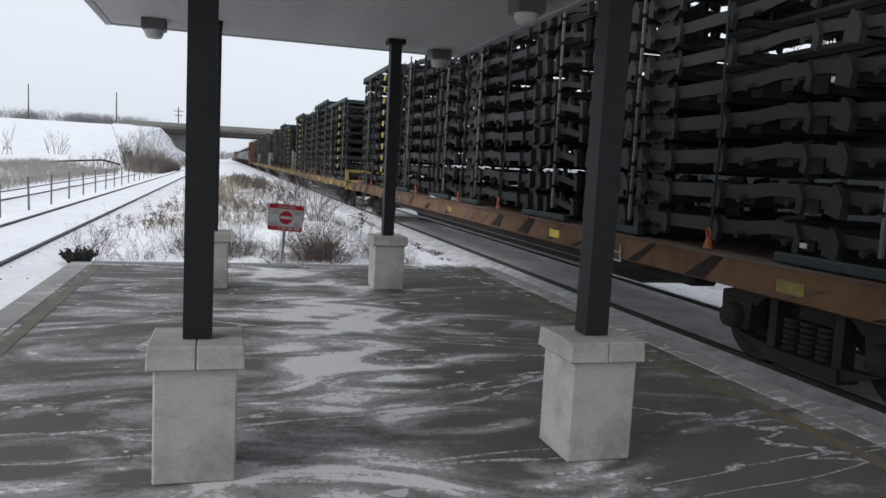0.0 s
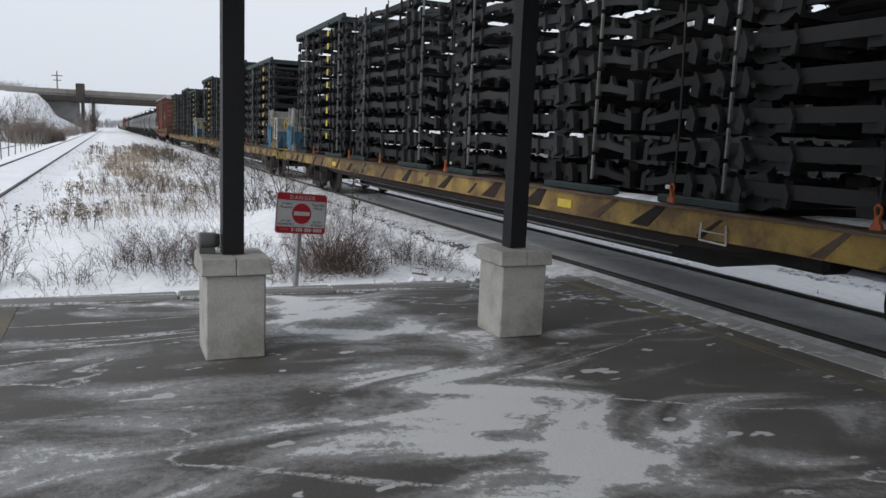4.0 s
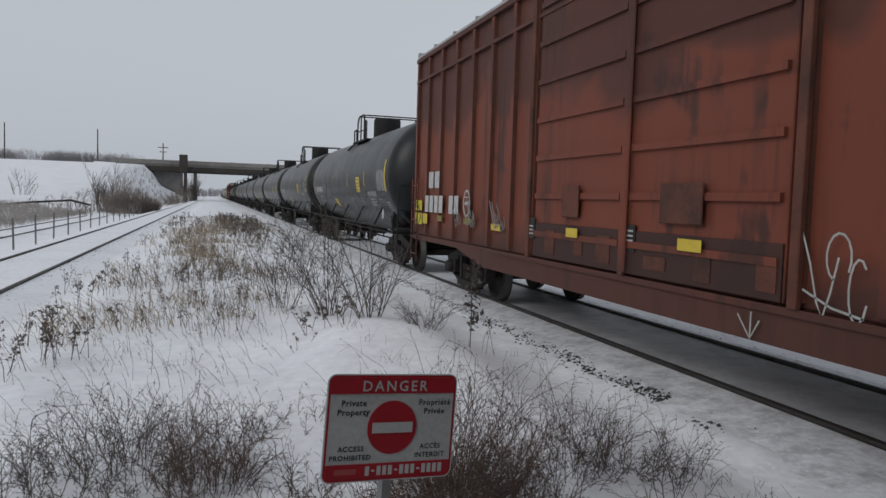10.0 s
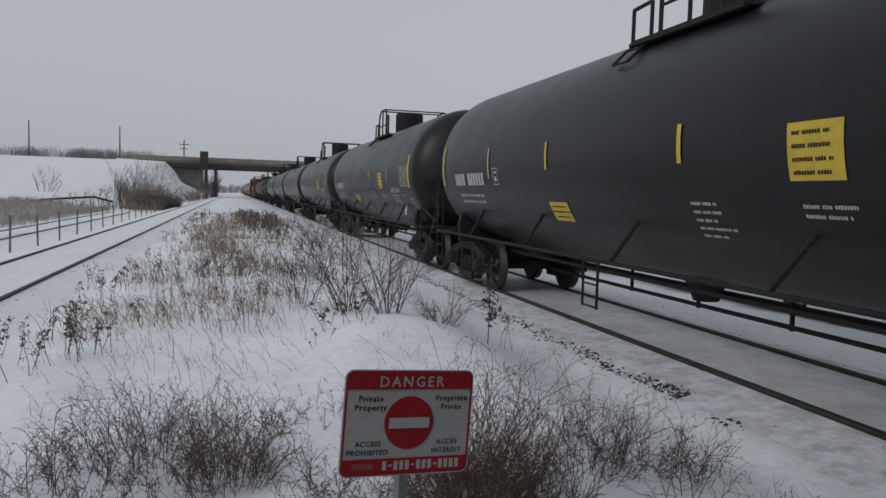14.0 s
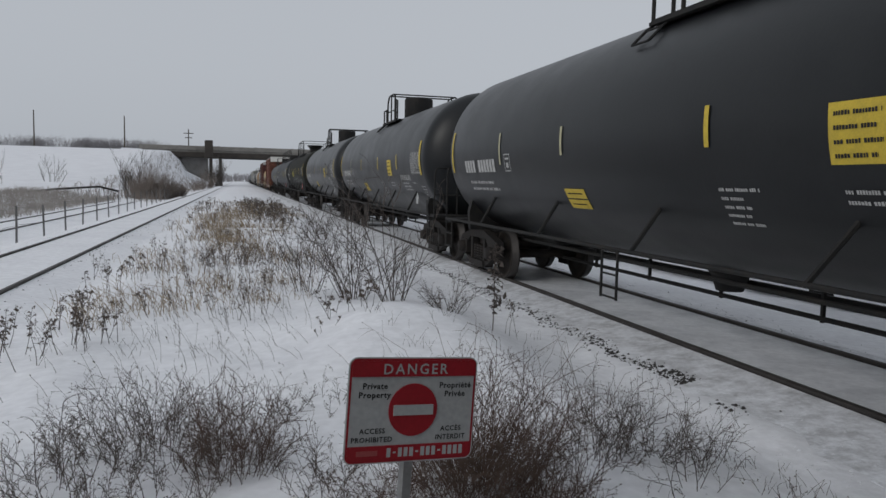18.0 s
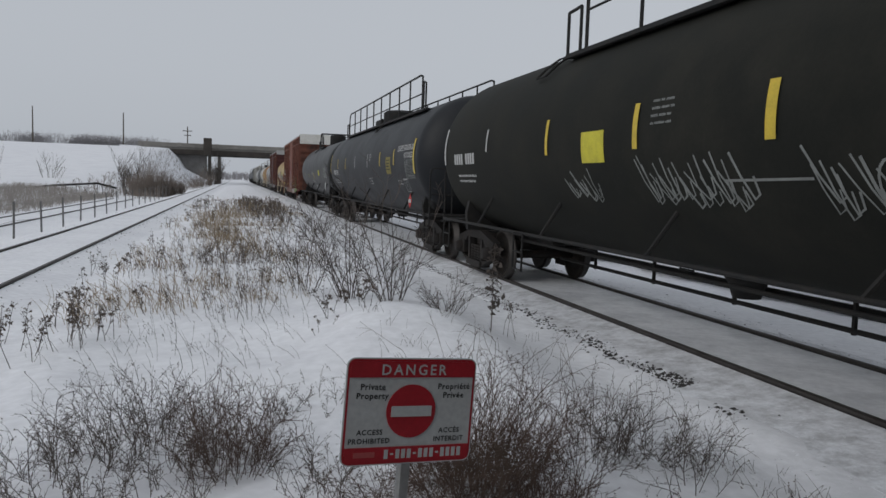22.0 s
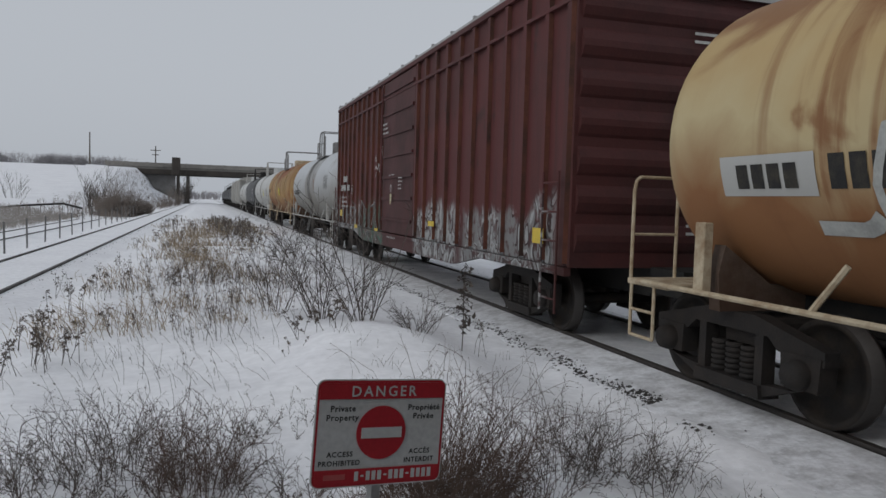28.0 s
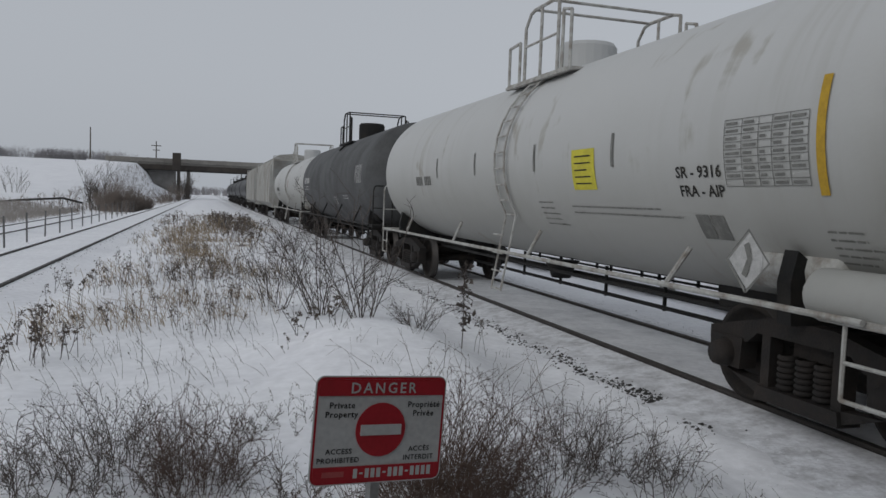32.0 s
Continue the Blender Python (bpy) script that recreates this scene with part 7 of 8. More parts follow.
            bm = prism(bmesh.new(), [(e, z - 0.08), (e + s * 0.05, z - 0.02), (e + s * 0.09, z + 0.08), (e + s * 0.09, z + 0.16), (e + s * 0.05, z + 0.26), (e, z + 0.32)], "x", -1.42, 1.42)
            part("end_rib", bm, end or GRIME_SHADE, c)
        bm = prism(bmesh.new(), [(-1.5, zt - cap), (1.5, zt - cap), (1.5, zt + 0.17), (-1.5, zt + 0.17)], "y", *sorted((e + s * 0.095, e + s * 0.12)))
        part("roof_end", bm, cap_mat or ROOF_GREY, c, "pale end panel of the roof")
        lo, hi = sorted((e + s * 0.05, e + s * 0.75))
        part("end_sill", boxed(-0.35, lo, 0.72, 0.35, hi, 1.04), DARK_IRON, c)
        bm = bmesh.new()
        for k in range(9):
            rod(bm, (0.85, e + s * 0.14, 0.8 + 0.36 * k), (1.35, e + s * 0.14, 0.8 + 0.36 * k), 0.014, 5)
        for x in (0.85, 1.35):
            rod(bm, (x, e + s * 0.14, 0.7), (x, e + s * 0.14, 3.8), 0.016, 5)
        part("end_ladder", bm, mat, c)
        if s < 0:
            continue
        rodx = -1.15
        bm = rod(bmesh.new(), (rodx, e + s * 0.3, 0.95), (rodx, e + s * 0.3, 2.2), 0.02, 6)
        lathe(bm, [(0, 0.26), (0.03, 0.29), (0.06, 0.26), (0.03, 0.23), (0, 0.26)], 20, "y", (rodx, e + s * 0.3, 2.2))
        part("hand_brake", bm, mat, c)
    part("centre_sill", boxed(-0.28, a + 0.05, 0.66, 0.28, b - 0.05, 1.015), DARK_IRON, c)
    # marks
    X = -1.550
    part("reflector", on_side([flat_rect(-0.17, 0, 0.17, 0.20, 1)], a + 0.75, 1.28, X), YELLOW_MARK, c)
    part("reflector", on_side([flat_rect(-0.17, 0, 0.17, 0.20, 1)], b - 0.95, 1.28, X), YELLOW_MARK, c)
    if mat is not MAROON_SIDE:
        part("reflector", on_side([flat_rect(-0.2, 0, 0.2, 0.10, 1)], d1 + 1.4, 1.32, X), YELLOW_MARK, c)
    part("reflector", on_side([flat_rect(-0.2, 0, 0.2, 0.10, 1)], d0 - 1.4, 1.32, X), YELLOW_MARK, c)
    if crest:
        edge = [(0, -0.38), (-0.15, -0.30), (-0.23, -0.1), (-0.23, 0.34), (-0.25, 0.52), (-0.10, 0.55), (0, 0.62), (0.10, 0.55), (0.25, 0.52), (0.23, 0.34), (0.23, -0.1), (0.15, -0.30)]
        band = [(-0.205, 0.22), (-0.205, 0.34), (-0.225, 0.50), (-0.09, 0.525), (0, 0.59), (0.09, 0.525), (0.225, 0.50), (0.205, 0.34), (0.205, 0.22)]
        edge, band = [(u * 0.8, v * 0.74) for u, v in edge], [(u * 0.8, v * 0.74) for u, v in band]
        yc = a + 2.08
        k = part("crest", on_side([(edge, [tuple(range(12))])], yc, 2.74, X), WHITE_MARK, c, "white shield-shaped emblem")
        part("crest_band", on_side([(band, [tuple(range(9))])], yc, 2.74, X - 0.004), BLACK_MARK, k, "dark upper band")
        part("crest_bar", on_side([flat_rect(-0.10, 0.30, 0.10, 0.335, 1), flat_rect(-0.12, 0.21, 0.12, 0.245, 1)], yc, 2.74, X - 0.008), WHITE_MARK, k)
        for y, w in ((-1.05, 0.33), (1.20, 0.22)):
            part("door_plate", boxed(-1.605, y - w, 1.60, -1.58, y + w, 1.98, bevel=0.008), GRIME_SHADE, c, "dark plate on the door")
        for lo, hi in ((d0 + 0.05, -0.06), (0.06, d1 - 0.05)):
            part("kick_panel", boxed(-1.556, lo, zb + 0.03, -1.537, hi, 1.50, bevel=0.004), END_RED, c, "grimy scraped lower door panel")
            for k in range(3):
                y, w = lo + (hi - lo) * (k + rng.uniform(0.2, 0.7)) / 3, rng.uniform(0.10, 0.22)
                part("patch_plate", boxed(-1.566, y - w, zb + rng.uniform(0.06, 0.14), -1.556, y + w, zb + rng.uniform(0.22, 0.40)), GRIME_SHADE, c, "dark welded patch")
        for y, n in ((-0.15, 4), (2.38, 3)):
            part("notice_panel", boxed(-1.570, y - 0.10, 1.28, -1.560, y + 0.10, 1.56), BLACK_MARK, c, "small dark notice")
            part("notice_print", on_side([flat_rect(-0.07, 0.05 * k, 0.07, 0.05 * k + 0.018, 1) for k in range(n)], y, 1.34, -1.574), WHITE_MARK, c)
        for y in (0.0, d0 - 0.10, d1 + 0.10):
            part("door_post", boxed(-1.59, y - 0.05, zb, -1.535, y + 0.05, zt - 0.1, bevel=0.008), GRIME_SHADE if y else mat, c)
        for y, w in ((1.12, 0.3), (-1.22, 0.36), (-3.6, 0.3), (-4.95, 0.34), (5.15, 0.4), (6.81, 0.3)):
            part("reflector", on_side([flat_rect(-w / 2, 0, w / 2, 0.11, 1)], y, 1.36, -1.60 if abs(y) < 2.4 else X), YELLOW_MARK if abs(y) < 2.4 else DULL_YELLOW, c)
        chalk = ([(-0.30, 0.55), (-0.20, 0.30), (-0.12, 0.02), (-0.06, -0.08), (0.0, 0.10), (0.06, 0.36)], [(0.06 + 0.11 * math.cos(q), 0.36 + 0.17 * math.sin(q)) for q in np.linspace(-0.6, 4.4, 12)],
                 [(0.24 + 0.08 * math.cos(q), 0.14 + 0.22 * math.sin(q)) for q in np.linspace(0.8, 5.9, 12)], [(-0.26, 0.10), (0.02, 0.0), (0.30, -0.04)])
        part("graffiti", on_side([ribbon(q, 0.009) for q in chalk], -2.82, 1.08, X - 0.004), GRAFFITI[0], c, "white chalk scrawl")
        part("graffiti", on_side([ribbon(q, 0.009) for q in ([(-0.16, 0.12), (0, -0.06), (0.10, 0.10)], [(0, 0.16), (0, -0.06)])], -2.04, 0.78, -1.566), GRAFFITI[0], c, "white chalk arrow")
        for y, w in ((a + 3.6, 0.6), (5.2, 0.3), (3.9, 0.4), (5.9, 0.3)):
            part("graffiti", on_side(tag_strokes(rng, w, 0.5, 4), y, 1.3, X - 0.004), GRAFFITI[5], c, "pale chalk scrawl")
        part("blue_tag", on_side([flat_rect(-0.09, 0, 0.09, 0.18, 1)], a + 1.2, 1.55, X), BLUE_PANEL, c, "small blue tag")
        part("data_plate", on_side([flat_rect(-0.21, -0.14, 0.21, 0.14, 1)], a + 1.2, 1.29, X), BLACK_MARK, c, "dark data plate")
        part("plate_rim", on_side(frame_mark(0.22, 0.15, 0.022) + [flat_rect(-0.01, -0.14, 0.01, 0.14, 1), flat_rect(-0.21, -0.04, 0.21, -0.03, 1)], a + 1.2, 1.29, X - 0.004), WHITE_MARK, c)
        part("notice_panel", on_side([flat_rect(-0.26, 0.29, 0.26, 0.54, 1)], a + 0.40, 1.14, X), YELLOW_MARK, c, "yellow notice panel")
        part("notice_panel", on_side([flat_rect(-0.28, 0.0, 0.28, 0.27, 1)], a + 0.40, 1.14, X), LIME_MARK, c, "dirty yellow notice panel")
        part("notice_print", on_side([flat_rect(-0.22, 0.05 + 0.07 * k, 0.2, 0.08 + 0.07 * k, 1) for k in range(3)], a + 0.40, 1.14, X - 0.004), BLACK_MARK, c)
        part("notice_panel", on_side([flat_rect(-0.24, 0.29, 0.24, 0.5, 1), flat_rect(-0.26, 0.0, 0.26, 0.24, 1)], b - 0.45, 1.25, X), LIME_MARK, c, "dirty yellow notice panel")
        part("small_print", on_side(bars(3, 0.5, 0.05, 0.06, rng, 0.4), a + 4.3, 1.5, X), WHITE_MARK, c)
        part("small_print", on_side(bars(4, 0.4, 0.05, 0.06, rng, 0.4), a + 2.1, 1.55, X), WHITE_MARK, c)
        each("number_bar", on_side, mark_bars(2, 0.82, 0.32), (7.26, 2.0, X), WHITE_MARK, c)
        each("number_bar", on_side, mark_bars(7, 2.26, 0.33), (6.77, 1.52, X), WHITE_MARK, c)
        part("class_mark", on_side([ribbon([(0.17 * math.cos(q), 0.22 * math.sin(q)) for q in np.linspace(0, 6.283, 17)], 0.016), flat_rect(-0.1, -0.03, 0.1, 0.03, 1), flat_rect(-0.17, 0.10, 0.17, 0.115, 1)], 5.22, 1.72, X), WHITE_MARK, c)
    else:
        each("number_bar", on_side, mark_bars(3, 0.7, 0.18), (b - 1.6, 2.35, X), GRAFFITI[0], c)
        each("number_bar", on_side, mark_bars(7, 1.5, 0.18), (b - 1.6, 2.08, X), GRAFFITI[0], c)
        part("small_print", on_side(bars(3, 1.2, 0.06, 0.08, rng, 0.3), b - 1.6, 1.85, X), WHITE_MARK, c)
        part("small_print", on_side(bars(3, 0.7, 0.045, 0.06, rng, 0.4), d1 - 0.6, 3.6, -1.60), WHITE_MARK, c)
        part("small_print", on_side(bars(4, 0.4, 0.03, 0.05, rng, 0.4), d0 + 0.9, 2.3, -1.60), WHITE_MARK, c)
    # end print, towards the camera's side
    bm = bmesh.new()
    for z0, w in ((3.95, 0.55), (3.25, 0.4), (2.75, 0.6), (1.55, 0.5)):
        for k in range(2):
            vs = [bm.verts.new((0.1 + u, a - 0.105, z0 - 0.1 * k + v)) for u, v in ((0, 0), (w, 0), (w, 0.035), (0, 0.035))]
            bm.faces.new(vs)
    bmesh.ops.recalc_face_normals(bm, faces=bm.faces)
    part("end_print", bm, GRAFFITI[8] if crest else WHITE_MARK, c)
    CARS.append((c, mid))
    return c


def bold_tag(c, y, z, x, glyphs):
    """Old block lettering: pale edge strokes over dark ones."""
    low, high = [ribbon([(u + 0.025, v - 0.018) for u, v in g], 0.028) for g in glyphs], [ribbon(g, 0.010) for g in glyphs]
    for dark, pale in zip(low, high):
        p = part("graffiti", on_side([dark], y, z, x), GRAFFITI[3], c, "dark sprayed outline")
        part("graffiti_edge", on_side([pale], y, z, x - 0.004), GRAFFITI[0], p, "white sprayed edge")


def maroon_prints(c):
    """Lettering, chalk and stencils on the near side of the maroon car."""
    bold_tag(c, 3.0, 0.86, -1.552, (
        [(-1.02, 0.93), (-0.62, 0.78), (-0.64, 0.55)], [(-0.98, 0.88), (-1.02, 0.58), (-0.86, 0.30), (-0.76, 0.12), (-0.78, -0.10)], [(-1.36, 0.50), (-1.16, 0.68), (-1.22, 0.38), (-1.06, 0.20), (-1.02, -0.06)],
        [(-0.56, 0.76), (-0.32, 0.68), (-0.44, 0.50), (-0.32, 0.32), (-0.48, 0.20)], [(0.06, 0.60), (0.12, 0.34), (0.0, 0.14), (0.14, -0.10)], [(-0.30, 0.0), (-0.10, 0.16), (0.0, -0.08)],
        [(0.36, 0.78), (0.76, 0.90), (0.88, 0.70), (0.54, 0.46), (0.44, 0.30)], [(0.92, 0.42), (1.06, 0.22), (0.88, 0.10), (1.04, -0.08)], [(0.48, 0.02), (0.64, -0.14), (0.58, -0.26)]))
    bold_tag(c, 6.2, 0.90, -1.552, (
        [(-1.5, 0.70), (-1.3, 0.30), (-1.35, 0.0)], [(-0.9, 0.72), (-0.55, 0.68), (-0.75, 0.35), (-0.5, 0.05)], [(-0.1, 0.70), (0.0, 0.30), (0.25, 0.50), (0.3, 0.05)], [(0.6, 0.68), (1.1, 0.70), (0.85, 0.30), (1.15, 0.0)]))
    for k, pts in enumerate(([(-0.34, 0.44), (-0.22, 0.52), (-0.25, 0.40), (-0.14, 0.43)], [(-0.30, 0.20), (-0.20, 0.26), (-0.06, 0.22), (-0.02, 0.16)], [(0.06, 0.32), (0.14, 0.22), (0.22, 0.10)], [(0.06, 0.20), (0.20, 0.30)], [(-0.28, -0.02), (-0.12, 0.12)])):
        part("scratch", on_side([ribbon(pts, (0.022, 0.026, 0.018, 0.016, 0.013)[k])], 1.98, 2.40, -1.552), WHITE_MARK, c, "scraped white paint")
    rng = random.Random(9)
    part("small_print", on_side(bars(4, 0.14, 0.024, 0.045, rng, 0.3), 1.30, 3.1, -1.60), WHITE_MARK, c)
    part("small_print", on_side(bars(1, 0.55, 0.026, 0.05, rng, 0.0), 0.25, 2.38, -1.60), WHITE_MARK, c)
    part("class_mark", on_side([ribbon([(0.062 * math.cos(q), 0.075 * math.sin(q)) for q in np.linspace(0, 6.283, 17)], 0.011), flat_rect(-0.008, -0.03, 0.008, 0.045, 1)], 0.30, 2.09, -1.60), WHITE_MARK, c)
    part("data_plate", on_side([flat_rect(-0.075, 0.03, 0.075, 0.11, 1), flat_rect(-0.075, -0.05, 0.075, 0.02, 2), flat_rect(-0.075, -0.12, 0.02, -0.06, 1)], 0.30, 1.84, -1.60), PALE_MARK, c)
    part("small_print", on_side(bars(1, 1.0, 0.032, 0.05, rng, 0.2), 0.10, 0.93, -1.60), WHITE_MARK, c)
    for y in (4.74, 2.0):
        part("reflector", on_side([flat_rect(-0.2, 0, 0.2, 0.10, 1)], y, 0.99, -1.556), YELLOW_MARK, c)
    part("class_mark", on_side(frame_mark(0.10, 0.13) + [flat_rect(-0.04, 0.02, 0.04, 0.05, 1), flat_rect(-0.012, -0.08, 0.012, 0.03, 1)], 5.45, 2.10, -1.552), WHITE_MARK, c)


# ---------------------------------------------------------------- flat cars and their load
def flat_car(y0, y1, label, seed, lead="", trail="", sill=None):
    rng, mid = random.Random(seed), (y0 + y1) / 2
    c = thing("flat_car", label, "flat car", "flat cars in the train", pose(0, mid, 0))
    half = (y1 - y0) / 2
    running_gear(c, half, half - 3.8)
    h = half - 0.62
    part("deck", boxed(-1.36, -h, 1.00, 1.36, h, 1.06), STEP_BROWN, c, "rusty wooden and steel deck")
    for sx in (-1, 1):
        lo, hi = sorted((sx * 1.37, sx * 1.43))
        bm = prism(bmesh.new(), [(-h, 1.05), (h, 1.05), (h, 0.84), (h - 1.2, 0.79), (h - 5.2, 0.79), (h - 6.6, 0.77), (-h + 6.6, 0.77), (-h + 5.2, 0.79), (-h + 1.2, 0.79), (-h, 0.84)], "x", lo, hi)
        part("side_sill", bm, sill or DECK_YELLOW, c, "flaking painted side sill")
        lo, hi = sorted((sx * 1.36, sx * 1.47))
        part("top_flange", boxed(lo, -h, 1.05, hi, h, 1.075), STEP_BROWN, c)
        # Strip below the side sill, with the shadow there put into its colour.
        lo, hi = sorted((sx * 1.28, sx * 1.36))
        part("lower_sill", prism(bmesh.new(), [(-h + 5.2, 0.785), (h - 5.2, 0.785), (h - 5.6, 0.71), (h - 6.6, 0.66), (-h + 6.6, 0.66), (-h + 5.6, 0.71)], "x", lo, hi), SILL_BROWN_SHADE, c, "rust-brown lower sill with shadow in its colour")
        y = -h + 0.9
        while y < h - 0.6:
            w, tilt = rng.choice((0.05, 0.07, 0.10, 0.16, 0.22)), rng.choice((0.14, 0.18, 0.22))
            lo, hi = sorted((sx * 1.43, sx * 1.438))
            top = 1.045 if rng.random() < 0.6 else rng.uniform(0.93, 1.01)
            bm = prism(bmesh.new(), [(y - w + tilt, 0.80), (y + w + tilt, 0.80), (y + w * 0.5 - tilt, top), (y - w * 0.5 - tilt, top)], "x", lo, hi)
            part("side_plate", bm, SILL_BROWN_SHADE if rng.random() < 0.7 else STEP_BROWN, c)
            y += rng.uniform(0.7, 1.7)
        for k in range(4):
            y = -h + 3.1 + 5.3 * k + rng.uniform(-0.8, 0.8)
            lo, hi = sorted((sx * 1.43, sx * 1.442))
            part("reflector", boxed(lo, y - 0.15, 0.85, hi, y + 0.17, 0.955), YELLOW_MARK if k % 2 else DULL_YELLOW, c, "yellow reflective strip")
        bm = path_rod(bmesh.new(), [(sx * 1.455, -h + 5.76, 0.95), (sx * 1.455, -h + 5.74, 0.76), (sx * 1.455, -h + 6.10, 0.77), (sx * 1.455, -h + 6.09, 0.95)], 0.011, 6)
        rod(bm, (sx * 1.455, -h + 5.75, 0.86), (sx * 1.455, -h + 6.09, 0.865), 0.007)
        part("side_step", bm, WHITE_IRON, c, "white steel foot step")
        for x, z, a in ((1.18, 0.52, 0.03), (1.10, 0.60, 0.02)):
            part("brake_rod", rod(bmesh.new(), (sx * x, -h + 6.8, z), (sx * x, h - 6.8, z - a), 0.013, 5), OLD_IRON, c, "worn grey brake rod")
        for y in (-h + 0.35, h - 0.35):
            part("sill_step", path_rod(bmesh.new(), [(sx * 1.40, y - 0.24, 0.86), (sx * 1.40, y - 0.24, 0.36), (sx * 1.40, y + 0.24, 0.36), (sx * 1.40, y + 0.24, 0.86)], 0.022, 6), DARK_IRON, c)
    for k in range(9):
        y, x, q = rng.uniform(-h + 1.5, h - 1.5), rng.uniform(-1.2, 1.0), rng.uniform(0.4, 1.5)
        bm = bmesh.new()
        rings = [[bm.verts.new((x + 0.22 * f * math.sin(a * 0.7) * (1 + 0.3 * math.sin(3 * a + k)), y + q * f * math.cos(a * 0.7), 1.062 + z)) for a in range(9)] for f, z in ((1.0, -0.01), (0.7, 0.03), (0.3, 0.05))]
        for ra, rb in zip(rings, rings[1:]):
            for i in range(9):
                bm.faces.new((ra[i], ra[(i + 1) % 9], rb[(i + 1) % 9], rb[i]))
        bm.faces.new(rings[-1])
        bmesh.ops.recalc_face_normals(bm, faces=bm.faces)
        part("snow_patch", bm, SHOULDER, c, "blown snow lying on the deck")
    each("number_bar", on_side, mark_bars(4, 0.30, 0.09), (h - 8.3, 0.87, -1.462), GRAFFITI[7], c)
    each("number_bar", on_side, mark_bars(6, 0.48, 0.09), (h - 9.2, 0.87, -1.462), GRAFFITI[7], c)
    part("centre_sill", prism(bmesh.new(), [(-h + 0.2, 1.0), (h - 0.2, 1.0), (h - 0.2, 0.72), (h - 5.2, 0.70), (h - 6.8, 0.34), (-h + 6.8, 0.34), (-h + 5.2, 0.70), (-h + 0.2, 0.72)], "x", -0.50, 0.50), DARK_IRON, c)
    bm = bmesh.new()
    for i in range(12):
        y = -h + 1.5 + (2 * h - 3) * i / 11
        box(bm, -1.36, y - 0.05, 0.80, 1.36, y + 0.05, 0.995)
    part("cross_beams", bm, DARK_IRON, c)
    for s in (-1, 1):
        q0, q1 = sorted((s * (h - 7.2), s * (h - 5.0)))
        part("brake_rigging", boxed(-0.98, q0, 0.58, -0.60, q1, 0.80, bevel=0.05), DARK_IRON, c)
        part("brake_cylinder", lathe(bmesh.new(), [(-0.45, 0), (-0.45, 0.17), (0.4, 0.19), (0.45, 0.12), (0.45, 0)], 14, "y", (0.85, s * (h - 5.6), 0.68)), DARK_IRON, c)
        part("brake_lever", boxed(0.56, min(s * (h - 4.6), s * (h - 7.4)), 0.44, 0.66, max(s * (h - 4.6), s * (h - 7.4)), 0.62), DARK_IRON, c)
    part("brake_hose", path_rod(bmesh.new(), [(-0.6, -h - 0.1, 0.78), (-0.7, -h - 0.3, 0.55), (-0.75, -h - 0.1, 0.42), (-0.7, -h + 0.3, 0.55)], 0.03, 6), DARK_IRON, c)
    for s, kind in ((-1, lead), (1, trail)):
        e = s * h
        lo, hi = sorted((e, e - s * 0.16))
        part("end_sill", boxed(-1.42, lo, 0.74, 1.42, hi, 1.10, bevel=0.02), SIGN_YELLOW, c)
        if kind == "frame":
            for k in range(5):
                x = -1.36 + 0.68 * k
                bm = prism(bmesh.new(), [(e - s * 0.5, 1.10), (e - s * 0.02, 1.10), (e - s * 0.20, 1.50), (e - s * 0.32, 1.50)], "x", x - 0.05, x + 0.05)
                part("end_post", bm, SIGN_YELLOW, c)
            lo, hi = sorted((e - s * 0.34, e - s * 0.18))
            part("end_rail", boxed(-1.42, lo, 1.40, 1.42, hi, 1.50), SIGN_YELLOW, c)
        if kind in ("blue", "grey"):
            q0, q1 = sorted((e - s * 0.80, e - s * 1.38))
            if kind == "blue":
                part("end_box", boxed(-1.46, q0, 1.11, 1.46, q1, 1.70, bevel=0.015), BLUE_PANEL, c, "blue steel box")
                for x in (-1.46, 1.46):
                    part("box_cheek", prism(bmesh.new(), [(q0 - 0.03, 1.3), (q1 + 0.03, 1.3), (q1 + 0.03, 1.86), (q1 - 0.08, 1.90), (q1 - 0.13, 1.74), (q0 + 0.13, 1.74), (q0 + 0.08, 1.90), (q0 - 0.03, 1.86)], "x", x - 0.03, x + 0.03), BLUE_PANEL, c)
            for k in range(11):
                z = (1.70 if kind == "blue" else 1.15) + (0.066 if kind == "blue" else 0.112) * k
                part("slat", boxed(-1.40, q0 + 0.04, z, 1.40, q1 - 0.04, z + (0.05 if kind == "blue" else 0.088)), SLAT_GREY, c)
            for x in (-1.42, 1.42):
                for y in (q0 + 0.02, q1 - 0.02):
                    part("box_post", boxed(x - 0.035, y - 0.035, 1.1, x + 0.035, y + 0.035, 2.46), SLAT_GREY, c)
            if kind == "blue" and s < 0:
                w = part("brake_stand", boxed(-0.95, e + 0.42, 1.06, -0.80, e + 0.55, 2.12), SIGN_YELLOW, c, "yellow hand brake stand")
                bm = bmesh.new()
                lathe(bm, [(0, 0.21), (0.03, 0.24), (0.06, 0.21), (0.03, 0.18), (0, 0.21)], 24, "y", (-0.87, e + 0.34, 1.95))
                lathe(bm, [(0, 0), (0, 0.15), (0.05, 0.15), (0.05, 0)], 18, "y", (-0.87, e + 0.34, 1.95))
                for k in range(5):
                    q = 2 * math.pi * k / 5 + 0.3
                    rod(bm, (-0.87, e + 0.37, 1.95), (-0.87 + 0.21 * math.cos(q), e + 0.37, 1.95 + 0.21 * math.sin(q)), 0.028, 5)
                part("brake_wheel", bm, SIGN_YELLOW, w)
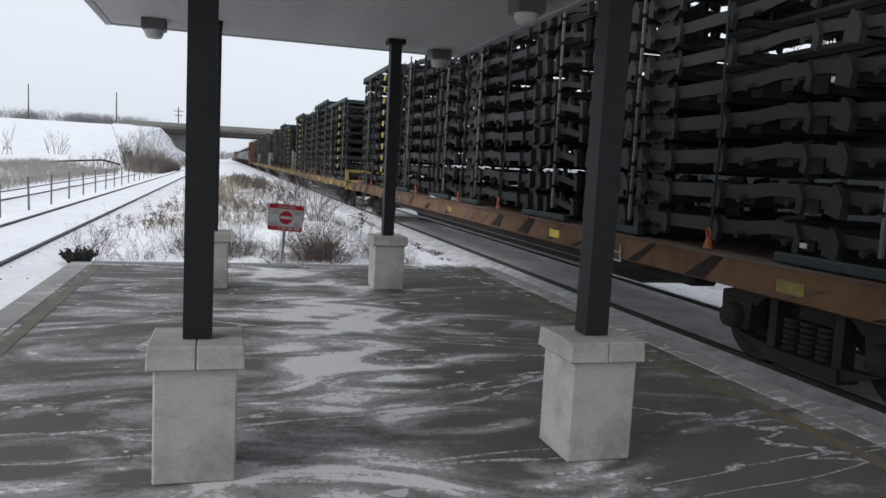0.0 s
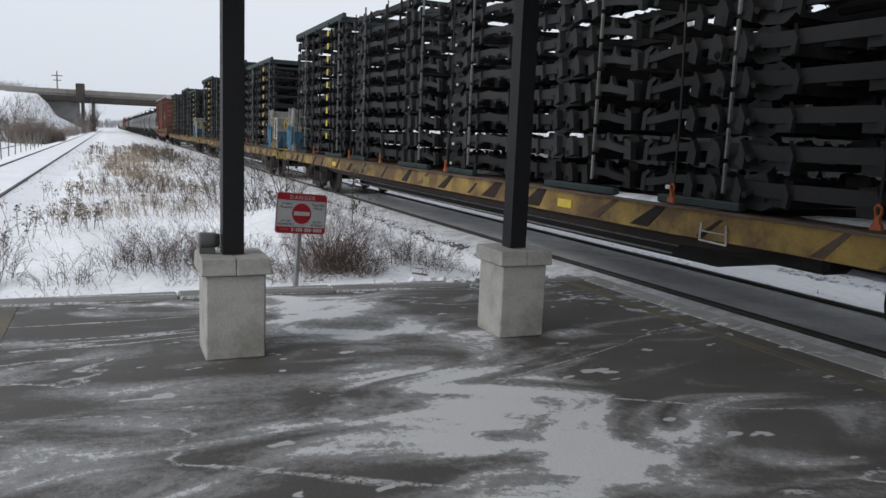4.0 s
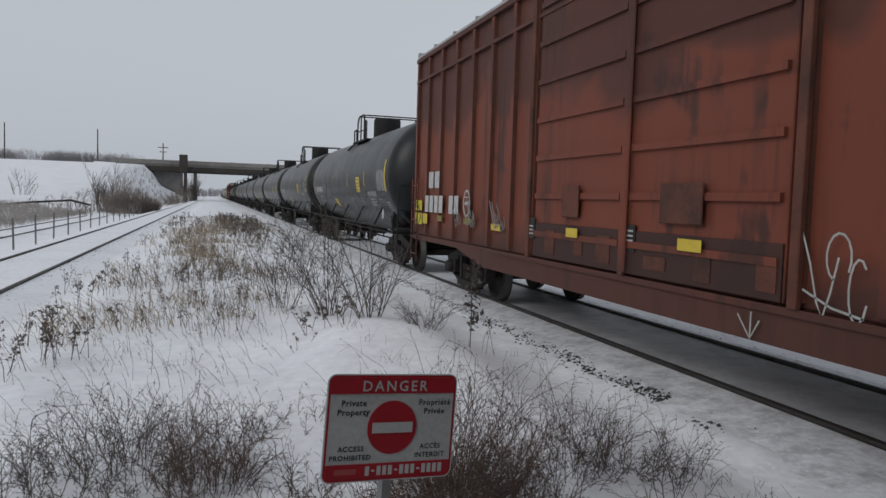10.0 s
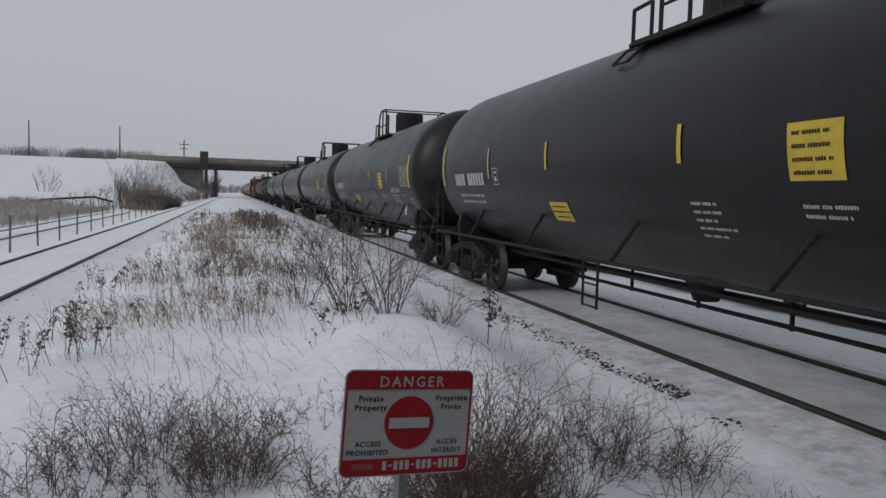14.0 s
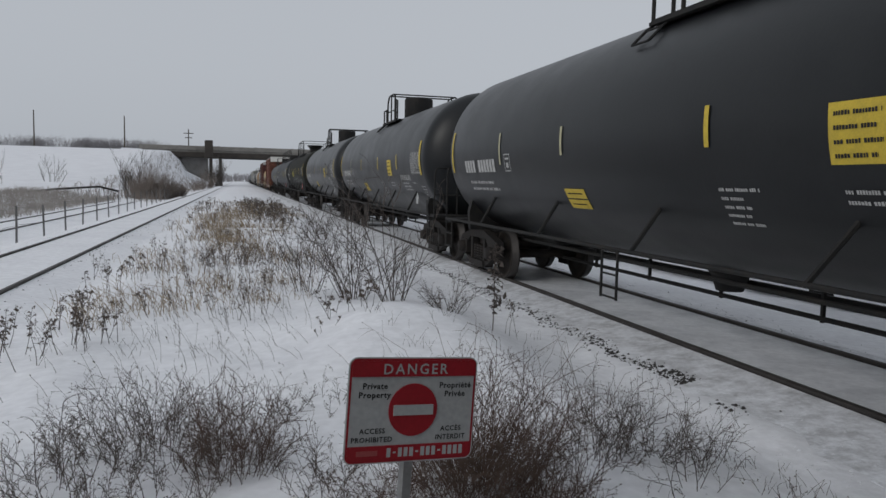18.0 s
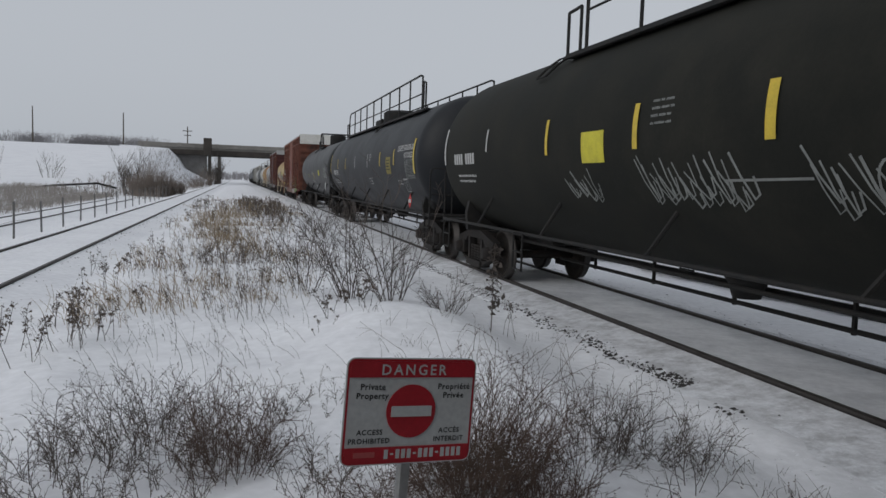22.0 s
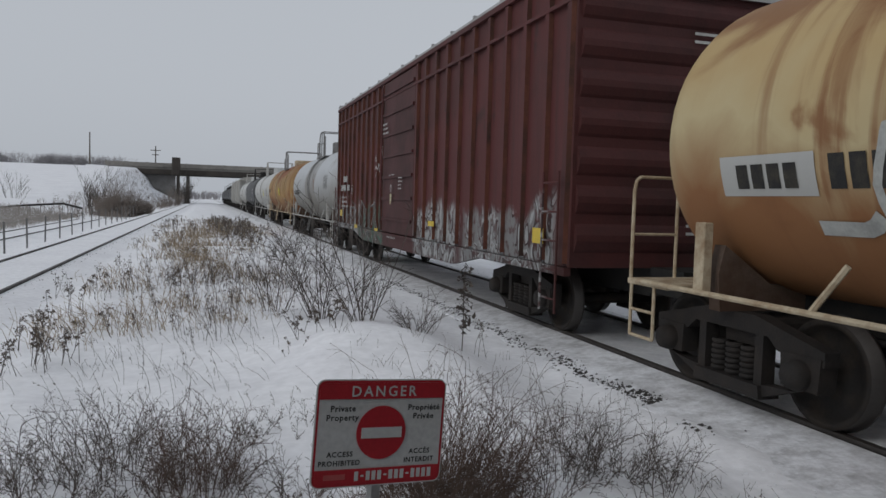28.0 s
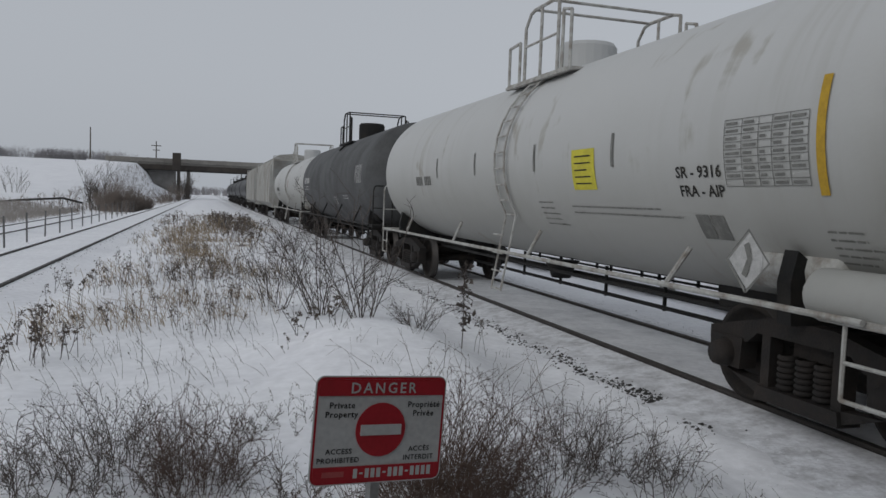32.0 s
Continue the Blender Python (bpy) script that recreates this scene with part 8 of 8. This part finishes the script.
                bm = path_rod(bmesh.new(), [(-1.38, e + 0.2, 1.1), (-1.38, e + 0.2, 2.15), (-1.38, e + 0.6, 2.15), (-1.38, e + 0.6, 1.45), (-1.38, e + 0.2, 1.45)], 0.024, 6)
                part("grab_frame", bm, WHITE_IRON, c)
                part("corner_post", boxed(-1.43, e + 0.62, 1.1, -1.33, e + 0.72, 2.2), SIGN_YELLOW, c)
            if kind == "grey":
                for y in (q0, q1):
                    part("corner_post", prism(bmesh.new(), [(y - 0.08, 0.8), (y + 0.08, 0.8), (y + 0.05, 1.55), (y - 0.05, 1.55)], "x", -1.47, -1.40), SIGN_YELLOW, c)
    CARS.append((c, mid))
    return c


def chassis_mesh(packed):
    """A light-truck ladder chassis, 5.6 m long, its horns towards -y."""
    bm = bmesh.new()
    for sx in (-1, 1):
        x = 0.50 * sx
        path = [(2.70, 0.12, 0.10), (2.2, 0.12, 0.12), (1.70, 0.13, 0.13), (1.40, 0.16, 0.13), (0.85, 0.16, 0.14), (0.50, 0.11, 0.16), (-1.0, 0.10, 0.16), (-1.45, 0.14, 0.14),
                (-1.9, 0.17, 0.11), (-2.35, 0.15, 0.10), (-2.60, 0.11, 0.10), (-2.82, 0.09, 0.09)]
        path = [(y, z + 0.02, q * (0.86 if packed else 0.74)) for y, z, q in path]
        for (ya, za, ha), (yb, zb, hb) in zip(path, path[1:]):
            prism(bm, [(ya, za), (yb, zb), (yb, zb + hb), (ya, za + ha)], "x", x - 0.035, x + 0.035)
        prism(bm, [(-2.86, 0.05), (-2.79, 0.05), (-2.77, 0.22), (-2.70, 0.27), (-2.74, 0.30), (-2.84, 0.25)], "x", x - 0.04, x + 0.04)
        prism(bm, [(-2.44, 0.24), (-2.30, 0.24), (-2.34, 0.29), (-2.355, 0.36), (-2.385, 0.36), (-2.40, 0.29)], "x", x - 0.03, x + 0.03)
        for y, w, o in ((-2.0, 0.14, 0.10), (-1.66, 0.20, 0.12), (-1.3, 0.12, 0.12), (-0.75, 0.07, 0.08), (0.15, 0.09, 0.09), (1.25, 0.09, 0.08), (1.66, 0.18, 0.10), (2.42, 0.10, 0.09)):
            prism(bm, [(y - w / 2, 0.07), (y + w / 2 - 0.02, 0.03), (y + w / 2, 0.17), (y + w / 2 - 0.05, 0.27), (y - 0.02, 0.31), (y - w / 2 + 0.03, 0.24)], "x", *sorted((x + 0.03 * sx, x + o * sx)))
        for y in (-1.2, 0.5, 1.15, 2.0):
            rod(bm, (x, y, 0.16), (x + 0.12 * sx, y, 0.13), 0.035, 6)
    cross = ((2.60, 0.07, 0.12, 0.20), (1.55, 0.12, 0.13, 0.22), (0.1, 0.07, 0.09, 0.16), (-1.5, 0.14, 0.10, 0.18), (-2.72, 0.08, 0.11, 0.22))
    for y, w, z0, z1 in cross if not packed else ((2.55, 0.10, 0.08, 0.24), (1.55, 0.26, 0.10, 0.26), (0.95, 0.12, 0.18, 0.32), (0.0, 0.16, 0.04, 0.16), (-0.9, 0.14, 0.04, 0.18), (-1.55, 0.34, 0.02, 0.20), (-2.1, 0.12, 0.14, 0.26), (-2.72, 0.10, 0.05, 0.26)):
        box(bm, -0.50, y - w / 2, z0, 0.50, y + w / 2, z1)
    for k in range(9 if packed else 0):
        y = -1.5 + 0.42 * k
        box(bm, -0.34, y, 0.05 + 0.03 * (k % 3), 0.30, y + 0.16, 0.25 + 0.03 * (k % 2))
    rod(bm, (-0.62, -1.62, 0.09), (0.62, -1.62, 0.09), 0.045, 6)
    for x, y, w in () if not packed else ((-0.40, -1.9, 0.3), (-0.20, -0.6, 0.4), (0.10, 0.7, 0.5), (-0.42, 1.9, 0.35), (0.3, 2.3, 0.3), (0.35, -1.2, 0.35), (-0.05, -2.3, 0.3)):
        prism(bm, [(y - w / 2, 0.10), (y + w / 2, 0.14), (y + w / 4, 0.36), (y - w / 3, 0.33)], "x", x - 0.03, x + 0.03)
    rod(bm, (-0.25, -1.0, 0.20), (-0.2, 1.4, 0.22), 0.06, 6)
    return finish("chassis_frame", bm, FRAME_BLACK)


CHASSIS = [chassis_mesh(True), chassis_mesh(False)]
PIN = finish("spacer", boxed(-0.018, -0.015, 0, 0.018, 0.015, 0.30, bevel=0.004), PIN_GREY)
TAG = finish("tag", boxed(-0.02, -0.055, 0, 0.0, 0.055, 0.16, bevel=0.004), YELLOW_MARK)
SLIP = finish("tag", boxed(-0.012, -0.04, 0, 0.0, 0.04, 0.045, bevel=0.003), WHITE_MARK)
STEP = 0.345


def mount_mesh():
    """The dark spring seats and brackets at an axle, one pressed upon the next down the pile."""
    bm = prism(bmesh.new(), [(-0.30, 0.04), (-0.12, -0.02), (0.16, 0.0), (0.33, 0.09), (0.26, 0.20), (0.30, 0.28), (0.10, 0.355), (-0.14, 0.34), (-0.20, 0.24), (-0.34, 0.20)], "x", -0.05, 0.05)
    rod(bm, (-0.09, 0.08, 0.17), (0.09, 0.08, 0.17), 0.07, 8)
    rod(bm, (-0.08, -0.22, 0.10), (0.08, 0.20, 0.26), 0.03, 6)
    for v in bm.verts:
        v.co.y *= 0.72
    return finish("axle_mount", bm, FRAME_BLACK)


MOUNT = mount_mesh()


def chassis_stack(yc, seed, tags=False, cap=True, LAYERS=10, turned=False):
    """Two piles of chassis side by side, strapped down to the deck."""
    rng = random.Random(seed)
    s = thing("chassis_stack", "black vehicle chassis frames stacked and strapped to a flat car", "chassis stack", "chassis stacks on the flat cars", pose(0, yc, 1.12))
    for k in range(LAYERS):
        for x in (-0.66, 0.66):
            part("chassis_frame", CHASSIS[k > 4], None, s, m=pose(x + rng.uniform(-0.02, 0.02), rng.uniform(-0.06, 0.06), STEP * k, 0, 0, rng.uniform(-0.5, 0.5) + 180 * turned))
        part("axle_mount", MOUNT, None, s, m=pose(-1.09, (1.15 if turned else -1.15) + rng.uniform(-0.05, 0.05), STEP * k, 0, 0, 180 * (k % 2)))
        part("axle_mount", MOUNT, None, s, m=pose(-1.08, (2.3 if not turned else -2.3) + rng.uniform(-0.05, 0.05), STEP * k, 0, 0, 180 * (k % 3 == 1)))
        for y in (-2.2, 1.45):
            part("spacer", PIN, None, s, m=pose(-1.27, y, STEP * k + 0.12))
            if rng.random() < 0.6:
                part("tag", SLIP, None, s, m=pose(-1.20, y + rng.uniform(0.5, 0.9), STEP * k + 0.10))
        if tags and 1 <= k:
            part("tag", TAG, None, s, m=pose(-1.325, -1.35, STEP * k + 0.08))
    top = STEP * LAYERS
    if cap:
        bm = bmesh.new()
        for y in (-2.5, -1.2, 0.2, 1.6, 2.6):
            box(bm, -1.3, y, top - 0.02, 1.3, y + 0.1, top + 0.10)
        for x in (-1.28, 1.2):
            box(bm, x, -2.6, top + 0.06, x + 0.08, 2.8, top + 0.2)
        box(bm, -1.18, -2.45, top + 0.10, 1.18, -0.9, top + 0.135)
        box(bm, -1.18, 0.6, top + 0.10, 1.18, 2.6, top + 0.135)
        part("top_frame", bm, TEAL_STEEL, s, "dark teal steel top frame")
    for y in (-0.35, 2.0):
        bm = path_rod(bmesh.new(), [(-1.42, y, 0.0), (-1.34, y + 0.08, 0.9), (-1.24, y + 0.3, top + 0.02)], 0.014, 5)
        part("chain", bm, DARK_IRON, s)
        bm = prism(bmesh.new(), [(y - 0.065, -0.02), (y + 0.065, -0.02), (y + 0.055, 0.035), (y + 0.025, 0.06), (y + 0.02, 0.12), (y - 0.02, 0.12), (y - 0.03, 0.06), (y - 0.055, 0.035)], "x", -1.455, -1.415)
        path_rod(bm, [(-1.435, y + 0.005, 0.11), (-1.435, y - 0.035, 0.15), (-1.435, y - 0.03, 0.21), (-1.435, y + 0.012, 0.245), (-1.435, y + 0.045, 0.205), (-1.435, y + 0.03, 0.14), (-1.435, y + 0.005, 0.11)], 0.013, 6)
        for v in bm.verts:
            v.co = (v.co.x, y + (v.co.y - y) * 0.75, v.co.z * 0.75 - 0.005)
        part("chain_hook", bm, ORANGE_MARK, s, "orange tie-down hook")
    for y0, y1 in ((-2.7, -1.1), (1.2, 2.4)):
        part("skid_beam", boxed(-1.30, y0, -0.045, -1.20, y1, 0.045, bevel=0.012), TEAL_STEEL, s, "dark teal steel skid beam")
    CARS.append((s, yc))
    return s


def hopper_car(y0, y1, seed):
    mid, half = (y0 + y1) / 2, (y1 - y0) / 2
    c = thing("hopper_car", "pale grey covered hopper car with rounded ribbed sides", "hopper car", "hopper cars in the train", pose(0, mid, 0))
    running_gear(c, half, half - 2.4)
    a = half - 0.7
    side = [(1.52, 1.25), (1.55, 2.4), (1.52, 3.6), (1.35, 4.2), (0.9, 4.55), (0.0, 4.65)]
    out = [(-x, z) for x, z in side] + side[::-1][1:] + [(0.6, 0.75), (-0.6, 0.75)]
    part("body", prism(bmesh.new(), out, "y", -a + 1.3, a - 1.3), HOPPER_GREY, c)
    for i in range(9):
        y = -a + 1.3 + (2 * a - 2.6) * i / 8
        part("rib", prism(bmesh.new(), [(x * 1.02, z + 0.01) for x, z in out], "y", y - 0.04, y + 0.04), HOPPER_GREY, c)
    for s in (-1, 1):
        bm = prism(bmesh.new(), [(s * (a - 1.3), 1.1), (s * (a - 1.3), 4.2), (s * (a - 0.1), 4.2), (s * (a - 0.1), 4.1), (s * (a - 1.2), 3.0)][::s], "x", -1.4, 1.4)
        part("slope_sheet", bm, HOPPER_GREY, c)
        lo, hi = sorted((s * a, s * (a - 1.4)))
        part("end_platform", boxed(-1.4, lo, 0.9, 1.4, hi, 1.05), HOPPER_GREY, c)
        part("end_ladder", path_rod(bmesh.new(), [(-1.4, s * (a - 0.05), 1.0), (-1.4, s * (a - 0.05), 4.4), (1.4, s * (a - 0.05), 4.4), (1.4, s * (a - 0.05), 1.0)], 0.03, 6), HOPPER_GREY, c)
    CARS.append((c, mid))


# ---------------------------------------------------------------- the train, from the leading cars back
JOINTS = (2.3, 29.5, 56.7, 84.0, 111.2, 138.0)
ENDS = (("", ""), ("frame", "grey"), ("", "blue"), ("blue", ""), ("blue", ""))
for i, (a, b) in enumerate(zip(JOINTS, JOINTS[1:])):
    flat_car(a, b, "long flat car with a rust-orange sill" if i == 0 else "long yellow flat car with flaking paint and dark diagonal plates", 10 + i, *ENDS[i], sill=RUST_SILL if i == 0 else None)
    for k in range(4):
        chassis_stack(b - 4.4 - 5.9 * k, 100 + 7 * i + k, tags=k == 0 or (k == 3 and i > 0) or (k == 2 and i == 3), cap=k != 1, LAYERS=9 if k == 3 else 10, turned=k in (0, 3))
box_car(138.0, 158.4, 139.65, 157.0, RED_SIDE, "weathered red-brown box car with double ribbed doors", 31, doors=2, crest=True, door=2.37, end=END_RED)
for i in range(8):
    slack = (0, -0.12, -0.1, 0.06, 0.1, 0.15, -0.10, -0.34)[i]
    tank_car(158.4 + 17.26 * i + slack, 158.4 + 17.26 * (i + 1) + slack, TANK_BLACK, DARK_IRON, "glossy black tank car with yellow reflectors and notices", ladder=0.40, seed=40 + i, extra=hazmat_marks, shell=8.0, head=0.80, slide=-0.03, rail=0.58, shift=0.12, dome_h=0.60)
tank_car(296.5, 314.6, GREEN_BLACK, DARK_IRON, "dull olive-black tank car with scratched graffiti", seed=51, deck="flared", ladder=3.7, bands=None, extra=graffiti_marks)
tank_car(314.6, 334.2, BLUE_BLACK, DARK_IRON, "blue-black pressure tank car with a long top walkway", seed=52, deck="long", shell=9.35, slide=0.35, rail=0.68, bands=None, extra=gas_marks)
tank_car(334.2, 350.9, GREY_BLACK, DARK_IRON, "faded black tank car with a lime notice", R=1.50, zc=2.36, shell=8.03, bands=None, rail=0.55, ladder=1.8, shift=0.9, seed=53, extra=faded_marks)
box_car(350.9, 370.3, 352.35, 369.6, BROWN_SIDE, "rusty red box car with green graffiti and pale roof end", 61, graffiti=True, rib=0.68, cap=0.50, cap_mat=CAP_WHITE)
tank_car(370.3, 384.55, TAN, TAN_IRON, "rust-streaked tan tank car with blue graffiti", shell=6.43, R=1.45, zc=2.42, seed=54, extra=tan_marks, bands=None, seams=(-2.0, 2.6), dome=TAN)
maroon_prints(box_car(384.55, 403.0, 385.2, 402.0, MAROON_SIDE, "dark maroon box car with graffiti along its lower side", 62, graffiti=True, rib=0.68, end=MAROON, cap=0.30, door_mat=MAROON))
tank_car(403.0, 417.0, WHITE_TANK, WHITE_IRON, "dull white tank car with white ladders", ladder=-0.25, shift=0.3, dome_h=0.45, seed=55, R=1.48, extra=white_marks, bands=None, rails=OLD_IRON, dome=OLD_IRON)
tank_car(417.0, 432.4, ORANGE, TAN_IRON, "orange tank car stained with rust in broad rings", R=1.52, zc=2.35, wave=0.030, ladder=0.6, shift=0.45, dome_h=0.34, seed=56, extra=orange_marks, bands=None, seams=(-4.6,), rails=OLD_IRON, dome=TAN_IRON)
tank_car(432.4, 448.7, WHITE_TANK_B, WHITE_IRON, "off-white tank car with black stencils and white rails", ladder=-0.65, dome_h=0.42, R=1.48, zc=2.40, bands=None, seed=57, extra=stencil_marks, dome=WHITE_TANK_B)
tank_car(448.7, 465.0, GREY_TANK, DARK_IRON, "dark grey tank car with black handrails", seed=58, extra=number_marks(WHITE_MARK), bands=None)
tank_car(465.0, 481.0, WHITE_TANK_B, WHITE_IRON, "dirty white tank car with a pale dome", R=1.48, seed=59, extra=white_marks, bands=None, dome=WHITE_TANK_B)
hopper_car(481.0, 499.0, 1)
hopper_car(499.0, 517.0, 2)
for i in range(5):
    tank_car(517 + 17 * i, 534 + 17 * i, GREY_BLACK, DARK_IRON, "distant dull black tank car", seed=70 + i, bands=None)


def motions():
    """The train rolls towards -y at a steady speed, its wheels turning with it."""
    for c, y in CARS:
        z = c.matrix_basis.translation.z
        walk(c, [(t, pose(0, y - SPEED * t, z)) for t in (0, 4, 8, 12, 16, 20, 24, 28, 32)])
    spin = math.degrees(SPEED / 0.457)
    first = {}
    for w, y in WHEELS:
        if y not in first:
            walk(w, [(k / 30, pose(0, y, 0.457, spin * k / 30)) for k in range(0, 961)])
            first[y] = w
        else:
            w.rotation_mode = "QUATERNION"
            keys = w.animation_data_create()
            keys.action = first[y].animation_data.action
            keys.action_slot = first[y].animation_data.action_slot


motions()
